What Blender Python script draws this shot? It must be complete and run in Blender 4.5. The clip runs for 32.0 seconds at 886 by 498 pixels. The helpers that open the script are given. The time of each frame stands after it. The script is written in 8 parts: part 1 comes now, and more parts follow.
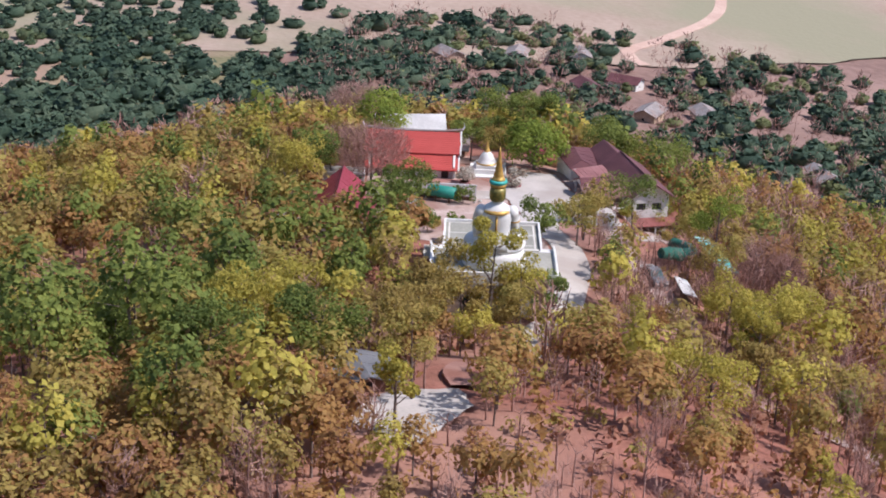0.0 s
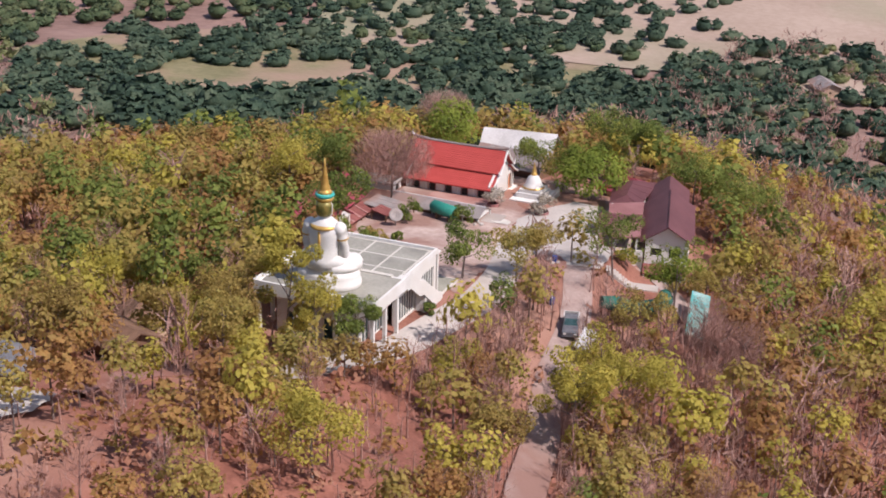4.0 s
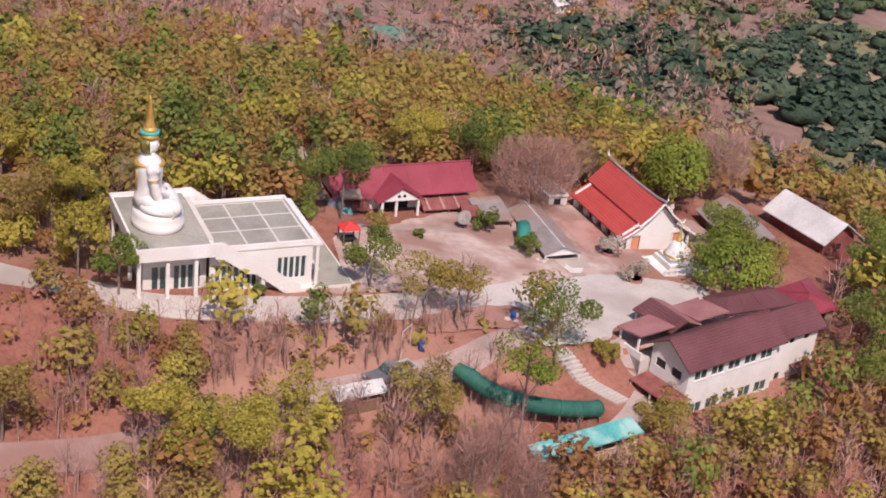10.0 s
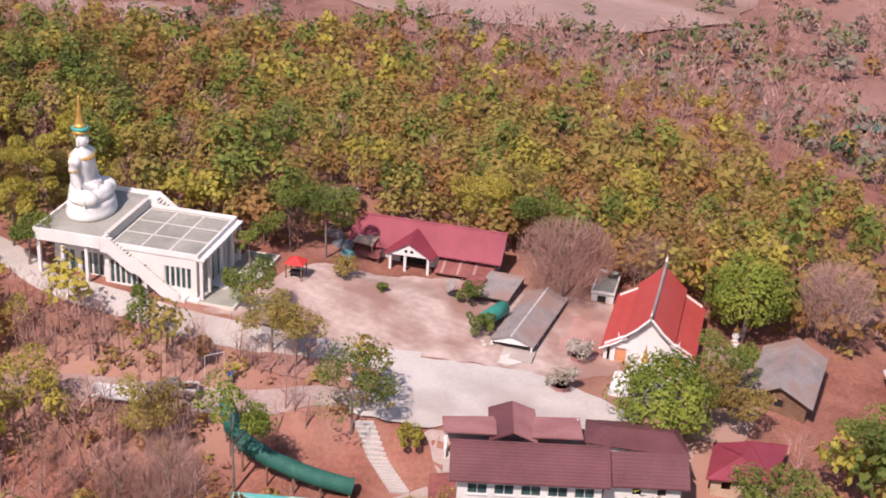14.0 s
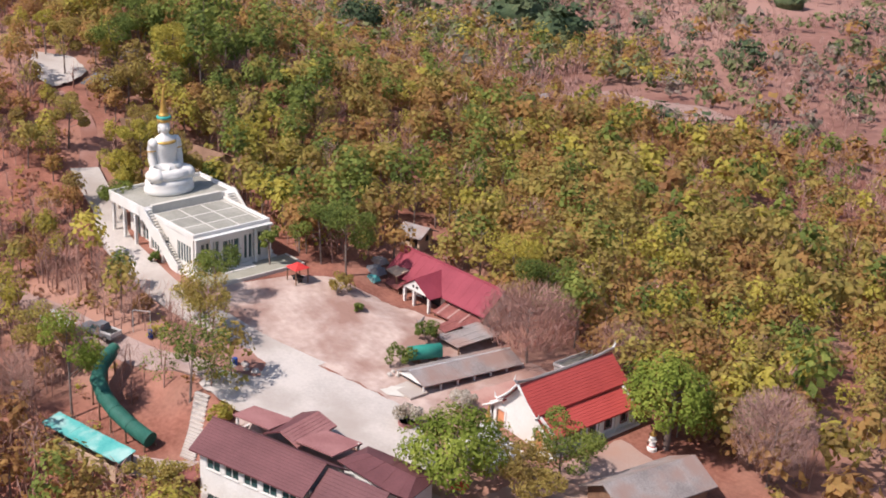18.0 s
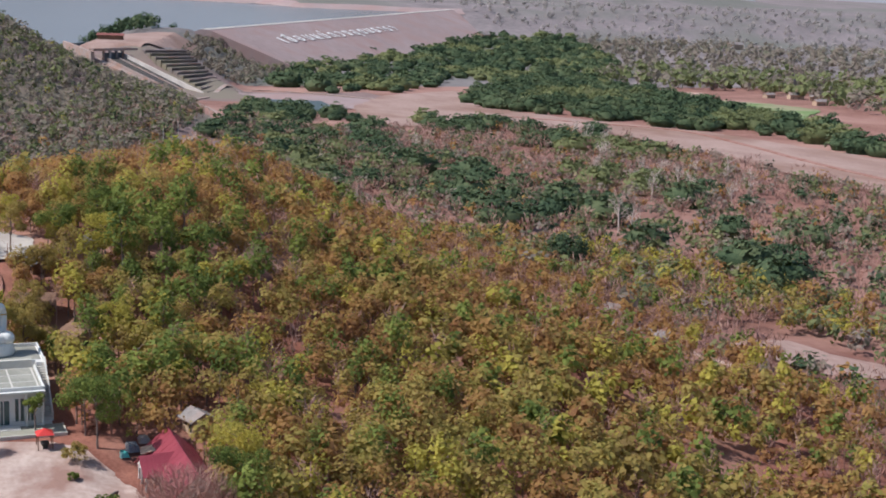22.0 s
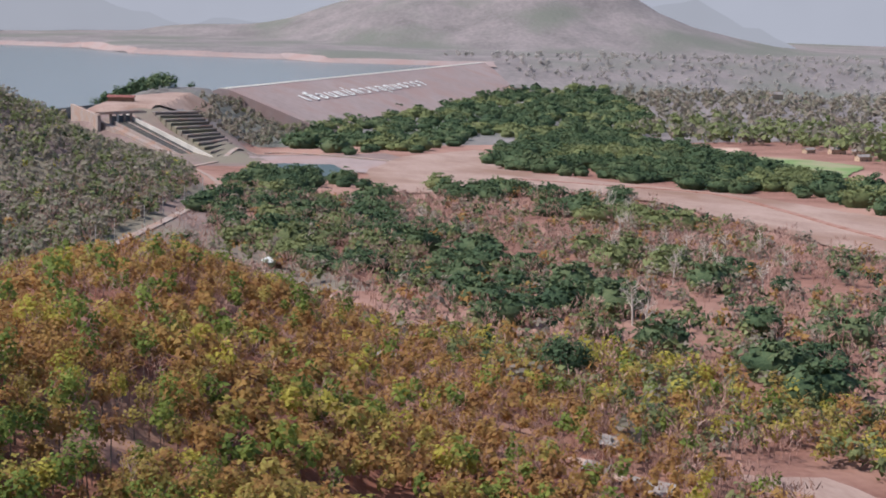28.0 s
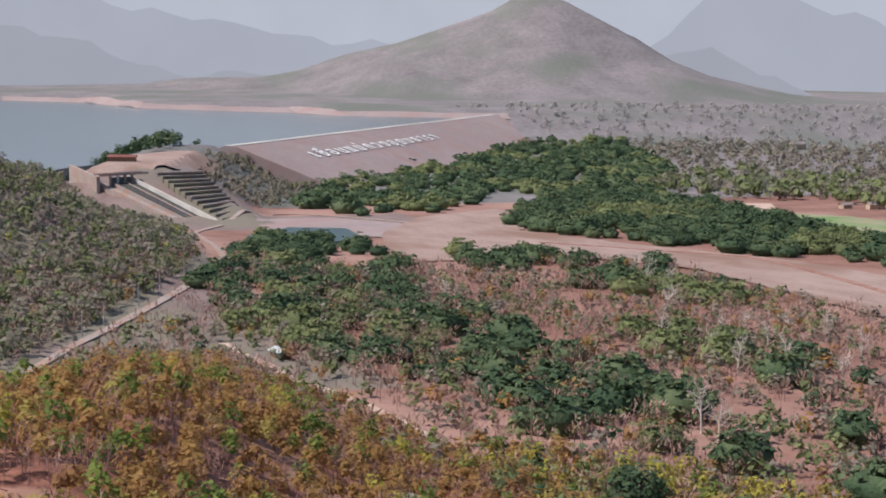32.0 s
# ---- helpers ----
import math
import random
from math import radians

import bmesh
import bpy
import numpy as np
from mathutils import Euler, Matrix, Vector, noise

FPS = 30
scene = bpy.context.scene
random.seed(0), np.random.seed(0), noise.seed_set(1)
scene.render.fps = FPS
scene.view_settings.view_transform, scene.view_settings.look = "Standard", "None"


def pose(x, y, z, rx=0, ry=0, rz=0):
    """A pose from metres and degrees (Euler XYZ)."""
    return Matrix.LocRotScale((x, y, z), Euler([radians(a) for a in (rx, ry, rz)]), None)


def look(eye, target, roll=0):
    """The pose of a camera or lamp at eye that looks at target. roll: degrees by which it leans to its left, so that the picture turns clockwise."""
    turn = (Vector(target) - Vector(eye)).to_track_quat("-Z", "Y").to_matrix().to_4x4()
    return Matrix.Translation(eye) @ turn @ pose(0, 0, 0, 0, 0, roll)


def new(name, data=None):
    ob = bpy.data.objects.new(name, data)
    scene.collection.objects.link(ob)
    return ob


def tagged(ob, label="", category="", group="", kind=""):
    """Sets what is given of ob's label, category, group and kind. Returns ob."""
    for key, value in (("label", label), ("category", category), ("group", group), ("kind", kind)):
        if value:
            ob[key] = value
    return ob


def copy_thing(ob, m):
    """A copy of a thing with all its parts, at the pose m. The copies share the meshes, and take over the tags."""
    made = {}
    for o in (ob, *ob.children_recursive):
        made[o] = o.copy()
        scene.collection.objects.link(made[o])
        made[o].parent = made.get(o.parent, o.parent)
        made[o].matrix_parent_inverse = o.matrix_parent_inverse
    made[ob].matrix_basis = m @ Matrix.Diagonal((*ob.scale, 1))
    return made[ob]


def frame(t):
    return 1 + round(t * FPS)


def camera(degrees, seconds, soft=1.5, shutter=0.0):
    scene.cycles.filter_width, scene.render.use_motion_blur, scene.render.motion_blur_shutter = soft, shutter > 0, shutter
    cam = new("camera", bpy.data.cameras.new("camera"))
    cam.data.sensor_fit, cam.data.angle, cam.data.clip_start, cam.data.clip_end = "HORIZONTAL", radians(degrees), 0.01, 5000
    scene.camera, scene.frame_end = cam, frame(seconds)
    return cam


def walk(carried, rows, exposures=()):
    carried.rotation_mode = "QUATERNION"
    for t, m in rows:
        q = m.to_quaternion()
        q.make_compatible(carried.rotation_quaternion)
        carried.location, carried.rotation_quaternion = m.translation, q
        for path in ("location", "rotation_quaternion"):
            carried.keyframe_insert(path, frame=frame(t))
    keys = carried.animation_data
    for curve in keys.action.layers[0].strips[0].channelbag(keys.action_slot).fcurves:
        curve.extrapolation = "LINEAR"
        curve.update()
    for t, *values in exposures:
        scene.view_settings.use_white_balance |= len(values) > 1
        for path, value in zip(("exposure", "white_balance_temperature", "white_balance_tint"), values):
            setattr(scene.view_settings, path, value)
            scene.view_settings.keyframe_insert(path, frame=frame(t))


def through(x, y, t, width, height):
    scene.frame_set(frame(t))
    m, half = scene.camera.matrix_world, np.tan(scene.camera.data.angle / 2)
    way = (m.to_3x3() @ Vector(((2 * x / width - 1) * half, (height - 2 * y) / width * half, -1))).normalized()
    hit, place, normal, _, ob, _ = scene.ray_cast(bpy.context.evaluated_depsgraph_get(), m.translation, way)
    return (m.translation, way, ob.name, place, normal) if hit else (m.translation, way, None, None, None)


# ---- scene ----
FOV = 34.139
PATH = [  # seconds, place, heading, tilt and lean of the camera in degrees
    (0, -157.97, 9.91, 64.68, 0.412, -21.873, 2.396),
    (0.5, -156.55, 1.54, 64.38, 3.202, -21.873, 2.173),
    (1, -154.77, -6.90, 64.25, 5.631, -21.839, 1.948),
    (1.5, -152.31, -15.49, 64.41, 7.664, -21.969, 1.685),
    (2, -149.36, -24.17, 64.34, 10.617, -22.043, 1.557),
    (2.5, -146.14, -32.64, 63.77, 13.468, -21.923, 0.974),
    (3, -142.60, -40.84, 63.34, 16.213, -21.837, 1.067),
    (3.5, -138.43, -48.62, 63.06, 19.134, -21.780, 1.386),
    (5.5, -117.02, -75.38, 63.04, 31.915, -21.718, 2.655),
    (6, -110.72, -81.16, 62.82, 34.318, -21.450, 3.635),
    (6.5, -104.01, -86.85, 62.75, 37.859, -21.213, 4.104),
    (7, -96.87, -92.58, 62.84, 42.147, -21.363, 4.659),
    (7.5, -89.28, -98.36, 63.02, 43.970, -21.985, 5.448),
    (8, -81.15, -103.57, 63.46, 49.676, -22.723, 5.631),
    (8.5, -72.97, -109.03, 64.27, 53.279, -23.476, 5.902),
    (9, -64.36, -114.69, 65.42, 55.873, -24.359, 6.250),
    (9.5, -54.38, -119.76, 66.92, 60.181, -25.284, 6.289),
    (10, -43.97, -124.07, 68.25, 64.792, -25.561, 6.437),
    (10.5, -32.88, -127.45, 69.13, 69.691, -25.693, 6.398),
    (11, -21.14, -130.33, 69.99, 74.863, -25.826, 5.963),
    (11.5, -8.71, -132.72, 70.87, 79.253, -25.903, 5.877),
    (12, 4.14, -134.44, 71.57, 83.353, -25.928, 5.585),
    (12.5, 17.07, -134.73, 71.64, 88.123, -25.785, 4.953),
    (13, 30.30, -133.66, 71.54, 93.105, -25.546, 4.279),
    (13.5, 43.70, -131.44, 71.38, 98.152, -25.202, 3.616),
    (15.5, 89.87, -113.99, 66.59, 116.527, -22.862, 2.380),
    (16, 100.52, -108.98, 65.95, 120.954, -22.378, 2.506),
    (16.5, 111.15, -103.72, 65.83, 125.596, -21.934, 2.213),
    (17, 121.82, -98.00, 65.86, 130.092, -21.512, 2.199),
    (17.5, 132.27, -92.03, 65.96, 134.341, -21.060, 2.328),
    (18, 142.33, -85.71, 66.07, 138.440, -20.620, 2.388),
    (18.5, 151.94, -78.37, 66.09, 142.372, -20.194, 2.143),
    (19, 160.68, -69.61, 66.05, 145.843, -19.681, 2.656),
    (19.5, 168.61, -59.52, 65.84, 149.109, -18.366, 1.883),
    (20, 175.64, -49.20, 65.43, 151.669, -17.624, 2.405),
    (20.5, 181.23, -39.28, 64.66, 153.737, -14.876, 2.316),
    (21, 184.81, -29.75, 63.82, 155.580, -12.970, 2.281),
    (21.5, 186.76, -20.20, 62.90, 156.755, -11.901, 2.298),
    (22, 187.86, -11.07, 62.14, 157.439, -11.379, 2.320),
    (22.5, 188.16, -2.36, 61.90, 157.739, -11.249, 2.148),
    (23, 187.89, 5.13, 61.85, 157.924, -11.192, 2.367),
    (23.5, 186.64, 10.56, 62.01, 158.250, -11.018, 2.511),
    (24, 183.91, 14.78, 62.45, 158.601, -10.853, 2.398),
    (24.5, 179.63, 18.32, 63.07, 158.995, -10.686, 2.354),
    (25, 174.16, 21.62, 63.77, 159.374, -10.524, 2.232),
    (25.5, 167.89, 24.69, 64.52, 159.705, -10.368, 2.130),
    (27.5, 138.21, 31.55, 66.33, 159.533, -9.710, 1.528),
    (28, 130.34, 33.20, 66.69, 159.265, -9.494, 1.412),
    (28.5, 122.35, 35.01, 66.98, 159.012, -9.254, 1.287),
    (29, 114.12, 37.01, 67.28, 158.924, -9.007, 1.143),
    (29.5, 105.49, 39.12, 67.63, 158.833, -8.759, 1.036),
    (30, 96.42, 41.40, 67.99, 158.773, -8.524, 0.918),
    (30.5, 86.94, 43.87, 68.33, 158.744, -8.288, 0.811),
    (31, 77.11, 46.52, 68.63, 159.073, -8.048, 0.792),
    (31.5, 67.08, 49.37, 68.86, 159.476, -7.807, 0.810),
    (32, 56.96, 52.31, 69.03, 159.704, -7.566, 0.805),
]
EXPOSURES = [(0, 0.16, 5850, 16), (3, 0.09, 6150, 18), (6, 0.03, 6450, 21), (10, 0.0, 6550, 25), (13, 0.15, 6550, 27), (17, 0.26, 6450, 18), (20, 0.26, 6080, 12), (21.5, 0.08, 5900, 9), (24, -0.08, 5820, 7), (28, 0.13, 5950, 6), (32, 0.03, 6000, 6)]


def cam_at(x, y, z, heading, tilt, lean):
    return pose(x, y, z, 0, 0, heading - 90) @ pose(0, 0, 0, 90 + tilt) @ pose(0, 0, 0, 0, 0, lean)


cam = camera(FOV, 32.0, soft=1.85)
walk(cam, [(t, cam_at(*p)) for t, *p in PATH], EXPOSURES)

# ---- daylight ----
SUN_UP, SUN_FROM = 52, 258  # degrees; the heading that the sun stands at, from +x towards +y
world = bpy.data.worlds.new("hazy_sky")
scene.world = world
world.use_nodes = True
_n = world.node_tree
_sky = _n.nodes.new("ShaderNodeTexSky")
_sky.sky_type, _sky.sun_disc = "NISHITA", False
_sky.sun_elevation, _sky.sun_rotation = radians(SUN_UP), radians(90 - SUN_FROM)
_sky.air_density, _sky.dust_density, _sky.ozone_density = 1.0, 1.0, 1.0
_n.links.new(_sky.outputs[0], _n.nodes["Background"].inputs[0])
_n.nodes["Background"].inputs[1].default_value = 0.12
sun = new("sun", bpy.data.lights.new("sun", "SUN"))
sun.data.energy, sun.data.angle, sun.data.color = 5.0, radians(1.2), (1.0, 0.93, 0.84)
sun.matrix_world = look((math.cos(radians(SUN_FROM)) * math.cos(radians(SUN_UP)) * 300, math.sin(radians(SUN_FROM)) * math.cos(radians(SUN_UP)) * 300, 300 * math.sin(radians(SUN_UP))), (0, 0, 0))


# ---- the lie of the land ----
CREST_X = (-470, -400, -330, -260, -200, -140, -105, -80, -60, -45, -31, -20, 0, 5, 15, 30, 50, 70, 110, 160)
CREST_Z = (-50, -35, -19, -4, 3, 8.5, 12.5, 14, 12, 8.5, 3, 0.5, -0.1, -0.4, -1.8, -3.8, -5.4, -8.3, -19.8, -36)


def smoothstep(a, b, v):
    u = np.clip((v - a) / (b - a), 0, 1)
    return u * u * (3 - 2 * u)


def height(x, y):
    """Height of the ground, for numbers or arrays."""
    x, y = np.asarray(x, float), np.asarray(y, float)
    cz = sum(np.interp(x + o, CREST_X, CREST_Z) for o in (-6, -3, 0, 3, 6)) / 5
    cz = cz - 0.32 * np.clip(-470 - x, 0, 200) - 0.32 * np.clip(x - 160, 0, 200)
    cy = np.interp(x, (-470, -330, -260, -200, -140, -80, 60), (146, 112, 93, 75, 42, 12, 10))
    d = y - cy
    far_side = smoothstep(-35, -70, x)
    up = np.clip(d - (24 + 4 * far_side - 20 * smoothstep(-100, -200, x)), 0, None)
    down = np.clip(-d - 12, 0, None)
    steep = 0.22 + 0.28 * far_side
    bend = np.clip(up - 60, 0, None)
    fall = steep * np.sqrt(up * up + 25) - (steep - 0.28) * far_side * bend
    ridge = cz - fall - 0.27 * np.sqrt(down * down + 9) + 0.8 + 5 * steep
    # the valley floor, falling slowly away
    plain = -45 - 0.034 * np.clip(-x - 350, 0, 1100) - 0.085 * np.clip(x + 20, 0, 420) - 0.03 * np.clip(y - 230, 0, 500) * smoothstep(-200, 50, x)
    plain = plain - 18 * smoothstep(100, -300, y) * smoothstep(-600, -200, x)
    k = 6.0
    z = np.logaddexp(ridge / k, plain / k) * k
    # the levelled yard in front of the crimson-roofed hall
    level = smoothstep(0, 7, x - 8) * smoothstep(0, 5, 33 - x) * smoothstep(0, 6, y - 13) * smoothstep(0, 5, 34 - y)
    z = z + level * (np.interp(x, (10, 28), (-3.0, -3.6)) - z)
    # the levelled forecourt above the white house
    court = smoothstep(0, 8, x - 10) * smoothstep(0, 7, 54 - x) * smoothstep(0, 3.5, y + 15.5) * smoothstep(0, 6, 6 - y)
    z = z + court * (np.interp(x, (12, 24, 50), (-2.0, -3.2, -5.2)) - z)
    # the wooded hill beside the spillway
    z = z + 108 * np.exp(-((x + 875) / 215) ** 2 - ((y + 25) / 165) ** 2)
    # hills round the reservoir
    peak = np.exp(-(((x + 3500) / 470) ** 2 + ((y - 1620) / 315) ** 2) ** 0.76)
    spur = np.arctan2(y - 1620, x + 3500)
    z = z + 325 * peak + 52 * np.sqrt(np.clip(peak * (1 - peak), 0, 1)) * (np.abs(np.sin(4.5 * spur + 0.4 * np.sin(7 * spur))) - 0.6)
    z = z + peak * (9 * np.sin(x / 61 + 2 * np.sin(y / 97)) + 8 * np.sin(y / 53 + 1.7 * np.sin(x / 83)))
    z = z + 95 * np.exp(-((x + 3500) / 430) ** 2 - ((y - 1190) / 230) ** 2)
    z = z + 45 * np.exp(-((x + 3150) / 500) ** 2 - ((y - 2150) / 500) ** 2)
    z = z + 85 * np.exp(-((x + 3900) / 500) ** 2 - ((y - 800) / 320) ** 2)
    # the far shore of the reservoir
    shore = np.interp(y, (-400, 246, 419, 494, 638, 754, 807, 1150), (-4000, -3383, -3244, -2913, -2769, -2687, -2540, -2400))
    z = np.maximum(z, np.minimum(-43 + 0.16 * (shore - x), -30 + 0.012 * (shore - x)))
    # the ramp that carries the spillway chute and its stepped bank
    u, d = (x + 1278) * 0.9785 + (y - 237) * 0.2066, -(x + 1278) * 0.2066 + (y - 237) * 0.9785
    side_ = np.where(d > 0, np.clip(d - np.interp(u, (0, 184), (78, 52)), 0, None), np.clip(-d - 19, 0, None))
    ramp = np.interp(u, (-40, 0, 184, 230), (-47, -47, -71.5, -75)) - 0.55 * side_
    z = np.where((u > -40) & (u < 230), np.maximum(z, ramp), z)
    u, d = (x + 1230) * 0.894 + (y - 232) * 0.447, -(x + 1230) * 0.447 + (y - 232) * 0.894
    ramp = np.interp(u, (-30, 0, 118, 170), (-45.5, -46.5, -71.5, -76)) - 0.5 * np.clip(np.abs(d + 3) - 17, 0, None)
    z = np.where((u > -30) & (u < 170), np.maximum(z, ramp), z)
    # the low saddle between the spillway and its hill
    u = np.clip(((x + 1330) * 0.949 + (y - 160) * -0.316) / 350, 0, 1)
    off = np.hypot(x + 1330 - 332 * u, y - 160 + 110.6 * u)
    z = np.maximum(z, -34 + 4 * u - 0.45 * np.sqrt(off * off + 100))
    # the knoll between spillway and dam
    a, b = (x + 1470) * 0.945 - (y - 300) * 0.327, (x + 1470) * 0.327 + (y - 300) * 0.945
    off = np.hypot(np.clip(np.abs(a) - 175, 0, None), np.clip(np.abs(b) - 30, 0, None))
    knoll = -35 - 0.55 * off
    z = np.where(knoll > z, knoll, z)
    return z


# ---- materials ----
def surface(name, dark, light, scale=0.5, fine=8.0, rough=0.85, bump=0.3, metal=0.0, third=None, third_scale=0.08, island=0.0, per_object=0.0, spec=0.3, stretch=(1, 1, 1)):
    """A two-scale mottled surface between two colours, with a third in larger patches."""
    m = bpy.data.materials.new(name)
    m.use_nodes = True
    n, l = m.node_tree.nodes, m.node_tree.links
    b = n["Principled BSDF"]
    tc, mp = n.new("ShaderNodeTexCoord"), n.new("ShaderNodeMapping")
    mp.inputs["Scale"].default_value = stretch
    l.new(tc.outputs["Object"], mp.inputs[0])
    big, small = n.new("ShaderNodeTexNoise"), n.new("ShaderNodeTexNoise")
    for t, s, d in ((big, scale, 4), (small, fine, 3)):
        t.inputs["Scale"].default_value, t.inputs["Detail"].default_value = s, d
        l.new(mp.outputs[0], t.inputs["Vector"])
    add = n.new("ShaderNodeMix")
    add.inputs[0].default_value = 0.4
    l.new(big.outputs["Fac"], add.inputs[2]), l.new(small.outputs["Fac"], add.inputs[3])
    fac = add.outputs[0]
    if island or per_object:
        r = n.new("ShaderNodeNewGeometry").outputs["Random Per Island"] if island else n.new("ShaderNodeObjectInfo").outputs["Random"]
        mix = n.new("ShaderNodeMix")
        mix.inputs[0].default_value = island or per_object
        l.new(fac, mix.inputs[2]), l.new(r, mix.inputs[3])
        fac = mix.outputs[0]
    ramp = n.new("ShaderNodeValToRGB")
    ramp.color_ramp.elements[0].position, ramp.color_ramp.elements[1].position = 0.36, 0.64
    if island or per_object:
        ramp.color_ramp.elements[0].position, ramp.color_ramp.elements[1].position = 0.25, 0.75
    ramp.color_ramp.elements[0].color, ramp.color_ramp.elements[1].color = (*dark, 1), (*light, 1)
    l.new(fac, ramp.inputs[0])
    colour = ramp.outputs[0]
    if third:
        patch, edge, mix = n.new("ShaderNodeTexNoise"), n.new("ShaderNodeMapRange"), n.new("ShaderNodeMix")
        patch.inputs["Scale"].default_value, patch.inputs["Detail"].default_value = third_scale, 5
        l.new(mp.outputs[0], patch.inputs["Vector"])
        edge.inputs[1].default_value, edge.inputs[2].default_value = 0.47, 0.63
        l.new(patch.outputs["Fac"], edge.inputs[0])
        mix.data_type = "RGBA"
        l.new(edge.outputs[0], mix.inputs[0]), l.new(colour, mix.inputs[6])
        mix.inputs[7].default_value = (*third, 1)
        colour = mix.outputs[2]
    l.new(colour, b.inputs["Base Color"])
    b.inputs["Roughness"].default_value, b.inputs["Metallic"].default_value = rough, metal
    b.inputs["Specular IOR Level"].default_value = spec
    if bump:
        bp = n.new("ShaderNodeBump")
        bp.inputs["Strength"].default_value, bp.inputs["Distance"].default_value = bump, 0.3 / fine
        l.new(small.outputs["Fac"], bp.inputs["Height"]), l.new(bp.outputs[0], b.inputs["Normal"])
    return m


def foliage(name, stops, patch=0.16, through=0.3, fleck=5.0):
    """Leaves: a hue for each leaf and a drift of hue from tree to tree."""
    m = bpy.data.materials.new(name)
    m.use_nodes = True
    n, l = m.node_tree.nodes, m.node_tree.links
    geo, ns, mix, ramp = n.new("ShaderNodeNewGeometry"), n.new("ShaderNodeTexNoise"), n.new("ShaderNodeMix"), n.new("ShaderNodeValToRGB")
    ns.inputs["Scale"].default_value, ns.inputs["Detail"].default_value = patch, 1.0
    l.new(geo.outputs["Position"], ns.inputs["Vector"])
    sharp = n.new("ShaderNodeMapRange")
    sharp.inputs[1].default_value, sharp.inputs[2].default_value = 0.3, 0.7
    l.new(ns.outputs["Fac"], sharp.inputs[0])
    mix.inputs[0].default_value = 0.38
    l.new(sharp.outputs[0], mix.inputs[2]), l.new(geo.outputs["Random Per Island"], mix.inputs[3])
    e = ramp.color_ramp.elements
    while len(e) < len(stops):
        e.new(0.5)
    for i, c in enumerate(stops):
        e[i].position, e[i].color = 0.12 + 0.76 * i / (len(stops) - 1), (*c, 1)
    flecks, spread_, shift = n.new("ShaderNodeTexNoise"), n.new("ShaderNodeMapRange"), n.new("ShaderNodeMath")
    flecks.inputs["Scale"].default_value, flecks.inputs["Detail"].default_value, flecks.inputs["Roughness"].default_value = fleck, 2.0, 0.6
    l.new(geo.outputs["Position"], flecks.inputs["Vector"])
    spread_.inputs[1].default_value, spread_.inputs[2].default_value, spread_.inputs[3].default_value, spread_.inputs[4].default_value = 0.3, 0.7, -0.22, 0.22
    l.new(flecks.outputs["Fac"], spread_.inputs[0])
    shift.operation = "ADD"
    l.new(mix.outputs[0], shift.inputs[0]), l.new(spread_.outputs[0], shift.inputs[1])
    l.new(shift.outputs[0], ramp.inputs[0])
    b = n["Principled BSDF"]
    l.new(ramp.outputs[0], b.inputs["Base Color"])
    b.inputs["Roughness"].default_value, b.inputs["Specular IOR Level"].default_value = 0.75, 0.2
    bp = n.new("ShaderNodeBump")
    bp.inputs["Strength"].default_value, bp.inputs["Distance"].default_value = 0.9, 0.6 / fleck
    l.new(flecks.outputs["Fac"], bp.inputs["Height"]), l.new(bp.outputs[0], b.inputs["Normal"])
    tr, ms = n.new("ShaderNodeBsdfTranslucent"), n.new("ShaderNodeMixShader")
    l.new(ramp.outputs[0], tr.inputs[0])
    ms.inputs[0].default_value = through
    l.new(b.outputs[0], ms.inputs[1]), l.new(tr.outputs[0], ms.inputs[2])
    l.new(ms.outputs[0], n["Material Output"].inputs[0])
    return m


M = {}
M["red_path"] = surface("red_dirt", (0.27, 0.135, 0.105), (0.36, 0.20, 0.16), 0.25, 2.5, 0.95, 0.4, third=(0.24, 0.105, 0.075), third_scale=0.12)
M["litter"] = surface("leaf_litter", (0.17, 0.062, 0.042), (0.32, 0.135, 0.095), 0.22, 2.2, 0.95, 0.5, third=(0.34, 0.185, 0.135), third_scale=0.03)
M["dry_grass"] = surface("dry_grass", (0.185, 0.11, 0.088), (0.295, 0.185, 0.15), 0.02, 0.2, 0.95, 0.4, third=(0.345, 0.225, 0.185), third_scale=0.006)
M["valley_floor"] = surface("red_brown_valley", (0.185, 0.082, 0.062), (0.30, 0.155, 0.12), 0.03, 0.3, 0.95, 0.4, third=(0.345, 0.195, 0.155), third_scale=0.008)
# greyed mauve: haze over the far hills is mixed into the ground colour
M["far_slope"] = surface("hazed_far_hillside", (0.155, 0.13, 0.13), (0.255, 0.21, 0.21), 0.012, 0.09, 0.95, 0.8, third=(0.15, 0.145, 0.125), third_scale=0.004)
M["hill_floor"] = surface("mauve_brown_litter", (0.165, 0.108, 0.098), (0.26, 0.18, 0.165), 0.03, 0.3, 0.95, 0.5, third=(0.20, 0.165, 0.125), third_scale=0.012)
M["concrete"] = surface("worn_concrete", (0.40, 0.355, 0.32), (0.52, 0.465, 0.42), 0.25, 3.0, 0.85, 0.15, third=(0.37, 0.315, 0.275), third_scale=0.09)
M["old_road"] = surface("dusty_road", (0.30, 0.225, 0.20), (0.40, 0.31, 0.275), 0.3, 3.0, 0.9, 0.2, third=(0.36, 0.22, 0.17), third_scale=0.1)
M["lane_dust"] = surface("dusty_grey_lane", (0.29, 0.205, 0.18), (0.39, 0.295, 0.26), 0.3, 2.5, 0.95, 0.3, third=(0.27, 0.155, 0.125), third_scale=0.1)
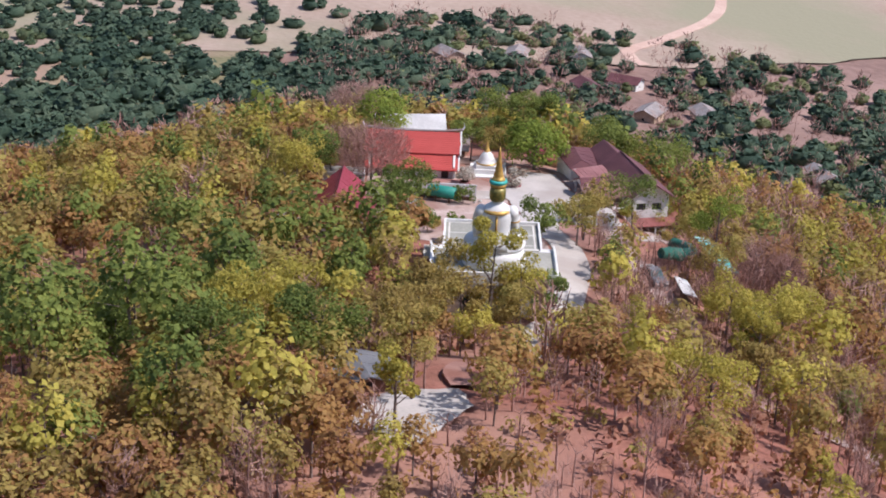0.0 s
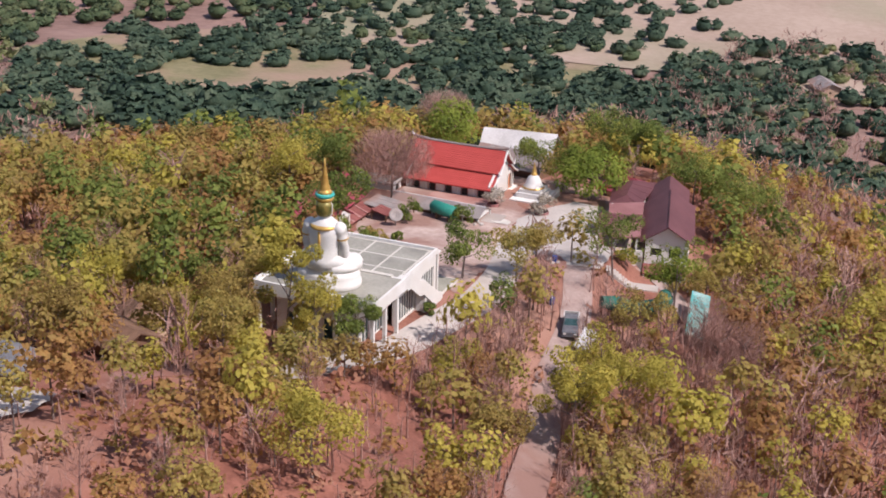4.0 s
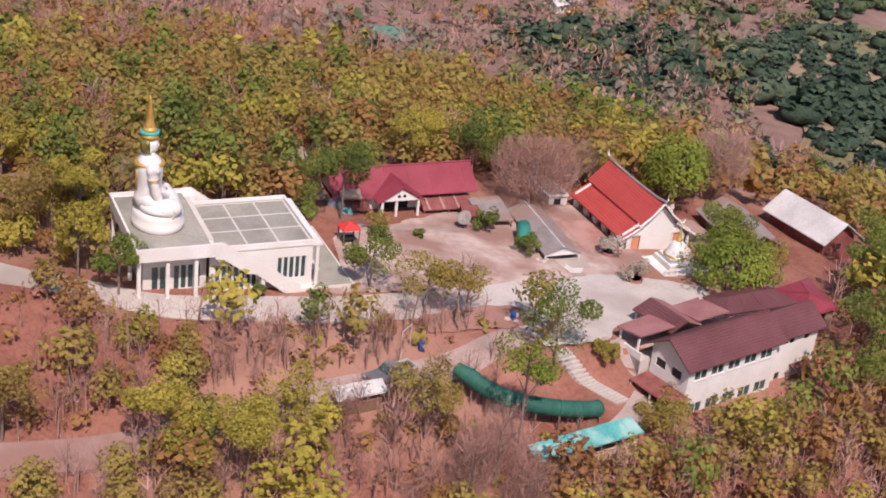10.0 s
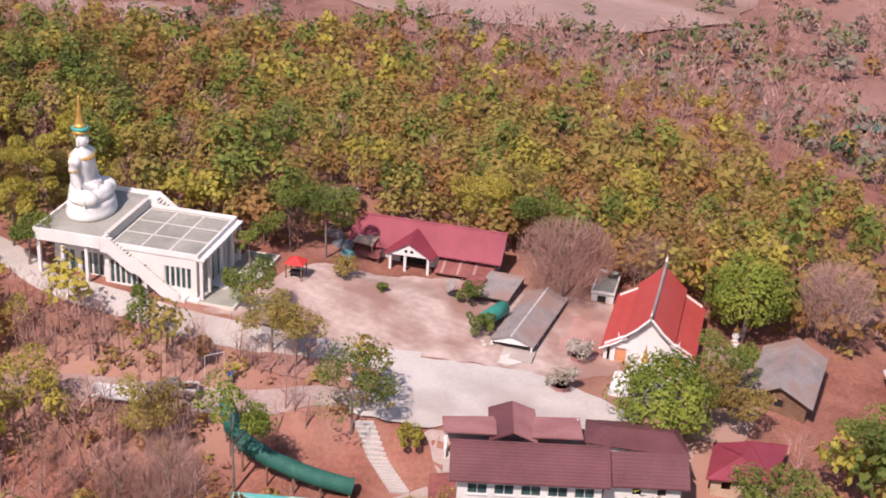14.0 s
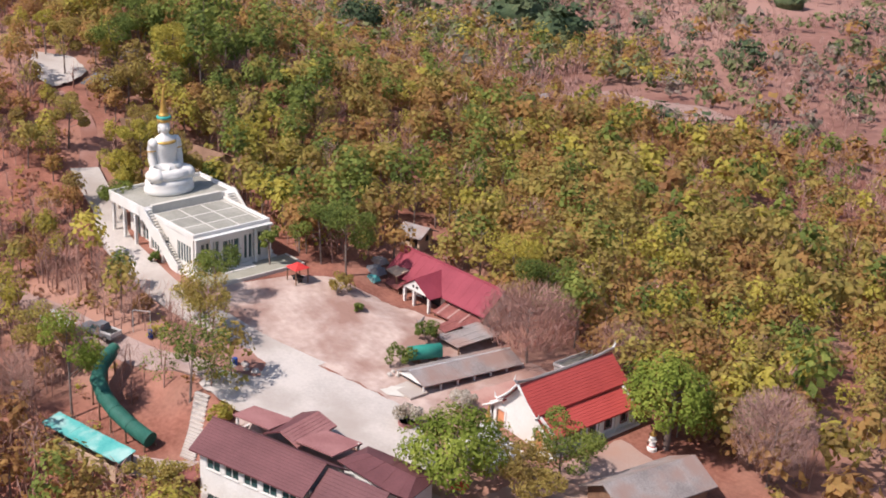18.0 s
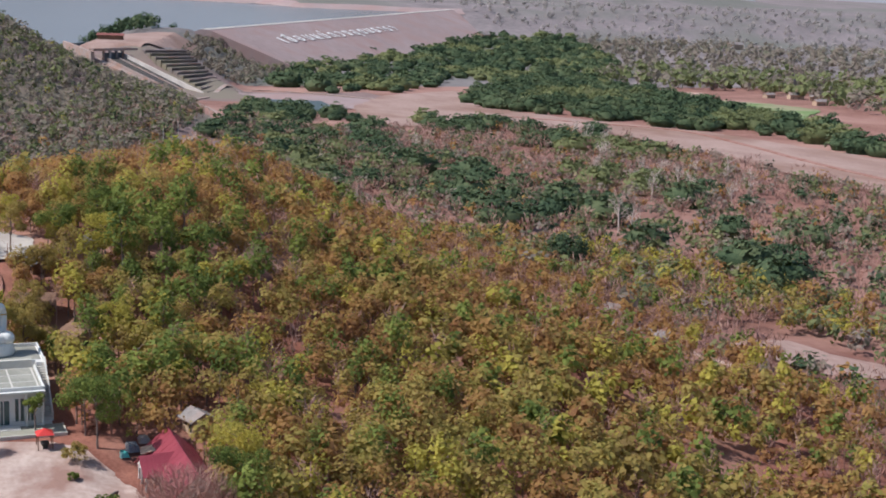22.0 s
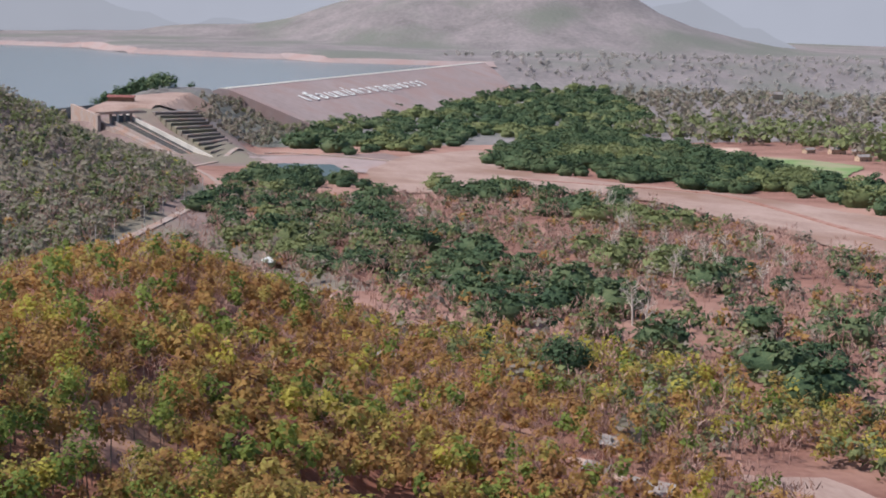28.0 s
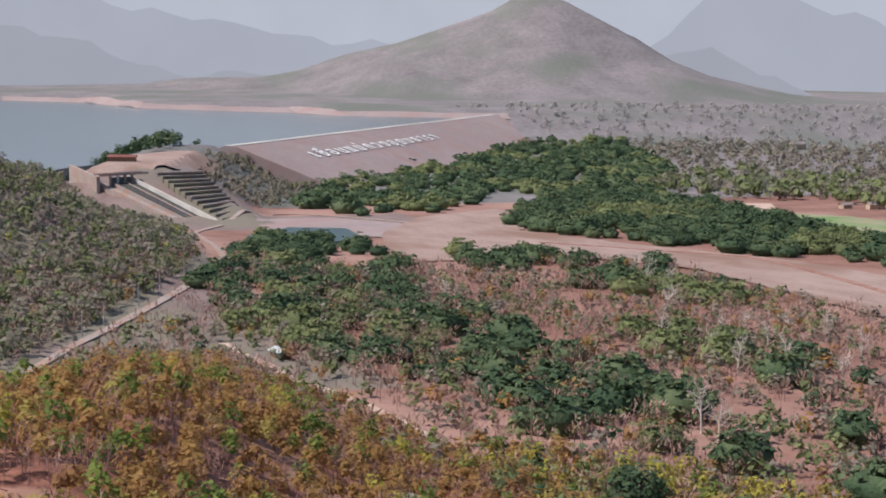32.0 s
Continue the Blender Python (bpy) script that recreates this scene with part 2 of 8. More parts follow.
M["yard"] = surface("pale_dirt", (0.34, 0.235, 0.195), (0.52, 0.40, 0.345), 0.2, 1.1, 0.95, 0.5, third=(0.29, 0.17, 0.135), third_scale=0.13)
M["white"] = surface("white_paint", (0.60, 0.575, 0.54), (0.73, 0.71, 0.675), 0.4, 5.0, 0.6, 0.05, third=(0.64, 0.60, 0.55), third_scale=0.15)
M["gold"] = surface("gold_paint", (0.42, 0.24, 0.06), (0.66, 0.42, 0.12), 1.5, 9.0, 0.4, 0.1, metal=0.4)
M["teal"] = surface("teal_band", (0.03, 0.30, 0.26), (0.08, 0.42, 0.36), 1.5, 9.0, 0.4, 0.05)
M["hair_mosaic"] = surface("green_gold_mosaic", (0.07, 0.09, 0.03), (0.30, 0.22, 0.06), 2.0, 9.0, 0.4, 0.1, metal=0.3)
M["roof_slab"] = surface("grey_roof_screed", (0.25, 0.24, 0.20), (0.36, 0.34, 0.29), 0.3, 3.0, 0.9, 0.1, third=(0.22, 0.21, 0.18), third_scale=0.2)
M["slab_joint"] = surface("pale_joint", (0.52, 0.48, 0.42), (0.60, 0.56, 0.50), 0.5, 4.0, 0.85, 0.05)
M["red_tile"] = surface("red_temple_tile", (0.35, 0.050, 0.042), (0.48, 0.080, 0.066), 0.5, 7.0, 0.55, 0.2, per_object=0.12)
M["crimson"] = surface("crimson_roof_sheet", (0.20, 0.030, 0.044), (0.28, 0.050, 0.068), 0.3, 6.0, 0.5, 0.1)
M["maroon"] = surface("maroon_roof", (0.095, 0.034, 0.036), (0.15, 0.058, 0.060), 0.3, 6.0, 0.6, 0.15)
M["rose_roof"] = surface("faded_rose_roof", (0.24, 0.10, 0.095), (0.34, 0.16, 0.15), 0.4, 6.0, 0.7, 0.15)
M["rust_roof"] = surface("rusted_sheet", (0.15, 0.045, 0.04), (0.28, 0.10, 0.085), 0.6, 6.0, 0.7, 0.2)
M["worn_roof"] = surface("worn_pale_sheet", (0.30, 0.15, 0.13), (0.40, 0.25, 0.22), 0.6, 6.0, 0.7, 0.2)
M["grey_sheet"] = surface("grey_roof_sheet", (0.20, 0.17, 0.16), (0.34, 0.30, 0.28), 0.4, 5.0, 0.6, 0.15, third=(0.28, 0.19, 0.16), third_scale=0.25)
M["pale_sheet"] = surface("pale_roof_sheet", (0.44, 0.42, 0.405), (0.62, 0.60, 0.58), 0.3, 4.0, 0.5, 0.1)
M["dark_sheet"] = surface("dark_grey_sheet", (0.10, 0.10, 0.11), (0.20, 0.20, 0.21), 0.4, 5.0, 0.5, 0.1)
M["teal_sheet"] = surface("turquoise_sheet", (0.05, 0.30, 0.28), (0.13, 0.42, 0.38), 0.5, 5.0, 0.6, 0.1, third=(0.30, 0.48, 0.44), third_scale=0.4)
M["green_net"] = surface("dark_green_cover", (0.012, 0.075, 0.055), (0.03, 0.13, 0.095), 0.6, 6.0, 0.7, 0.2)
M["green_tank"] = surface("green_tank", (0.02, 0.20, 0.15), (0.05, 0.28, 0.21), 0.5, 6.0, 0.5, 0.05)
M["wood"] = surface("brown_wood", (0.13, 0.07, 0.045), (0.24, 0.14, 0.09), 0.8, 7.0, 0.8, 0.2)
M["tan_wall"] = surface("tan_wall", (0.42, 0.29, 0.20), (0.54, 0.39, 0.28), 0.6, 5.0, 0.85, 0.1)
# near-black: painted shade for openings and interiors, also tyres, liner and table
M["dark"] = surface("near_black_and_shade", (0.015, 0.014, 0.014), (0.035, 0.032, 0.03), 0.6, 5.0, 0.5, 0.0)
M["glass"] = surface("window_glass", (0.02, 0.05, 0.05), (0.05, 0.10, 0.10), 0.5, 2.0, 0.12, 0.0, spec=0.6)
M["orange"] = surface("orange_tiles", (0.50, 0.20, 0.10), (0.62, 0.28, 0.15), 0.7, 6.0, 0.6, 0.1)
M["rose_paving"] = surface("rose_paving", (0.30, 0.135, 0.11), (0.42, 0.22, 0.18), 0.4, 4.0, 0.85, 0.1, third=(0.44, 0.28, 0.235), third_scale=0.15)
M["apron"] = surface("grey_green_tiles", (0.26, 0.25, 0.20), (0.36, 0.34, 0.28), 0.5, 5.0, 0.6, 0.1)
M["red_cloth"] = surface("red_canopy", (0.50, 0.03, 0.03), (0.62, 0.06, 0.05), 0.8, 6.0, 0.7, 0.1)
M["bark"] = surface("grey_brown_bark", (0.12, 0.085, 0.07), (0.25, 0.19, 0.165), 0.9, 9.0, 0.95, 0.4)
M["twig"] = foliage("bare_twigs", [(0.25, 0.13, 0.10), (0.36, 0.205, 0.165), (0.43, 0.27, 0.225)], 0.1, 0.0)
M["hill_green"] = foliage("dull_green_wood", [(0.115, 0.128, 0.058), (0.185, 0.205, 0.082), (0.255, 0.255, 0.118)], 0.03, 0.3, 1.6)
M["rust"] = foliage("rusty_scrub", [(0.24, 0.10, 0.065), (0.34, 0.16, 0.10), (0.40, 0.22, 0.14)], 0.12, 0.2)
M["olive"] = foliage("olive_leaves", [(0.25, 0.165, 0.062), (0.36, 0.265, 0.078), (0.45, 0.345, 0.10), (0.34, 0.305, 0.08)], 0.16, 0.48)
M["brown"] = foliage("drying_leaves", [(0.26, 0.125, 0.06), (0.38, 0.205, 0.08), (0.45, 0.265, 0.09), (0.38, 0.245, 0.085)], 0.16, 0.48)
M["lime"] = foliage("yellow_green_leaves", [(0.32, 0.275, 0.055), (0.47, 0.40, 0.078), (0.58, 0.48, 0.105)], 0.16, 0.48)
M["leaf"] = foliage("green_leaves", [(0.10, 0.135, 0.034), (0.175, 0.215, 0.048), (0.28, 0.31, 0.07)], 0.16, 0.42)
M["bright"] = foliage("bright_green_leaves", [(0.14, 0.185, 0.030), (0.235, 0.29, 0.046), (0.35, 0.385, 0.072)], 0.2, 0.42)
M["dull_green"] = surface("dull_green_sheet", (0.06, 0.15, 0.11), (0.11, 0.22, 0.165), 0.5, 5.0, 0.6, 0.1)
# bluer than the near leaves, a haze tint put into the colour
M["deep"] = foliage("hazed_orchard_leaves", [(0.032, 0.058, 0.038), (0.06, 0.095, 0.058), (0.11, 0.14, 0.085)], 0.06, 0.2, 1.6)
M["blossom"] = foliage("pale_blossom", [(0.30, 0.24, 0.17), (0.46, 0.40, 0.32), (0.60, 0.54, 0.46)], 0.3, 0.3)
M["blue"] = surface("blue_plastic", (0.02, 0.05, 0.22), (0.03, 0.08, 0.30), 0.8, 8.0, 0.5, 0.05)
M["valley"] = foliage("valley_trees", [(0.040, 0.066, 0.034), (0.076, 0.110, 0.052), (0.140, 0.160, 0.076)], 0.045, 0.22, 1.4)
# dry leaves lightened: haze over the far woods, put into their colour
M["dry_hazed_wood"] = foliage("dry_mixed_wood_hazed", [(0.30, 0.215, 0.19), (0.215, 0.205, 0.135), (0.345, 0.258, 0.228), (0.195, 0.21, 0.125)], 0.02, 0.38, 1.4)
# haze painted as leaf colour: very pale mauve for the furthest trees
M["hazy_wood"] = foliage("haze_painted_wood", [(0.44, 0.38, 0.365), (0.39, 0.36, 0.325), (0.48, 0.41, 0.39)], 0.01, 0.5, 1.2)
M["dead_wood"] = surface("bleached_wood", (0.42, 0.33, 0.28), (0.60, 0.50, 0.44), 0.8, 6.0, 0.9, 0.2)


# ---- mesh helpers ----
class Mb:
    """Collects boxes, plates and turned shapes into one mesh, in world places."""

    def __init__(self):
        self.v, self.f, self.mi, self.slot = [], [], [], 0

    def add(self, verts, faces):
        o = len(self.v)
        self.v += [tuple(p) for p in verts]
        self.f += [tuple(i + o for i in q) for q in faces]
        self.mi += [self.slot] * len(faces)
        return self

    def hexa(self, b, t):
        """A block between two rings of four points, both going anticlockwise seen from above."""
        return self.add([*b, *t], [(3, 2, 1, 0), (4, 5, 6, 7), (0, 1, 5, 4), (1, 2, 6, 5), (2, 3, 7, 6), (3, 0, 4, 7)])

    def box(self, x0, x1, y0, y1, z0, z1):
        return self.hexa([(x0, y0, z0), (x1, y0, z0), (x1, y1, z0), (x0, y1, z0)], [(x0, y0, z1), (x1, y0, z1), (x1, y1, z1), (x0, y1, z1)])

    def plate(self, a, b, c, d, t=0.12):
        """A sheet with corners a b c d (anticlockwise from above) and a thickness below."""
        low = [(p[0], p[1], p[2] - t) for p in (a, b, c, d)]
        return self.hexa(low, [a, b, c, d])

    def prism(self, ring, z0, z1):
        n = len(ring)
        return self.add([(x, y, z0) for x, y in ring] + [(x, y, z1) for x, y in ring], [tuple(range(n - 1, -1, -1)), tuple(range(n, 2 * n))] + [(i, (i + 1) % n, n + (i + 1) % n, n + i) for i in range(n)])

    def gable(self, p, q, r, along, thick):
        """A triangular wall p q r, thickened by the vector along."""
        a = [Vector(p), Vector(q), Vector(r)]
        b = [k + Vector(along) * thick for k in a]
        return self.add([*a, *b], [(0, 1, 2), (5, 4, 3), (0, 3, 4, 1), (1, 4, 5, 2), (2, 5, 3, 0)])

    def lathe(self, cx, cy, profile, seg=20):
        rings = []
        for r, z in profile:
            rings += [(cx + r * math.cos(2 * math.pi * i / seg), cy + r * math.sin(2 * math.pi * i / seg), z) for i in range(seg)]
        n = len(profile)
        f = [(k * seg + i, k * seg + (i + 1) % seg, (k + 1) * seg + (i + 1) % seg, (k + 1) * seg + i) for k in range(n - 1) for i in range(seg)]
        f += [tuple(range(seg - 1, -1, -1)), tuple((n - 1) * seg + i for i in range(seg))]
        return self.add(rings, f)

    def tube(self, pts, radii, seg=8):
        pts = [Vector(p) for p in pts]
        radii = radii if isinstance(radii, (list, tuple)) else [radii] * len(pts)
        rings = []
        for i, p in enumerate(pts):
            d = (pts[min(i + 1, len(pts) - 1)] - pts[max(i - 1, 0)]).normalized()
            s = d.cross(Vector((0, 0, 1)))
            s = s.normalized() if s.length > 0.01 else Vector((1, 0, 0))
            u = s.cross(d)
            rings += [tuple(p + radii[i] * (s * math.cos(2 * math.pi * k / seg) + u * math.sin(2 * math.pi * k / seg))) for k in range(seg)]
        n = len(pts)
        f = [(k * seg + i, k * seg + (i + 1) % seg, (k + 1) * seg + (i + 1) % seg, (k + 1) * seg + i) for k in range(n - 1) for i in range(seg)]
        f += [tuple(range(seg)), tuple((n - 1) * seg + i for i in range(seg - 1, -1, -1))]
        return self.add(rings, f)

    def ball(self, c, r, seg=14, rings=9):
        """An ellipsoid at c with the three radii r."""
        v = [(c[0], c[1], c[2] - r[2])]
        for k in range(1, rings):
            a = math.pi * k / rings - math.pi / 2
            v += [(c[0] + r[0] * math.cos(a) * math.cos(2 * math.pi * i / seg), c[1] + r[1] * math.cos(a) * math.sin(2 * math.pi * i / seg), c[2] + r[2] * math.sin(a)) for i in range(seg)]
        v.append((c[0], c[1], c[2] + r[2]))
        f = [(0, 1 + (i + 1) % seg, 1 + i) for i in range(seg)]
        f += [(1 + k * seg + i, 1 + k * seg + (i + 1) % seg, 1 + (k + 1) * seg + (i + 1) % seg, 1 + (k + 1) * seg + i) for k in range(rings - 2) for i in range(seg)]
        o = 1 + (rings - 2) * seg
        f += [(o + i, o + (i + 1) % seg, len(v) - 1) for i in range(seg)]
        return self.add(v, f)

    def turned(self, m):
        self.v = [tuple(m @ Vector(p)) for p in self.v]
        return self


def mesh_of(mb, name, materials, origin=(0, 0, 0), smooth=False):
    me = bpy.data.meshes.new(name)
    me.from_pydata([(x - origin[0], y - origin[1], z - origin[2]) for x, y, z in mb.v], [], mb.f)
    for m in materials if isinstance(materials, (list, tuple)) else [materials]:
        me.materials.append(m)
    me.polygons.foreach_set("material_index", mb.mi)
    me.polygons.foreach_set("use_smooth", [smooth] * len(me.polygons))
    me.update()
    return me


def thing(name, base, label, category, group="", kind=""):
    ob = new(name)
    ob.location = base
    return tagged(ob, label, category, group, kind)


def base_of(ob):
    p = Vector(ob.location)
    while ob.parent:
        ob = ob.parent
        p = p + Vector(ob.location)
    return p


def islands(mb):
    """The separate shapes of a mesh, each as a mesh of its own."""
    root = list(range(len(mb.v)))

    def find(i):
        while root[i] != i:
            root[i] = root[root[i]]
            i = root[i]
        return i

    for f in mb.f:
        for i in f[1:]:
            root[find(i)] = find(f[0])
    out = {}
    for f, m in zip(mb.f, mb.mi):
        one, ids = out.setdefault(find(f[0]), (Mb(), {}))
        for i in f:
            if i not in ids:
                ids[i] = len(one.v)
                one.v.append(mb.v[i])
        one.f.append(tuple(ids[i] for i in f))
        one.mi.append(m)
    return [one for one, _ in out.values()]


def part(name, mb, material, parent=None, label="", smooth=False):
    """Links the shape as one mesh under its thing; its points are in world places. Each wall becomes a part of its own."""
    o = base_of(parent) if parent else Vector((0, 0, 0))
    first = None
    for one in islands(mb) if name.endswith("wall") else [mb]:
        ob = new(name, mesh_of(one, name, material, o, smooth))
        ob.parent = parent
        if label:
            ob["label"] = label
        first = first or ob
    return first


def solo(name, mb, material, base, label, category, group="", kind="", smooth=False):
    """A thing that is one mesh."""
    ob = new(name, mesh_of(mb, name, material, base, smooth))
    ob.location = base
    return tagged(ob, label, category, group, kind)


def wall_panels(mb, a, b, z0, z1, t, holes):
    """One wall from a to b (plan points) with rectangular openings (u0, u1, low, high) cut right through; t thick, to its left."""
    a, b = Vector((*a, 0)), Vector((*b, 0))
    d = b - a
    length = d.length
    d.normalize()
    n = Vector((-d.y, d.x, 0)) * t
    us = sorted({0.0, length, *[h[0] for h in holes], *[h[1] for h in holes]})
    zs = sorted({z0, z1, *[max(z0, h[2]) for h in holes], *[min(z1, h[3]) for h in holes]})
    nu, nz = len(us), len(zs)

    def solid(i, k):
        if not (0 <= i < nu - 1 and 0 <= k < nz - 1):
            return False
        u, z = (us[i] + us[i + 1]) / 2, (zs[k] + zs[k + 1]) / 2
        return not any(h[0] < u < h[1] and h[2] < z < h[3] for h in holes)

    index, verts, faces = {}, [], []

    def pt(i, k, side):
        if (i, k, side) not in index:
            index[(i, k, side)] = len(verts)
            p = a + d * us[i] + (n if side else Vector((0, 0, 0)))
            verts.append((p.x, p.y, zs[k]))
        return index[(i, k, side)]

    for i in range(nu - 1):
        for k in range(nz - 1):
            if not solid(i, k):
                continue
            faces.append((pt(i, k, 0), pt(i + 1, k, 0), pt(i + 1, k + 1, 0), pt(i, k + 1, 0)))
            faces.append((pt(i, k + 1, 1), pt(i + 1, k + 1, 1), pt(i + 1, k, 1), pt(i, k, 1)))
            for di, dk, (p, q) in ((-1, 0, ((i, k + 1), (i, k))), (1, 0, ((i + 1, k), (i + 1, k + 1))), (0, -1, ((i, k), (i + 1, k))), (0, 1, ((i + 1, k + 1), (i, k + 1)))):
                if not solid(i + di, k + dk):
                    faces.append((pt(*q, 0), pt(*p, 0), pt(*p, 1), pt(*q, 1)))
    return mb.add(verts, faces)


def H(x, y):
    return float(height(x, y))


# ---- ground, roads and yards ----
def spread(centre, fine, n_fine, grow, reach):
    """Grid lines, close together round the centre and wider apart further off."""
    out, step, p = [0.0], fine, 0.0
    while p < reach:
        if p > n_fine:
            step *= grow
        p += min(step, 90)
        out.append(p)
    return out


def grid_lines(c, lo_reach, hi_reach, fine, core, grow):
    hi = [c + p for p in spread(c, fine, core, grow, hi_reach)]
    lo = [c - p for p in spread(c, fine, core, grow, lo_reach)]
    return np.array(sorted(set(lo + hi)))


gx = grid_lines(0, 4900, 2200, 2.2, 80, 1.045)
gy = grid_lines(20, 2600, 3600, 2.2, 60, 1.045)
XX, YY = np.meshgrid(gx, gy)
ZZ = height(XX, YY)
rng = np.random.default_rng(5)
rough = np.where(np.hypot(XX - 15, YY - 5) < 45, 0.0, 1.0)
ZZ = ZZ + rough * (0.35 * np.sin(XX * 0.31 + 1.3 * np.sin(YY * 0.23)) * np.sin(YY * 0.27 + np.sin(XX * 0.19)) - 0.25)
nx, ny = len(gx), len(gy)
idx = np.arange(nx * ny).reshape(ny, nx)
quads = np.stack([idx[:-1, :-1], idx[:-1, 1:], idx[1:, 1:], idx[1:, :-1]], -1).reshape(-1, 4)
me = bpy.data.meshes.new("ground")
me.from_pydata(np.stack([XX, YY, ZZ], -1).reshape(-1, 3).tolist(), [], quads.tolist())
me.polygons.foreach_set("use_smooth", [True] * len(me.polygons))
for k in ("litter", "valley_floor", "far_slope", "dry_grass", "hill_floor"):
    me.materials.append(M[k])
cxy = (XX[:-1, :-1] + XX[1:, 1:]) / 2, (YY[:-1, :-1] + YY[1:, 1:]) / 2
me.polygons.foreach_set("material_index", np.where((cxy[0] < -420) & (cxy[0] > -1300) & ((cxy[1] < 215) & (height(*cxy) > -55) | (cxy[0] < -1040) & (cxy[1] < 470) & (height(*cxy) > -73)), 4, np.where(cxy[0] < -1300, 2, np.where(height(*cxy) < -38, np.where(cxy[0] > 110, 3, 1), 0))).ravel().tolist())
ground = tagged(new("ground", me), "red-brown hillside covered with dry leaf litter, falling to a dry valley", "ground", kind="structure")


def ribbon(name, line, width, material, label, category, lift=0.07, step=1.5, kind="structure"):
    """A paved strip that follows the ground, with its edge as a real step."""
    pts = [Vector((*p[:2], 0)) for p in line]
    widths = [p[2] if len(p) > 2 else width for p in line]
    out = []
    for i in range(len(pts) - 1):
        p0, p1, p2, p3 = pts[max(i - 1, 0)], pts[i], pts[i + 1], pts[min(i + 2, len(pts) - 1)]
        k = max(1, int((p2 - p1).length / step))
        for j in range(k + (i == len(pts) - 2)):
            t = j / k
            q = 0.5 * (2 * p1 + (p2 - p0) * t + (2 * p0 - 5 * p1 + 4 * p2 - p3) * t * t + (3 * p1 - p0 - 3 * p2 + p3) * t ** 3)
            out.append((q, widths[i] * (1 - t) + widths[i + 1] * t))
    mb, m = Mb(), 4
    for i, (q, w) in enumerate(out):
        d = (out[min(i + 1, len(out) - 1)][0] - out[max(i - 1, 0)][0]).normalized()
        s = Vector((-d.y, d.x, 0))
        row = [q + s * w * (k / m - 0.5) for k in range(m + 1)]
        zs = [H(p.x, p.y) + lift for p in row]
        mb.v += [(row[0].x, row[0].y, zs[0] - 0.5)] + [(p.x, p.y, z) for p, z in zip(row, zs)] + [(row[-1].x, row[-1].y, zs[-1] - 0.5)]
    n = m + 3
    for i in range(len(out) - 1):
        for k in range(n - 1):
            mb.f.append((i * n + k + 1, i * n + k, (i + 1) * n + k, (i + 1) * n + k + 1))
    mb.mi = [0] * len(mb.f)
    return tagged(part(name, mb, material), label, category, kind=kind)


def yard(name, ring, material, label, category, lift=0.05, cell=1.5):
    """A patch inside a ring of plan points, laid on the ground, with slightly wandering edges."""
    bm = bmesh.new()
    edge = []
    for (x0, y0), (x1, y1) in zip(ring, ring[1:] + ring[:1]):
        n = max(1, int(math.hypot(x1 - x0, y1 - y0) / cell))
        for k in range(n):
            x, y = x0 + (x1 - x0) * k / n, y0 + (y1 - y0) * k / n
            edge.append((x + 0.16 * cell * math.sin(3.1 * y + x), y + 0.16 * cell * math.sin(2.3 * x + 0.7 * y)))
    bm.faces.new([bm.verts.new((x, y, 0)) for x, y in edge])
    bmesh.ops.triangulate(bm, faces=bm.faces[:])
    for axis in (0, 1):
        lo, hi = min(p[axis] for p in edge), max(p[axis] for p in edge)
        for k in range(1, int((hi - lo) / (cell * 1.5)) + 1):
            at = Vector((0, 0, 0))
            at[axis] = lo + k * cell * 1.5
            no = Vector((0, 0, 0))
            no[axis] = 1
            bmesh.ops.bisect_plane(bm, geom=bm.verts[:] + bm.edges[:] + bm.faces[:], plane_co=at, plane_no=no)
    bmesh.ops.remove_doubles(bm, verts=bm.verts[:], dist=0.01)
    mb = Mb()
    bm.verts.index_update()
    for v in bm.verts:
        mb.v.append((v.co.x, v.co.y, H(v.co.x, v.co.y) + lift))
    for f in bm.faces:
        ids = [v.index for v in f.verts]
        mb.f.append(tuple(ids if f.normal.z >= 0 else ids[::-1]))
    bm.free()
    mb.mi = [0] * len(mb.f)
    return tagged(part(name, mb, material), label, category, kind="structure")


yard("yard", [(1, -2), (5, 4), (6, 11), (8, 14), (14, 18), (24, 21), (31, 22), (44, 23), (45, 8), (40, 3), (33, 3), (24, 1), (14, -1.5)], M["yard"], "bare pale dirt yard with tyre marks", "yard", 0.05)
ribbon("road", [(-33.5, 3.2), (-29, 2.2), (-23, 1), (-16, -2), (-8, -3.4), (1, -4.6), (10, -4, 4.2), (19, -2.4, 5.5), (25, -1.5, 7)], 4.0, M["concrete"], "pale concrete lane climbing past the statue hall", "road", 0.10)
ribbon("hill_path", [(-52, 8.6, 2.0), (-46, 9.2, 2.2), (-40, 7.5, 2.4), (-33, 3.4, 2.8)], 2.4, M["red_path"], "reddish dirt path from the lane to the hilltop pad", "path", 0.07)
yard("pavement", [(14.6, -2.6), (20, -0.5), (28, 1.6), (36, 3.4), (43, 1.5), (48, -1), (47, -5), (38, -6.6), (31, -9.5), (29, -12), (21, -12.5), (20, -8)], M["concrete"], "pale concrete forecourt between the lanes", "pavement", 0.13, 0.8)
ribbon("lower_road", [(-52, -30), (-38, -24), (-20, -19.5), (-8, -16.5), (2, -15), (10, -13.2), (17, -11), (22, -9)], 3.4, M["lane_dust"], "dusty lower lane along the hillside", "road", 0.10)


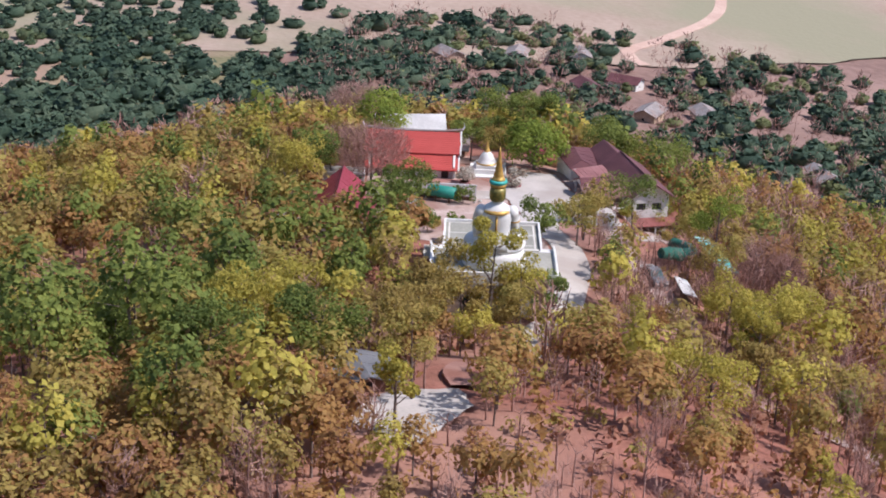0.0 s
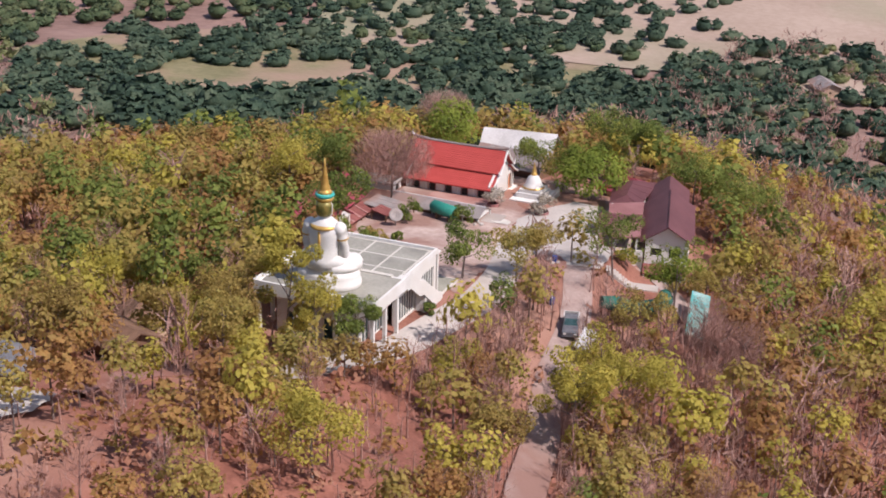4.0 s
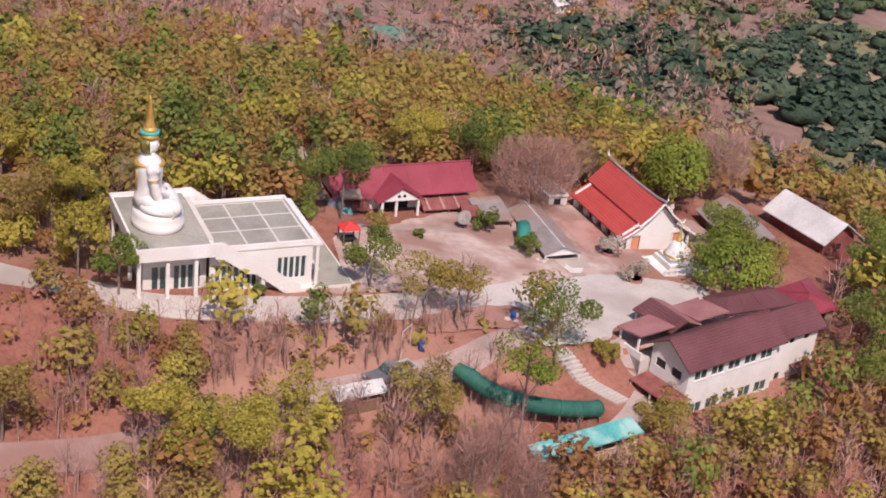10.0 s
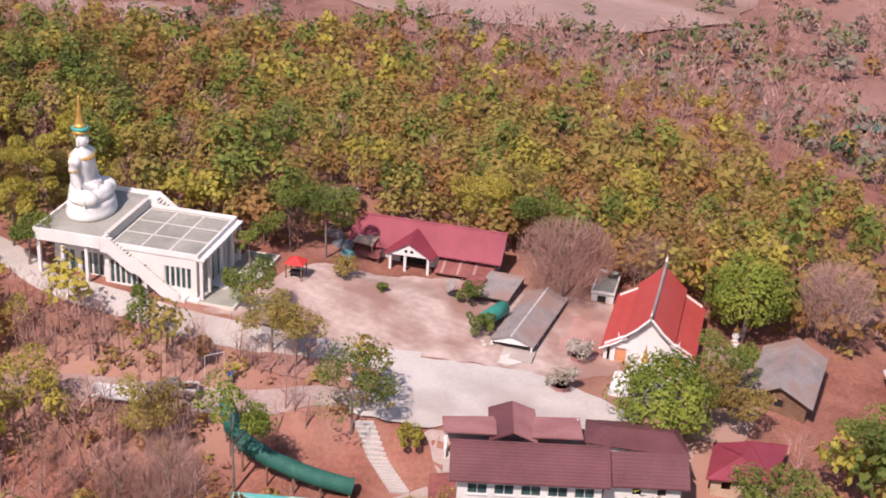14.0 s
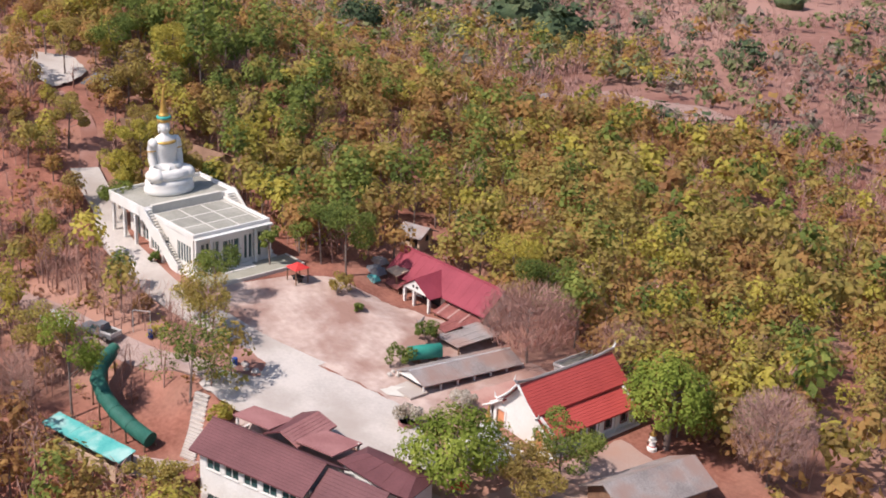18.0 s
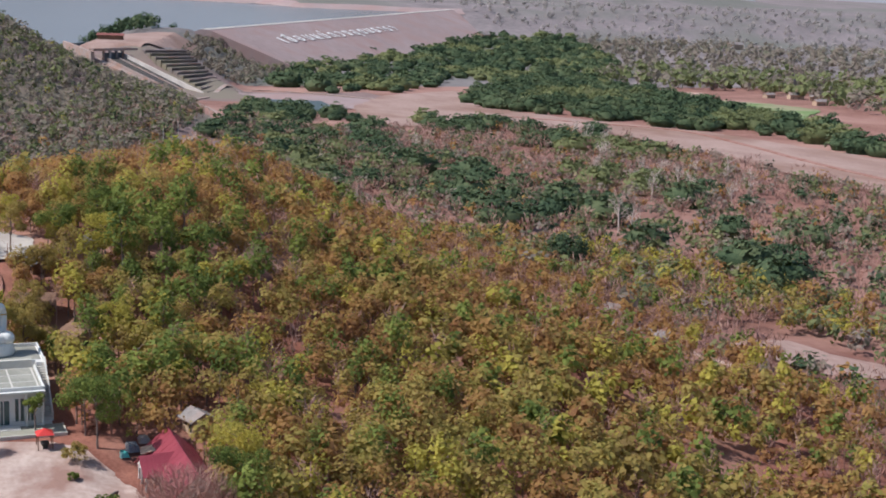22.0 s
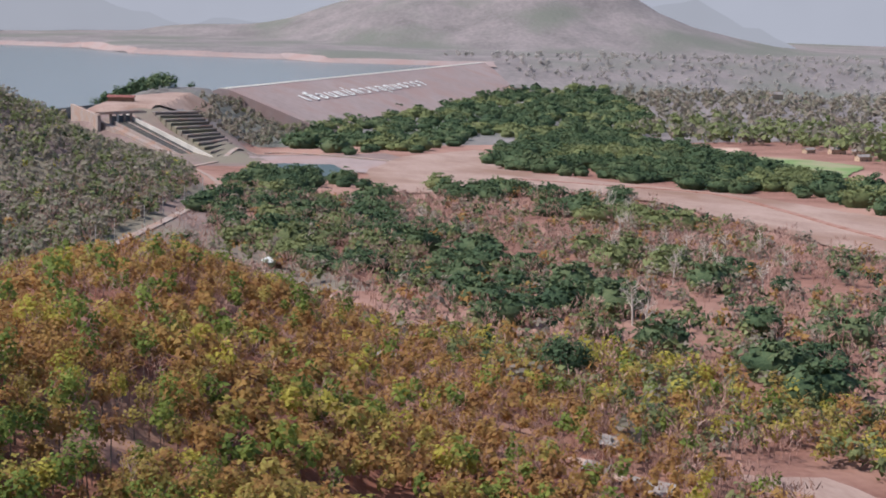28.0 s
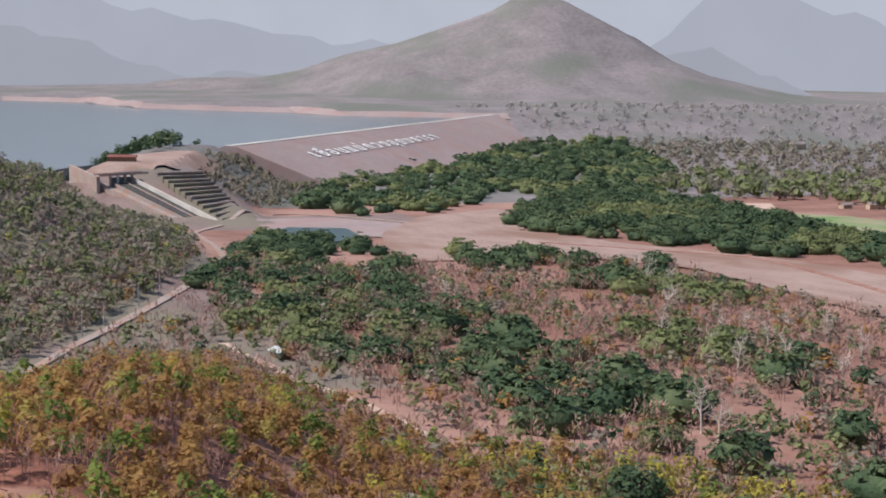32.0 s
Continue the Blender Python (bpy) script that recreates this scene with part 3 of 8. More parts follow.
# ---- trees ----
def sprays(r, centres, normals, size, rough=0.7):
    """Leaf sprays that face roughly along their normals, a little folded."""
    n = len(centres)
    nn = normals + r.normal(size=(n, 3)) * rough
    nn /= np.linalg.norm(nn, axis=1)[:, None] + 1e-6
    a = np.cross(nn, r.normal(size=(n, 3)))
    a /= np.linalg.norm(a, axis=1)[:, None] + 1e-6
    b = np.cross(nn, a)
    s = (size * r.uniform(0.55, 1.45, n))[:, None]
    p = np.stack([centres - a * s * 0.62, centres + b * s * 0.42 - nn * s * 0.16, centres + a * s * 0.62, centres - b * s * 0.42 - nn * s * 0.16], 1)
    return p.reshape(-1, 3), np.arange(4 * n).reshape(-1, 4)


def egg_crown(seed, tall, wide, leaves, spray, base=0.34, clumps=16, clump=0.19):
    """A rounded crown: clumps of leaf sprays over an uneven egg, the sprays facing outwards."""
    r = np.random.default_rng(seed)
    k = (np.arange(clumps) + 0.5) / clumps
    up = 1 - 1.55 * k  # from the top down
    a = np.arange(clumps) * 2.4 + r.uniform(0, 0.7, clumps)
    half = 0.5 * tall * (1 - base) / (1 + clump * 0.5)
    mid = tall - half * (1 + clump * 0.4)
    rad = 0.5 * wide * (1 - clump) * np.sqrt(np.clip(1 - up * up, 0.02, 1)) * r.uniform(0.7, 1.1, clumps)
    lean = r.normal(size=2) * 0.06 * wide
    c = np.stack([np.cos(a) * rad + lean[0] * up, np.sin(a) * rad + lean[1] * up, mid + half * up * r.uniform(0.75, 1.05, clumps)], 1)
    size = wide * clump * r.uniform(0.75, 1.4, clumps)
    which = r.integers(0, clumps, leaves)
    d = r.normal(size=(leaves, 3))
    d /= np.linalg.norm(d, axis=1)[:, None]
    q = c[which] + d * (size[which] * r.uniform(0.55, 1.0, leaves))[:, None]
    out = q - np.array([0, 0, mid - 0.25 * half])
    out /= np.linalg.norm(out, axis=1)[:, None] + 1e-6
    return sprays(r, q, out + 0.55 * d + np.array([0, 0, 0.3]), spray, 0.42)


def limb(p, q, r0, r1, seg=4):
    p, q = np.array(p, float), np.array(q, float)
    d = q - p
    s = np.cross(d, (0.3, 0.7, 0.2))
    s /= np.linalg.norm(s)
    u = np.cross(s, d / np.linalg.norm(d))
    k = np.arange(seg) * 2 * math.pi / seg
    ring = np.cos(k)[:, None] * s + np.sin(k)[:, None] * u
    v = np.concatenate([p + ring * r0, q + ring * r1])
    f = [(i, (i + 1) % seg, seg + (i + 1) % seg, seg + i) for i in range(seg)]
    return v, np.array(f)


def joined(pieces):
    vs, fs, o = [], [], 0
    for v, f in pieces:
        vs.append(v), fs.append(f + o)
        o += len(v)
    return np.concatenate(vs), np.concatenate(fs)


def grow(seed, tall, wide, leaves, spray, trunk=0.14, lobes=6, low=0.35, squash=0.8, limbs=7, thin=0.0):
    """A tree at the origin: (wood verts, faces), (leaf verts, faces). The crown is a set of uneven lobes on limbs."""
    r = np.random.default_rng(seed)
    wood, tips = [], []
    lean = r.normal(size=2) * 0.05 * tall
    mid = np.array([lean[0] * 0.5, lean[1] * 0.5, tall * 0.45])
    top = np.array([lean[0], lean[1], tall * 0.85])
    wood += [limb((0, 0, -0.8), mid, trunk, trunk * 0.7, 5), limb(mid, top, trunk * 0.7, trunk * 0.2, 4)]
    for i in range(limbs):
        a = i * 2.4 + r.uniform(0, 0.8)
        h = r.uniform(low, 0.8)
        p = np.array([lean[0] * h, lean[1] * h, tall * h])
        reach = wide * 0.5 * r.uniform(0.6, 1.0) * math.sin(min(1.0, 0.35 + (1 - h) * 1.6) * math.pi / 2)
        q = p + np.array([math.cos(a) * reach, math.sin(a) * reach, tall * r.uniform(0.1, 0.24)])
        wood.append(limb(p, q, trunk * 0.4, trunk * 0.08, 3))
        tips.append(q)
        if thin:
            for _ in range(int(thin)):
                g = p + (q - p) * r.uniform(0.35, 1.0)
                e = g + r.normal(size=3) * tall * 0.1 + np.array([0, 0, tall * 0.1])
                wood.append(limb(g, e, trunk * 0.14, trunk * 0.04, 3))
    tips.append(top)
    tips = np.array(tips)
    if not leaves:
        return joined(wood), None
    pick = np.concatenate([np.arange(len(tips)), r.integers(0, len(tips), max(0, lobes - len(tips)))])
    c, sizes = tips[pick], wide * r.uniform(0.16, 0.30, len(pick))
    which = r.integers(0, len(c), leaves)
    d = r.normal(size=(leaves, 3))
    d /= np.linalg.norm(d, axis=1)[:, None]
    d *= (r.uniform(0.45, 1.0, leaves) ** 0.5)[:, None] * sizes[which][:, None]
    d[:, 2] *= squash
    return joined(wood), sprays(r, c[which] + d, d / (sizes[which][:, None] + 1e-6) + np.array([0, 0, 0.45]), spray)


def mesh_np(name, v, f, material):
    me = bpy.data.meshes.new(name)
    me.vertices.add(len(v))
    me.vertices.foreach_set("co", np.asarray(v, np.float32).ravel())
    sides = f.shape[1]
    me.loops.add(f.size)
    me.loops.foreach_set("vertex_index", f.astype(np.int32).ravel())
    me.polygons.add(len(f))
    me.polygons.foreach_set("loop_start", np.arange(0, f.size, sides, dtype=np.int32))
    me.polygons.foreach_set("loop_total", np.full(len(f), sides, dtype=np.int32))
    me.materials.append(material)
    me.update(calc_edges=True)
    return me


def tree(name, seed, x, y, tall, wide, leaves, spray, leafmat, label, group="", **more):
    ob = thing(name, (x, y, H(x, y)), label, "tree", group)
    wood, crown = grow(seed, tall, wide, int(leaves * 2.8), spray * 0.56, **more)
    a = new("trunk", mesh_np("trunk", *wood, M["bark"] if leaves else M["dead_wood"]))
    a.parent = ob
    if crown is not None:
        b = new("crown", mesh_np("crown", *crown, M[leafmat]))
        b.parent = ob
    return ob


def dense_tree(name, seed, x, y, tall, wide, leaves, spray, leafmat, label, trunk=0.3, base=0.22):
    ob = thing(name, (x, y, H(x, y)), label, "tree", "shade trees")
    a = new("trunk", mesh_np("trunk", *grow(seed, tall, wide, 0, 0, trunk, limbs=10, low=0.25)[0], M["bark"]))
    b = new("crown", mesh_np("crown", *egg_crown(seed, tall, wide, leaves, spray, base, 46, 0.13), M[leafmat]))
    a.parent = b.parent = ob
    return ob


# ---- the statue hall ----
FLOOR = -0.15


def window_bars(parent, x0, x1, y, z0, z1, face):
    """A tall opening in bays: dark glass behind white mullions. face: -1 looks towards -y, +1 towards +y."""
    n = max(2, int((x1 - x0) / 0.62))
    w = part("window", Mb().box(x0, x1, y - 0.03, y + 0.03, z0, z1), M["glass"], parent, "dark tinted window glass")
    for i in range(n + 1):
        x = x0 + (x1 - x0) * i / n
        part("mullion", Mb().box(x - 0.10, x + 0.10, y - 0.12 if face < 0 else y - 0.02, y + 0.02 if face < 0 else y + 0.12, z0, z1), M["white"], w)
    return w


def statue_hall():
    hall = thing("statue_hall", (-9, 5.5, FLOOR), "white flat-roofed hall with grey roof decks and outside stairs", "hall")
    part("plinth", Mb().box(-18.4, 0.4, -0.9, 12.0, -1.6, FLOOR + 0.12), M["white"], hall)
    # front room: walls with window bays
    f = Mb()
    wall_panels(f, (-10.6, 0.0), (0.0, 0.0), FLOOR, 4.55, 0.3, [(0.5, 4.9, 0.3, 3.0), (6.9, 10.0, 0.9, 3.3)])
    wall_panels(f, (0.0, 10.9), (-10.6, 10.9), FLOOR, 4.55, 0.3, [(0.6, 3.7, 0.9, 3.3), (5.7, 10.1, 0.3, 3.0)])
    part("side_wall", f, M["white"], hall)
    g = Mb()
    wall_panels(g, (0.0, 0.3), (0.0, 10.6), FLOOR, 4.55, 0.3, [(0.7, 3.4, 0.4, 3.5), (3.9, 6.4, 0.0, 3.3), (6.9, 9.6, 0.4, 3.5)])
    part("front_wall", g, M["white"], hall)
    for a, b in ((1.0, 3.7), (7.2, 9.9)):
        w = part("front_window", Mb().box(-0.22, -0.16, a, b, 0.4 + FLOOR, 3.5), M["glass"], hall, "dark tinted window glass")
        for i in range(5):
            y = a + (b - a) * i / 4
            part("mullion", Mb().box(-0.2, 0.06, y - 0.11, y + 0.11, 0.4 + FLOOR, 3.5), M["white"], w)
    d = part("front_door", Mb().box(-0.22, -0.15, 4.2, 6.7, FLOOR, 3.3), M["glass"], hall, "dark glass front doors")
    for y in (4.25, 5.05, 5.45, 5.85, 6.65):
        part("door_frame", Mb().box(-0.17, -0.08, y - 0.06, y + 0.06, FLOOR, 3.3), M["white"], d)
    window_bars(hall, -10.1, -5.7, 0.2, 0.3, 3.0, -1)
    window_bars(hall, -3.7, -0.6, 0.2, 0.9, 3.3, -1)
    window_bars(hall, -3.7, -0.6, 10.7, 0.9, 3.3, 1)
    for y in (0.15, 2.2, 8.7, 10.75):
        part("front_column", Mb().box(0.35, 0.7, y - 0.17, y + 0.17, FLOOR, 4.4), M["white"], hall)
    part("cornice", Mb().box(-0.1, 0.95, -0.15, 11.05, 4.4, 4.62), M["white"], hall)
    # front roof: screed between pale joints, with a parapet
    part("front_roof", Mb().box(-10.5, 0.1, 0.1, 10.8, 4.5, 4.72), M["roof_slab"], hall, "grey screeded flat roof")
    for i in range(3):
        for j in range(3):
            x0, y0 = -9.9 + 3.25 * i, 0.65 + 3.25 * j
            part("roof_panel", Mb().box(x0 + 0.12, x0 + 3.13, y0 + 0.12, y0 + 3.13, 4.70, 4.75), M["roof_slab"], hall)
    j = Mb()
    for i in range(4):
        j.box(-9.9 + 3.25 * i - 0.1, -9.9 + 3.25 * i + 0.1, 0.5, 10.5, 4.715, 4.765)
        j.box(-10.0, 0.0, 0.65 + 3.25 * i - 0.1, 0.65 + 3.25 * i + 0.1, 4.713, 4.762)
    part("roof_joints", j, M["slab_joint"], hall)
    for x0, x1, y0, y1 in ((-10.4, 0.25, -0.12, 0.12), (-10.4, 0.25, 10.8, 11.05), (0.0, 0.25, 0.12, 10.8)):
        part("parapet", Mb().box(x0, x1, y0, y1, 4.5, 5.08), M["white"], hall)
    # rear room under the statue deck
    r = Mb()
    wall_panels(r, (-17.0, 1.0), (-10.7, 1.0), FLOOR, 4.75, 0.3, [(0.8, 2.4, 0.3, 2.9), (3.0, 5.8, 0.3, 2.9)])
    wall_panels(r, (-10.7, 10.2), (-17.0, 10.2), FLOOR, 4.75, 0.3, [(1.0, 5.6, 0.6, 2.8)])
    wall_panels(r, (-17.0, 9.9), (-17.0, 1.3), FLOOR, 4.75, 0.3, [(1.0, 3.2, 0.6, 2.8), (5.0, 7.4, 0.6, 2.8)])
    part("rear_wall", r, M["white"], hall)
    window_bars(hall, -16.2, -14.6, 1.2, 0.3, 2.9, -1)
    window_bars(hall, -14.0, -11.2, 1.2, 0.3, 2.9, -1)
    window_bars(hall, -16.3, -11.7, 10.0, 0.6, 2.8, 1)
    for a, b in ((2.5, 4.9), (6.7, 8.9)):
        part("window", Mb().box(-16.88, -16.8, a, b, 0.6, 2.8), M["glass"], hall, "dark tinted window glass")
    for x in (-17.8, -15.0, -12.2):
        for y in (-0.9, 11.8):
            part("deck_column", Mb().box(x - 0.18, x + 0.18, y - 0.18, y + 0.18, FLOOR, 4.7), M["white"], hall)
    for y in (3.2, 7.6):
        part("deck_column", Mb().box(-18.0, -17.64, y - 0.18, y + 0.18, FLOOR, 4.7), M["white"], hall)
    part("statue_deck", Mb().box(-18.1, -10.3, -1.3, 12.2, 4.75, 5.65), M["white"], hall)
    part("deck_screed", Mb().box(-17.8, -10.7, -1.0, 11.9, 5.64, 5.69), M["roof_slab"], hall, "grey screeded deck")
    part("deck_step", Mb().box(-10.72, -10.2, 0.4, 10.6, 4.7, 5.82), M["slab_joint"], hall)
    for x0, x1, y0, y1 in ((-18.15, -10.4, -1.4, -1.16), (-18.15, -10.4, 12.08, 12.3), (-18.15, -17.92, -1.16, 12.08)):
        part("parapet", Mb().box(x0, x1, y0, y1, 4.73, 6.08), M["white"], hall)
    # two outside stairs from the deck down to the front, with sloping balustrades
    for y0, y1, out in ((-1.25, -0.05, -1.25), (11.1, 12.3, 12.3)):
        st = part("stair", Mb().box(-10.3, -9.5, y0, y1, 4.9, 5.6), M["white"], hall)
        n = 22
        for i in range(n):
            x = -9.6 + i * 0.365
            z = 5.6 - (i + 1) * 0.25
            part("step", Mb().box(x, x + 0.38, y0 + 0.08, y1 - 0.08, z - 0.35, z), M["slab_joint"], st)
        b = Mb()
        for x0, z0, x1, z1 in ((-10.4, 6.1, -9.6, 6.1), (-9.6, 6.1, -7.2, 4.3), (-7.2, 4.3, -6.2, 4.1), (-6.2, 4.1, -3.4, 1.9), (-3.4, 1.9, -1.5, 0.8)):
            b.hexa([(x0, out - 0.1, z0 - 1.75), (x1, out - 0.1, z1 - 1.75), (x1, out + 0.1, z1 - 1.75), (x0, out + 0.1, z0 - 1.75)], [(x0, out - 0.1, z0), (x1, out - 0.1, z1), (x1, out + 0.1, z1), (x0, out + 0.1, z0)])
        part("balustrade", b, M["white"], st)
        part("stair_pier", Mb().box(-5.6, -5.2, y0 + 0.05, y1 - 0.05, FLOOR - 0.8, 2.6), M["white"], st)
        part("stair_foot", Mb().box(-2.2, -0.9, y0, y1, FLOOR - 1.0, 0.2), M["white"], st)
    # tiled forecourt with three broad steps
    part("apron", Mb().box(0.4, 4.3, -0.6, 13.2, -1.7, -0.14), M["apron"], hall, "grey-green tiled forecourt")
    for i in range(3):
        part("front_step", Mb().box(0.4, 2.0 - 0.45 * i, 3.2, 7.8, -0.14, -0.06 + 0.09 * i), M["white"], hall)
    for x0, x1, y0, y1 in ((4.3, 4.5, -0.8, 13.4), (0.4, 4.3, 13.2, 13.4), (0.4, 4.3, -0.8, -0.6)):
        part("apron_kerb", Mb().box(x0, x1, y0, y1, -1.8, -0.06), M["slab_joint"], hall)
    return hall


statue_hall()


def seated_statue():
    """A large seated white figure with a gilded crown, as one plain shape."""
    m, x, y = Mb(), -15.5, 5.45
    # smooth drum of a seat, then the crossed legs and lap
    m.lathe(x + 0.85, y, [(2.5, 5.69), (2.62, 5.9), (2.62, 6.35), (2.5, 6.5), (2.52, 7.0), (2.42, 7.4), (2.1, 7.6)], 36)
    m.v = [(vx, y + (vy - y) * 1.3, vz) for vx, vy, vz in m.v]
    m.ball((x + 0.85, y, 7.95), (2.25, 3.25, 0.95), 28, 12)
    m.ball((x + 0.3, y, 8.5), (1.7, 2.4, 1.2), 24, 10)
    for s in (-1, 1):
        m.ball((x + 1.35, y + s * 2.2, 8.1), (1.45, 1.15, 0.95), 20, 10)
        m.tube([(x + 1.2, y + s * 2.9, 7.95), (x + 2.1, y + s * 1.6, 8.1), (x + 2.4, y - s * 0.2, 8.15), (x + 2.2, y - s * 1.4, 8.2)], [0.75, 0.72, 0.6, 0.36], 14)
    n0 = len(m.v)
    m.lathe(x, y, [(1.75, 8.0), (1.55, 8.8), (1.45, 9.6), (1.5, 10.4), (1.6, 11.3), (1.62, 11.9), (1.35, 12.5), (0.8, 12.9), (0.56, 13.1), (0.5, 13.5)], 26)
    m.v[n0:] = [(x + (vx - x) * (0.80 if 8.9 < vz < 12.6 else 0.95), y + (vy - y) * 1.08, vz) for vx, vy, vz in m.v[n0:]]
    for s in (-1, 1):
        m.ball((x, y + s * 1.62, 12.0), (0.72, 0.7, 0.75), 16, 10)
        m.tube([(x, y + s * 1.72, 12.1), (x + 0.0, y + s * 1.9, 11.2), (x + 0.1, y + s * 1.95, 10.2), (x + 0.35, y + s * 1.9, 9.3), (x + 0.6, y + s * 1.85, 8.9)], [0.58, 0.60, 0.56, 0.52, 0.46], 14)
        m.tube([(x + 0.5, y + s * 1.9, 9.15), (x + 1.3, y + s * 1.2, 8.95), (x + 1.7, y + s * 0.4, 8.85)], [0.48, 0.42, 0.36], 12)
    m.ball((x + 0.05, y, 14.05), (0.8, 0.72, 0.98), 20, 12)
    m.ball((x + 0.78, y, 13.95), (0.16, 0.12, 0.24), 8, 6)
    for s in (-1, 1):
        m.ball((x - 0.05, y + s * 0.74, 13.9), (0.18, 0.1, 0.6), 8, 6)
    m.slot = 1
    m.lathe(x, y, [(0.78, 14.75), (0.88, 14.95), (0.85, 15.2)], 24)
    m.lathe(x, y, [(0.80, 15.55), (0.60, 15.8), (0.50, 15.95), (0.55, 16.1), (0.38, 16.55), (0.42, 16.68), (0.27, 17.15), (0.31, 17.28), (0.18, 17.8), (0.21, 17.92), (0.11, 18.4), (0.13, 18.5), (0.04, 19.15)], 18)
    # gilded collar, armlets and back band
    m.lathe(x, y, [(1.38, 12.40), (1.46, 12.3), (1.52, 12.15), (1.46, 12.08)], 24)
    for s in (-1, 1):
        m.tube([(x + 0.0, y + s * 1.9, 11.2), (x + 0.02, y + s * 1.91, 11.05)], [0.64, 0.63], 14)
    m.box(x - 1.36, x - 1.22, y - 0.12, y + 0.12, 9.4, 11.9)
    m.slot = 2
    m.lathe(x, y, [(0.85, 15.16), (0.96, 15.3), (0.92, 15.55), (0.78, 15.58)], 24)
    m.slot = 3
    m.lathe(x - 0.12, y, [(0.70, 13.3), (0.84, 13.6), (0.86, 14.3), (0.80, 14.74)], 20)
    m.v = [(min(vx, x - 0.15), vy, vz) if i >= len(m.v) - 80 else (vx, vy, vz) for i, (vx, vy, vz) in enumerate(m.v)]
    ob = solo("seated_statue", m, [M["white"], M["gold"], M["teal"], M["hair_mosaic"]], (x, y, 5.69), "huge seated white statue with gilded crown on roof deck", "statue", smooth=True)
    return ob


seated_statue()


# ---- the temple ----
def roof_tiles(parent, a, b, c, d, rows, cols, mat, lift=0.05):
    """Courses of tiles on the slope a b (eave) c d (ridge end): each course is a strip lapping the one below."""
    a, b, c, d = map(Vector, (a, b, c, d))
    for i in range(rows):
        t0, t1 = i / rows, min(1.0, (i + 1.25) / rows)
        p, q, r, s = a.lerp(d, t0), b.lerp(c, t0), b.lerp(c, t1), a.lerp(d, t1)
        k = Vector((0, 0, lift))
        part("tile_course", Mb().plate(tuple(p + k), tuple(q + k), tuple(r + k * 0.3), tuple(s + k * 0.3), 0.05), mat, parent)


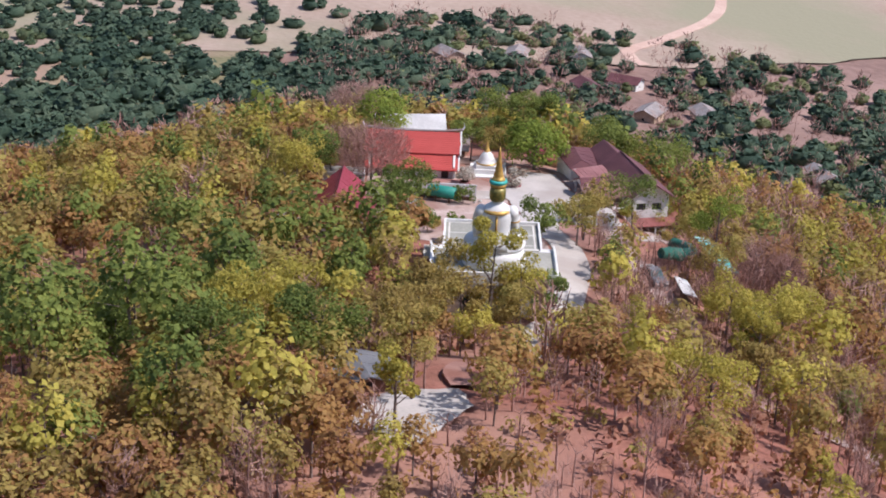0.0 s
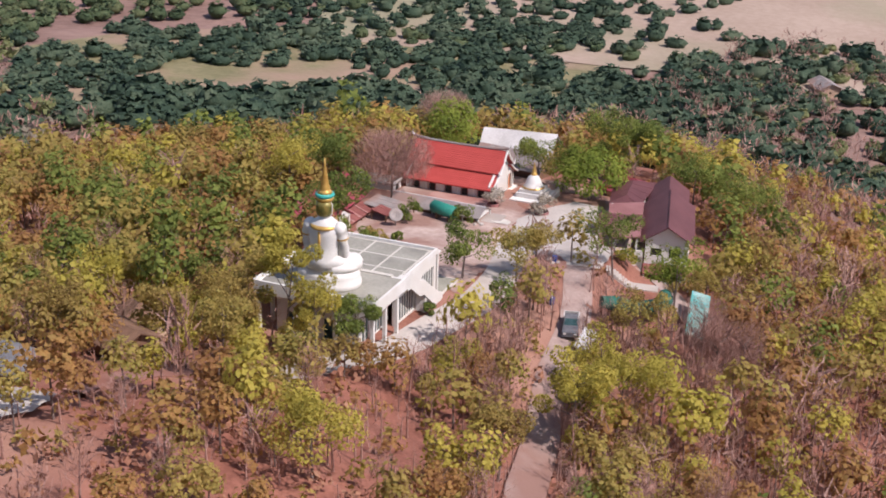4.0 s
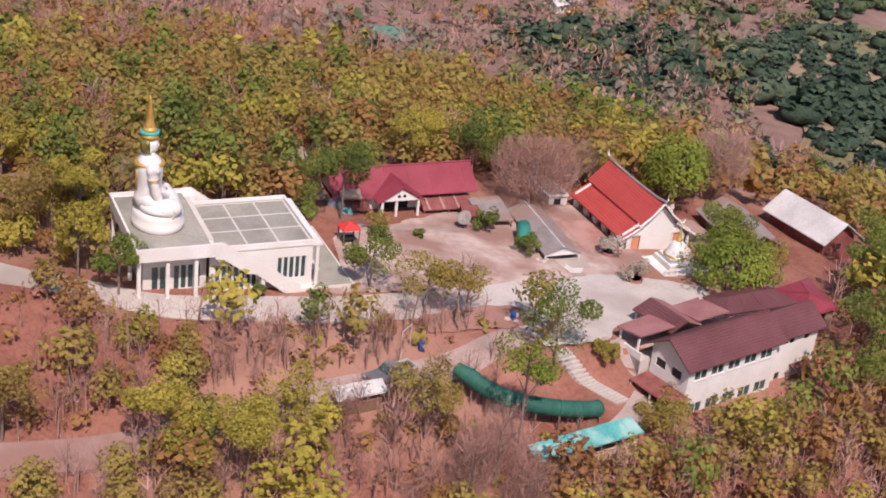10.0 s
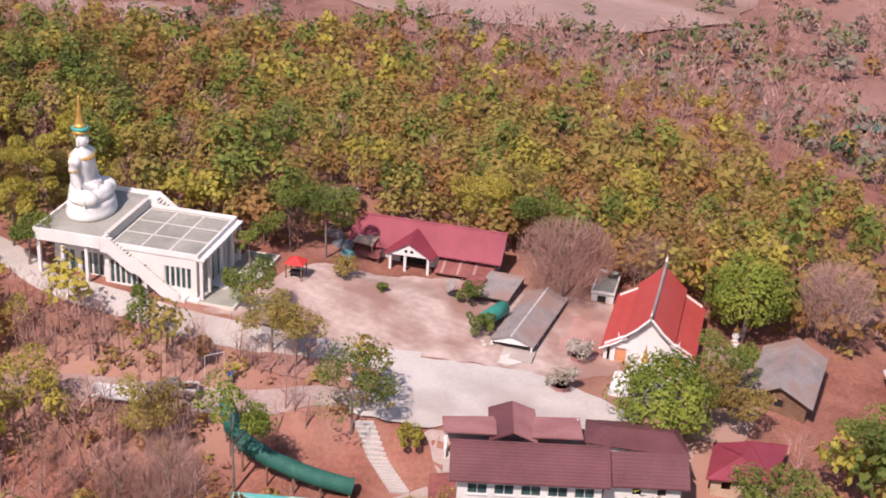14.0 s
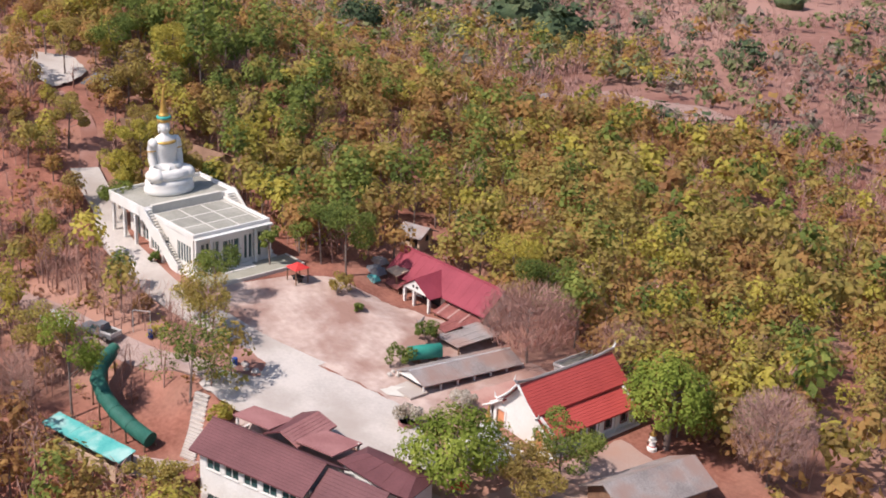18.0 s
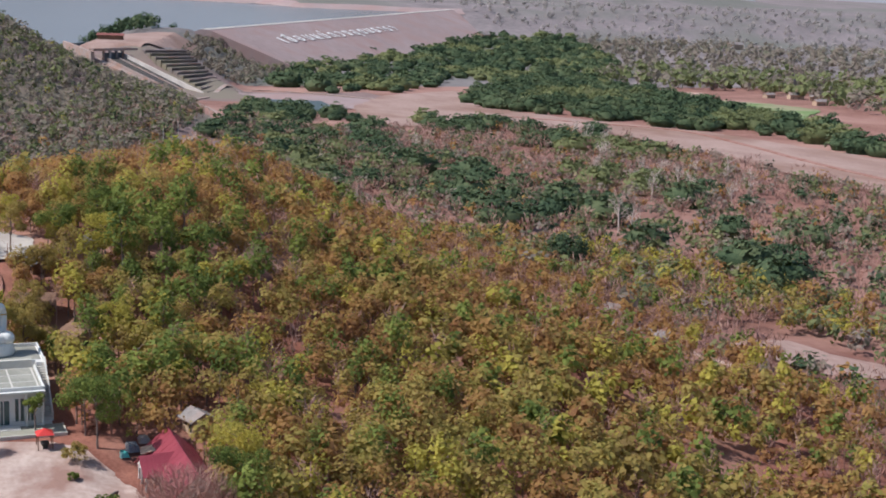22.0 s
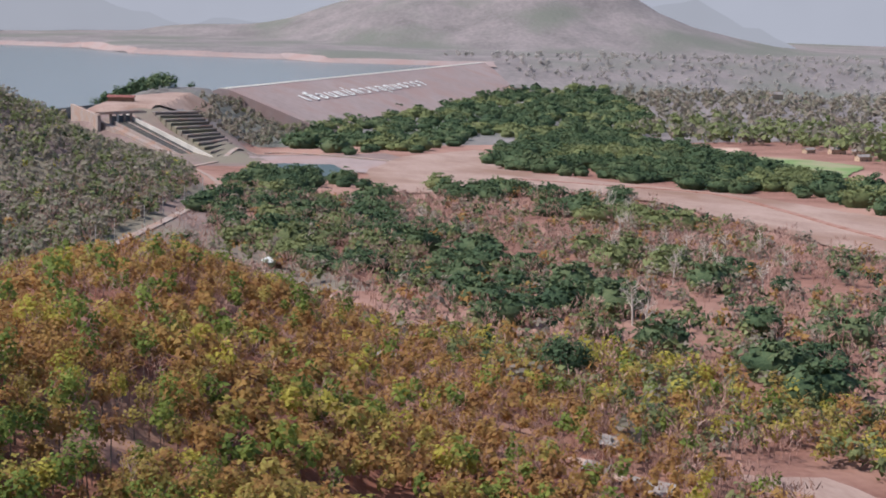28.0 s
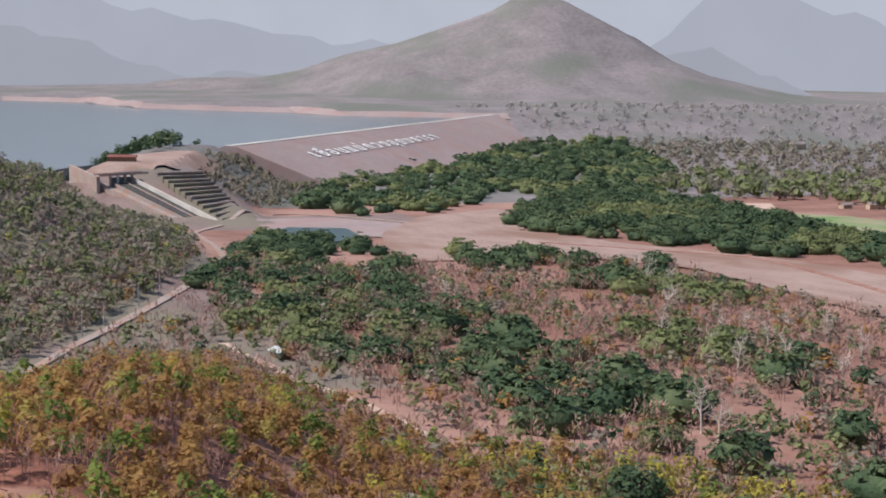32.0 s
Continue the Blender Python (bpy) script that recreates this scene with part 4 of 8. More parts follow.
def temple():
    z0, cx, hw = -6.3, 47.7, 4.35
    y0, y1 = 9.6, 22.3
    t = thing("temple", (cx, 16, z0), "white temple with steep two-tier red tiled roof and gilded door", "temple")
    part("plinth", Mb().box(cx - 5.0, cx + 5.0, y0 - 0.6, y1 + 0.6, z0 - 1.8, z0 + 0.35), M["white"], t)
    part("plinth_step", Mb().box(cx - 5.5, cx + 5.5, y0 - 1.0, y1 + 1.0, z0 - 2.2, z0 - 0.05), M["rose_paving"], t)
    bays = [(1.0 + 2.45 * i, 1.9 + 2.45 * i, z0 + 0.9, z0 + 2.3) for i in range(5)]
    w = Mb()
    wall_panels(w, (cx - hw, y1), (cx - hw, y0), z0 + 0.3, -3.5, 0.28, bays)
    wall_panels(w, (cx + hw, y0), (cx + hw, y1), z0 + 0.3, -3.5, 0.28, bays)
    part("side_wall", w, M["white"], t)
    for s in (-1, 1):
        for i in range(5):
            ya = (y0 + 1.0 + 2.45 * i) if s > 0 else (y1 - 1.9 - 2.45 * i)
            g = part("window", Mb().box(cx + s * (hw - 0.16) - 0.04, cx + s * (hw - 0.16) + 0.04, ya, ya + 0.9, z0 + 0.9, z0 + 2.3), M["dark"], t, "dark window in a red-brown frame")
            fr = Mb()
            for a_, b_, c_, d_ in ((ya - 0.1, ya, z0 + 0.8, z0 + 2.4), (ya + 0.9, ya + 1.0, z0 + 0.8, z0 + 2.4), (ya, ya + 0.9, z0 + 2.3, z0 + 2.42), (ya, ya + 0.9, z0 + 0.78, z0 + 0.9)):
                fr.box(cx + s * (hw + 0.03) - 0.06, cx + s * (hw + 0.03) + 0.06, a_, b_, c_, d_)
            part("frame", fr, M["rose_roof"], g)
        for i in range(6):
            y = y0 + 0.2 + 2.42 * i
            part("pilaster", Mb().box(cx + s * (hw + 0.1) - 0.1, cx + s * (hw + 0.1) + 0.1, y - 0.16, y + 0.16, z0 + 0.3, -3.55), M["white"], t)
    for y, side in ((y0, -1), (y1, 1)):
        fb = Mb()
        if side < 0:
            wall_panels(fb, (cx - hw - 0.4, y), (cx + hw + 0.4, y), z0 + 0.3, -3.3, 0.3, [(1.25, 2.45, z0 + 0.3, z0 + 2.6), (7.05, 8.25, z0 + 0.3, z0 + 2.6)])
        else:
            wall_panels(fb, (cx + hw + 0.4, y), (cx - hw - 0.4, y), z0 + 0.3, -3.3, 0.3, [])
        yb = y + 0.3 if side < 0 else y - 0.3
        fb.add([(cx - 4.7, y, -3.3), (cx + 4.7, y, -3.3), (cx + 2.3, y, -1.9), (cx, y, 0.35), (cx - 2.3, y, -1.9), (cx - 4.7, yb, -3.3), (cx + 4.7, yb, -3.3), (cx + 2.3, yb, -1.9), (cx, yb, 0.35), (cx - 2.3, yb, -1.9)],
               [(0, 1, 2, 3, 4), (9, 8, 7, 6, 5), (0, 5, 6, 1), (1, 6, 7, 2), (2, 7, 8, 3), (3, 8, 9, 4), (4, 9, 5, 0)])
        part("gable_wall", fb, M["white"], t)
    for x in (cx - 2.9, cx + 2.9):
        dr = part("door", Mb().box(x - 0.6, x + 0.6, y0 + 0.1, y0 + 0.18, z0 + 0.3, z0 + 2.6), M["orange"], t, "orange wooden door")
        f = Mb()
        f.box(x - 0.8, x - 0.6, y0 - 0.12, y0 + 0.1, z0 + 0.3, z0 + 2.8), f.box(x + 0.6, x + 0.8, y0 - 0.12, y0 + 0.1, z0 + 0.3, z0 + 2.8)
        f.gable((x - 0.9, y0 - 0.15, z0 + 2.75), (x + 0.9, y0 - 0.15, z0 + 2.75), (x, y0 - 0.15, z0 + 3.7), (0, 1, 0), 0.2)
        part("door_surround", f, M["white"], dr)
    ya, yb = y0 - 0.7, y1 + 0.7
    for s in (-1, 1):
        order = (lambda p: p) if s < 0 else (lambda p: [p[1], p[0], p[3], p[2]])
        up = order([(cx + s * 2.75, yb, -2.0), (cx + s * 2.75, ya, -2.0), (cx, ya, 0.62), (cx, yb, 0.62)])
        low = order([(cx + s * 5.1, yb - 0.2, -3.75), (cx + s * 5.1, ya + 0.2, -3.75), (cx + s * 2.2, ya + 0.2, -2.05), (cx + s * 2.2, yb - 0.2, -2.05)])
        for nm, q, n in (("upper_roof", up, 11), ("lower_roof", low, 9)):
            rf = part(nm, Mb().plate(*q, 0.14), M["red_tile"], t, "red glazed tile slope")
            roof_tiles(rf, *q, n, 1, M["red_tile"])
        part("bargeboard", Mb().tube([(cx + s * 2.85, ya, -2.05), (cx + s * 1.4, ya, -0.85), (cx, ya, 0.72)], [0.14, 0.14, 0.14], 5), M["white"], t)
        part("bargeboard", Mb().tube([(cx + s * 5.2, ya + 0.2, -3.8), (cx + s * 3.7, ya + 0.2, -3.0), (cx + s * 2.3, ya + 0.2, -2.05)], [0.13, 0.13, 0.13], 5), M["white"], t)
        part("eave_finial", Mb().tube([(cx + s * 2.85, ya, -2.05), (cx + s * 3.2, ya, -1.9), (cx + s * 3.3, ya, -1.4)], [0.13, 0.1, 0.03], 5), M["white"], t)
    part("ridge", Mb().tube([(cx, ya - 0.2, 1.0), (cx, ya + 2.2, 0.72), (cx, (ya + yb) / 2, 0.62), (cx, yb - 2.2, 0.72), (cx, yb + 0.2, 1.0)], 0.17, 6), M["grey_sheet"], t, "weathered grey ridge")
    for y, s in ((ya, -1), (yb, 1)):
        part("roof_finial", Mb().tube([(cx, y + s * 0.1, 0.95), (cx, y + s * 0.5, 1.4), (cx, y + s * 0.35, 2.0)], [0.16, 0.1, 0.03], 6), M["white"], t)
    return t


temple().location += Vector((-0.2, 0.5, 0.4))


def chedi(x, y, z, s=1.0):
    c = thing("chedi", (x, y, z), "small white bell-shaped chedi with gilded ring and spire", "chedi")
    part("terrace", Mb().box(x - 3.2, x + 3.2, y - 2.9, y + 2.4, z - 1.5, z + 0.35), M["white"], c)
    part("base", Mb().box(x - 1.9, x + 1.9, y - 1.9, y + 1.9, z + 0.35, z + 1.0).box(x - 1.55, x + 1.55, y - 1.55, y + 1.55, z + 1.0, z + 1.45), M["white"], c)
    part("bell", Mb().lathe(x, y, [(1.5, z + 1.45), (1.45, z + 1.75), (1.2, z + 2.0), (1.1, z + 2.4), (0.8, z + 2.95), (0.45, z + 3.3)], 20), M["white"], c, smooth=True)
    part("ring", Mb().lathe(x, y, [(1.5, z + 1.5), (1.6, z + 1.6), (1.5, z + 1.72)], 20), M["gold"], c, "gilded ring")
    part("spire", Mb().lathe(x, y, [(0.42, z + 3.3), (0.45, z + 3.45), (0.26, z + 3.8), (0.28, z + 3.9), (0.12, z + 4.5), (0.03, z + 5.2)], 12), M["gold"], c)
    for i in range(9):
        px = x - 3.1 + 6.2 * i / 8
        part("baluster", Mb().lathe(px, y - 2.8, [(0.13, z + 0.35), (0.1, z + 0.6), (0.14, z + 0.9), (0.05, z + 1.1)], 8), M["white"], c)
    part("rail", Mb().box(x - 3.2, x + 3.2, y - 2.86, y - 2.74, z + 0.95, z + 1.05), M["white"], c)
    return c


chedi(47.6, 5.4, -5.15)


# ---- roofs on posts, sheds and houses ----
def corrugated(parent, name, a, b, c, d, mat, n=10, label="", t=0.08):
    """A sheet roof with eave a b and top c d, laid as separate overlapping sheets."""
    a, b, c, d = map(Vector, (a, b, c, d))
    base = part(name, Mb().plate(tuple(a), tuple(b), tuple(c), tuple(d), t), mat, parent, label)
    for i in range(n):
        u0, u1 = i / n, (i + 1) / n
        k = Vector((0, 0, 0.03 if i % 2 else 0.055))
        part("sheet", Mb().plate(tuple(a.lerp(b, u0) + k), tuple(a.lerp(b, u1) + k), tuple(d.lerp(c, u1) + k), tuple(d.lerp(c, u0) + k), 0.03), mat, base)
    return base


def red_roofed_hall():
    h = thing("monks_hall", (20, 25, -3.6), "long low hall with crimson sheet roof and gabled porch", "building")
    zf = -3.9
    for a_, b_, cut in (((11.6, 22.9), (28.4, 22.9), [(0.6, 2.2, zf + 0.9, zf + 2.0), (5.2, 8.8, zf, zf + 2.1), (10.6, 12.0, zf + 0.9, zf + 2.0), (13.2, 14.8, zf + 0.9, zf + 2.0)]), ((28.4, 23.1), (28.4, 27.4), [(0.8, 1.9, zf + 0.2, zf + 1.4), (2.4, 3.6, zf + 1.0, zf + 2.1)]), ((28.2, 27.4), (11.8, 27.4), []), ((11.6, 27.4), (11.6, 23.1), [])):
        part("wall", wall_panels(Mb(), a_, b_, zf - 1.0, -1.5, 0.2, cut), M["white"], h)
    # near-black panels fill the openings as painted shade of the rooms behind
    for v0, v1, lo, hi in ((23.9, 25.0, zf + 0.2, zf + 1.4), (25.5, 26.7, zf + 1.0, zf + 2.1)):
        part("window", Mb().box(28.24, 28.3, v0, v1, lo, hi), M["dark"], h, "near-black panel painted as shade in the opening")
    for x0, x1, z0, z1 in ((12.2, 13.8, zf + 0.9, zf + 2.0), (16.8, 20.4, zf, zf + 2.1), (22.2, 23.6, zf + 0.9, zf + 2.0), (24.8, 26.4, zf + 0.9, zf + 2.0)):
        part("window", Mb().box(x0, x1, 23.0, 23.06, z0, z1), M["dark"], h, "near-black panel painted as shade in the opening")
    corrugated(h, "front_roof", (10.5, 22.0, -1.75), (29.2, 22.0, -1.75), (29.2, 25.2, 0.9), (10.5, 25.2, 0.9), M["crimson"], 26, "crimson sheet roof")
    corrugated(h, "back_roof", (29.2, 28.4, -1.75), (10.5, 28.4, -1.75), (10.5, 25.2, 0.9), (29.2, 25.2, 0.9), M["crimson"], 26, "crimson sheet roof")
    part("ridge_cap", Mb().tube([(10.4, 25.2, 0.95), (29.3, 25.2, 0.95)], 0.14, 6), M["crimson"], h)
    for x in (10.8, 28.7):
        part("gable", Mb().gable((x, 22.6, -1.5), (x, 27.8, -1.5), (x, 25.2, 0.75), (1, 0, 0), 0.15), M["white"], h)
    pr = part("porch", Mb().box(16.0, 21.0, 20.4, 22.9, zf - 0.8, zf + 0.1), M["orange"], h, "orange tiled porch floor")
    part("porch_step", Mb().box(16.3, 20.8, 19.4, 20.4, zf - 1.0, zf - 0.12), M["orange"], pr)
    for x in (16.2, 18.0, 20.8):
        part("column", Mb().box(x - 0.15, x + 0.15, 20.5, 20.8, zf, -1.6), M["white"], pr)
    corrugated(pr, "porch_roof_west", (15.5, 25.0, -1.65), (15.5, 20.1, -1.65), (18.5, 20.1, 0.15), (18.5, 25.0, 0.35), M["crimson"], 6)
    corrugated(pr, "porch_roof_east", (21.5, 20.1, -1.65), (21.5, 25.0, -1.65), (18.5, 25.0, 0.35), (18.5, 20.1, 0.15), M["crimson"], 6)
    part("porch_gable", Mb().gable((16.1, 20.35, -1.55), (20.9, 20.35, -1.55), (18.5, 20.35, -0.1), (0, 1, 0), 0.12), M["white"], pr)
    for s in (-0.35, 0.35):
        part("vent", Mb().lathe(18.5 + s, 0, [(0.2, 0), (0.2, 0.06)], 10).turned(Matrix.Translation((0, 20.36, -0.95)) @ Matrix.Translation((18.5 + s, 0, 0)) @ Matrix.Rotation(radians(90), 4, "X") @ Matrix.Translation((-18.5 - s, 0, 0))), M["dark"], pr)
    lt = corrugated(h, "lean_to_roof", (21.6, 20.6, -3.2), (28.4, 20.6, -3.3), (28.4, 22.9, -2.35), (21.6, 22.9, -2.3), M["rust_roof"], 12, "rusty red lean-to sheet roof")
    for k in range(3):
        x = 22.3 + 1.9 * k
        part("worn_sheet", Mb().plate((x, 20.58, -3.12), (x + 0.3, 20.58, -3.13), (x + 0.3, 22.85, -2.24), (x, 22.85, -2.23), 0.03), M["worn_roof"], lt, "paler worn sheet")
    for x in (21.8, 25.0, 28.2):
        part("post", Mb().box(x - 0.08, x + 0.08, 20.75, 20.9, zf - 1.2, -3.25), M["wood"], lt)
    st = corrugated(h, "stall_roof", (11.4, 20.9, -2.6), (14.8, 20.6, -2.6), (14.8, 22.9, -1.9), (11.4, 22.9, -1.9), M["rust_roof"], 5, "faded brown lean-to sheet")
    for x in (11.6, 14.6):
        part("post", Mb().box(x - 0.07, x + 0.07, 20.95, 21.1, zf - 0.6, -2.6), M["wood"], st)
    part("store_wall", Mb().box(11.8, 14.5, 22.2, 22.85, zf - 0.4, -2.4), M["tan_wall"], h)
    return h


red_roofed_hall().location += Vector((-0.6, 0.0, 0.4))


def long_shed():
    s = thing("open_shed", (33.5, 14, -5.2), "long open shed with weathered grey sheet roof on white posts", "shed")
    a, b, c, d = (30.7, 7.0, -3.05), (35.6, 7.0, -3.25), (37.0, 20.6, -3.75), (32.2, 20.6, -3.5)
    r0, r1 = (33.1, 6.9, -2.2), (34.6, 20.7, -2.6)
    corrugated(s, "roof_west", d, a, r0, r1, M["grey_sheet"], 16)
    corrugated(s, "roof_east", b, c, r1, r0, M["grey_sheet"], 16)
    part("ridge_cap", Mb().tube([r0, r1], 0.1, 5), M["pale_sheet"], s)
    part("gable", Mb().gable((30.9, 7.15, -3.3), (35.4, 7.15, -3.3), (33.1, 7.15, -2.35), (0, 1, 0), 0.1), M["white"], s)
    for i in range(7):
        t = i / 6
        for p, q in ((a, d), (b, c)):
            x, y = p[0] * (1 - t) + q[0] * t, p[1] * (1 - t) + q[1] * t
            x += 0.25 if p is a else -0.25
            part("post", Mb().box(x - 0.09, x + 0.09, y + 0.1, y + 0.28, H(x, y) - 0.3, (1 - t) * -3.15 + t * -3.75), M["white"], s)
    part("back_wall", Mb().hexa([(31.0, 7.6, -6.2), (31.15, 7.6, -6.2), (32.5, 20.2, -6.2), (32.35, 20.2, -6.2)], [(31.0, 7.6, -3.3), (31.15, 7.6, -3.3), (32.5, 20.2, -3.7), (32.35, 20.2, -3.7)]), M["wood"], s)
    part("bench", Mb().hexa([(32.0, 8.2, -6.2), (33.0, 8.2, -6.2), (34.4, 19.6, -6.2), (33.4, 19.6, -6.2)], [(32.0, 8.2, -3.9), (33.0, 8.2, -3.9), (34.4, 19.6, -4.1), (33.4, 19.6, -4.1)]), M["dark_sheet"], s)
    part("floor_slab", Mb().box(30.6, 35.8, 5.0, 7.4, -6.4, H(33, 6) + 0.12), M["concrete"], s)
    return s


long_shed()


def water_tank():
    t = thing("water_tank", (30.1, 11.6, -4.4), "green cylindrical water tank lying on a stand", "tank")
    part("shell", Mb().tube([(29.4, 9.7, -2.3), (29.5, 9.85, -2.3), (30.85, 13.4, -2.3), (30.95, 13.55, -2.3)], [0.6, 0.85, 0.85, 0.6], 18), M["green_tank"], t, smooth=True)
    for x, y in ((29.8, 10.7), (30.5, 12.6)):
        part("cradle", Mb().box(x - 0.7, x + 0.7, y - 0.12, y + 0.12, -5.0, -2.8), M["wood"], t)
    return t


water_tank()


def post_roof(name, ring, z_low, z_high, mat, label, category="shelter", sheets=6):
    """A single-pitch sheet roof on four posts; ring: eave corners then top corners."""
    cx, cy = sum(p[0] for p in ring) / 4, sum(p[1] for p in ring) / 4
    t = thing(name, (cx, cy, H(cx, cy)), label, category)
    q = [(*ring[0], z_low), (*ring[1], z_low), (*ring[2], z_high), (*ring[3], z_high)]
    corrugated(t, "roof", *q, mat, sheets)
    for x, y, z in q:
        x, y = x + (cx - x) * 0.08, y + (cy - y) * 0.08
        part("post", Mb().box(x - 0.07, x + 0.07, y - 0.07, y + 0.07, H(x, y) - 0.3, z - 0.06), M["wood"], t)
    return t


post_roof("shelter", [(26.8, 16.2), (30.9, 16.0), (31.6, 22.0), (27.4, 22.2)], -2.7, -2.3, M["grey_sheet"], "patched grey sheet shelter beside the yard")
post_roof("shelter", [(25.0, 17.6), (27.2, 17.2), (27.6, 19.6), (25.4, 20.0)], -2.5, -2.1, M["rust_roof"], "small rusty sheet shelter with clutter below", sheets=3)
lay = post_roof("roadside_shelter", [(-3.3, -18.9), (1.9, -18.3), (1.8, -16.7), (-3.3, -17.1)], -2.1, -1.6, M["pale_sheet"], "low roadside shelter with pale sheet roof")
part("bench", Mb().hexa([(-2.9, -18.6, -4.6), (1.4, -18.1, -4.6), (1.4, -17.6, -4.6), (-2.9, -18.1, -4.6)], [(-2.9, -18.6, -2.9), (1.4, -18.1, -2.9), (1.4, -17.6, -2.9), (-2.9, -18.1, -2.9)]), M["wood"], lay)


def white_house():
    """Two storeys, gabled, in its own turned frame; u along the front, v to the back."""
    O, ang = Vector((33.55, -20.75, 1.05)), math.atan2(3.3, 13.9)
    T = Matrix.Translation(O) @ Matrix.Rotation(ang, 4, "Z")
    zg, z1, ze, zr = -11.0, -7.0, -3.75, -1.65
    h = thing("white_house", tuple(O + Vector((6, 4, zg))), "two-storey white house with maroon gabled roof and green-tinted windows", "house")

    def p(name, mb, mat, parent=h, label=""):
        return part(name, mb.turned(T), M[mat], parent, label)

    ups = [(0.9 + 2.45 * i, 2.75 + 2.45 * i, z1 + 1.45, z1 + 2.6) for i in range(5)]
    downs = [(0.9 + 2.45 * i, 2.75 + 2.45 * i, zg + 1.4, zg + 2.7) for i in range(5)]
    p("front_wall", wall_panels(Mb(), (0.4, 0.5), (13.6, 0.5), zg, ze + 0.25, 0.22, ups + downs), "white")
    p("side_wall", wall_panels(Mb(), (0.4, 5.9), (0.4, 0.72), zg, ze + 0.25, 0.22, [(0.7, 2.1, z1 + 1.2, z1 + 2.2), (3.0, 4.4, z1 + 1.2, z1 + 2.2), (2.4, 4.4, zg + 0.1, zg + 2.4)]), "white")
    p("gable", Mb().gable((0.4, 0.5, ze + 0.25), (0.4, 5.9, ze + 0.25), (0.4, 3.2, zr - 0.15), (1, 0, 0), 0.22), "white")
    p("side_wall", wall_panels(Mb(), (13.6, 0.72), (13.6, 5.9), zg, ze + 0.25, 0.22, [(2.0, 3.4, z1 + 1.2, z1 + 2.2)]), "white")
    p("gable", Mb().gable((13.6, 0.5, ze + 0.25), (13.6, 5.9, ze + 0.25), (13.6, 3.2, zr - 0.15), (-1, 0, 0), 0.22), "white")
    b = Mb()
    wall_panels(b, (13.38, 5.9), (0.62, 5.9), zg, ze + 0.25, 0.22, [])
    p("back_wall", b, "white")
    for u0, u1, lo, hi in ups + downs:
        win = p("window", Mb().box(0.4 + u0, 0.4 + u1, 0.6, 0.66, lo, hi), "glass", h, "green-tinted sliding window")
        f = Mb()
        for x in (u0 + 0.03, (u0 + u1) / 2, u1 - 0.03):
            f.box(0.4 + x - 0.03, 0.4 + x + 0.03, 0.52, 0.60, lo, hi)
        f.box(0.4 + u0, 0.4 + u1, 0.52, 0.6, lo, lo + 0.06), f.box(0.4 + u0, 0.4 + u1, 0.52, 0.6, hi - 0.06, hi)
        p("frame", f, "white", win)
        p("sill", Mb().box(0.35 + u0, 0.45 + u1, 0.38, 0.52, lo - 0.08, lo), "white", win)
    for v0, v1, lo, hi in ((1.5, 2.9, z1 + 1.2, z1 + 2.2), (3.8, 5.2, z1 + 1.2, z1 + 2.2)):
        p("side_window", Mb().box(0.5, 0.56, v0, v1, lo, hi), "dark", h, "dark side window")
    # the shade of the open ground floor is a near-black panel
    p("garage_opening", Mb().box(0.52, 0.58, 1.5, 3.5, zg + 0.1, zg + 2.4), "dark", h, "near-black panel painted as shade in the ground-floor opening")
    def slope(name, a, bq, c, d, mat, n):
        base = p(name, Mb().plate(a, bq, c, d, 0.12), mat)
        va, vb, vc, vd = map(Vector, (a, bq, c, d))
        for i in range(n):
            k0, k1 = Vector((0, 0, 0.035)), Vector((0, 0, 0.05))
            t0, t1 = i / n, min(1, (i + 1.2) / n)
            p("tile_course", Mb().plate(tuple(va.lerp(vd, t0) + k1), tuple(vb.lerp(vc, t0) + k1), tuple(vb.lerp(vc, t1) + k0 * 0.4), tuple(va.lerp(vd, t1) + k0 * 0.4), 0.03), mat, base)
        return base

    slope("front_roof", (-0.4, -0.2, ze - 0.05), (14.3, -0.2, ze - 0.05), (14.3, 3.2, zr), (-0.4, 3.2, zr), "maroon", 12)
    slope("back_roof", (14.3, 6.6, ze - 0.05), (-0.4, 6.6, ze - 0.05), (-0.4, 3.2, zr), (14.3, 3.2, zr), "maroon", 12)
    p("ridge_cap", Mb().tube([(-0.45, 3.2, zr + 0.04), (14.35, 3.2, zr + 0.04)], 0.11, 6), "maroon")
    p("canopy", Mb().plate((-2.2, -0.4, z1 - 0.25), (0.4, -0.2, z1 + 0.05), (0.4, 6.0, z1 + 0.05), (-2.2, 6.0, z1 - 0.25), 0.12), "rust_roof", h, "vine-covered lean-to canopy")
    for v in (0.2, 3.0, 5.8):
        p("canopy_post", Mb().box(-2.1, -1.95, v - 0.08, v + 0.08, zg - 1.2, z1 - 0.3), "white")
    # lower wing to the east
    wz = ze - 0.25
    w2 = Mb()
    wall_panels(w2, (13.85, 1.2), (20.9, 1.2), zg, wz + 0.2, 0.22, [(2.6, 3.4, wz - 1.3, wz - 0.5), (4.9, 5.7, wz - 1.3, wz - 0.5), (1.2, 2.0, zg + 1.2, zg + 2.4)])
    wall_panels(w2, (20.9, 1.42), (20.9, 5.6), zg, wz + 0.2, 0.22, [])
    wall_panels(w2, (20.9, 5.6), (13.85, 5.6), zg, wz + 0.2, 0.22, [])
    w2.gable((20.9, 1.2, wz + 0.2), (20.9, 5.6, wz + 0.2), (20.9, 3.4, wz + 1.75), (-1, 0, 0), 0.22)
    p("wing_wall", w2, "white")
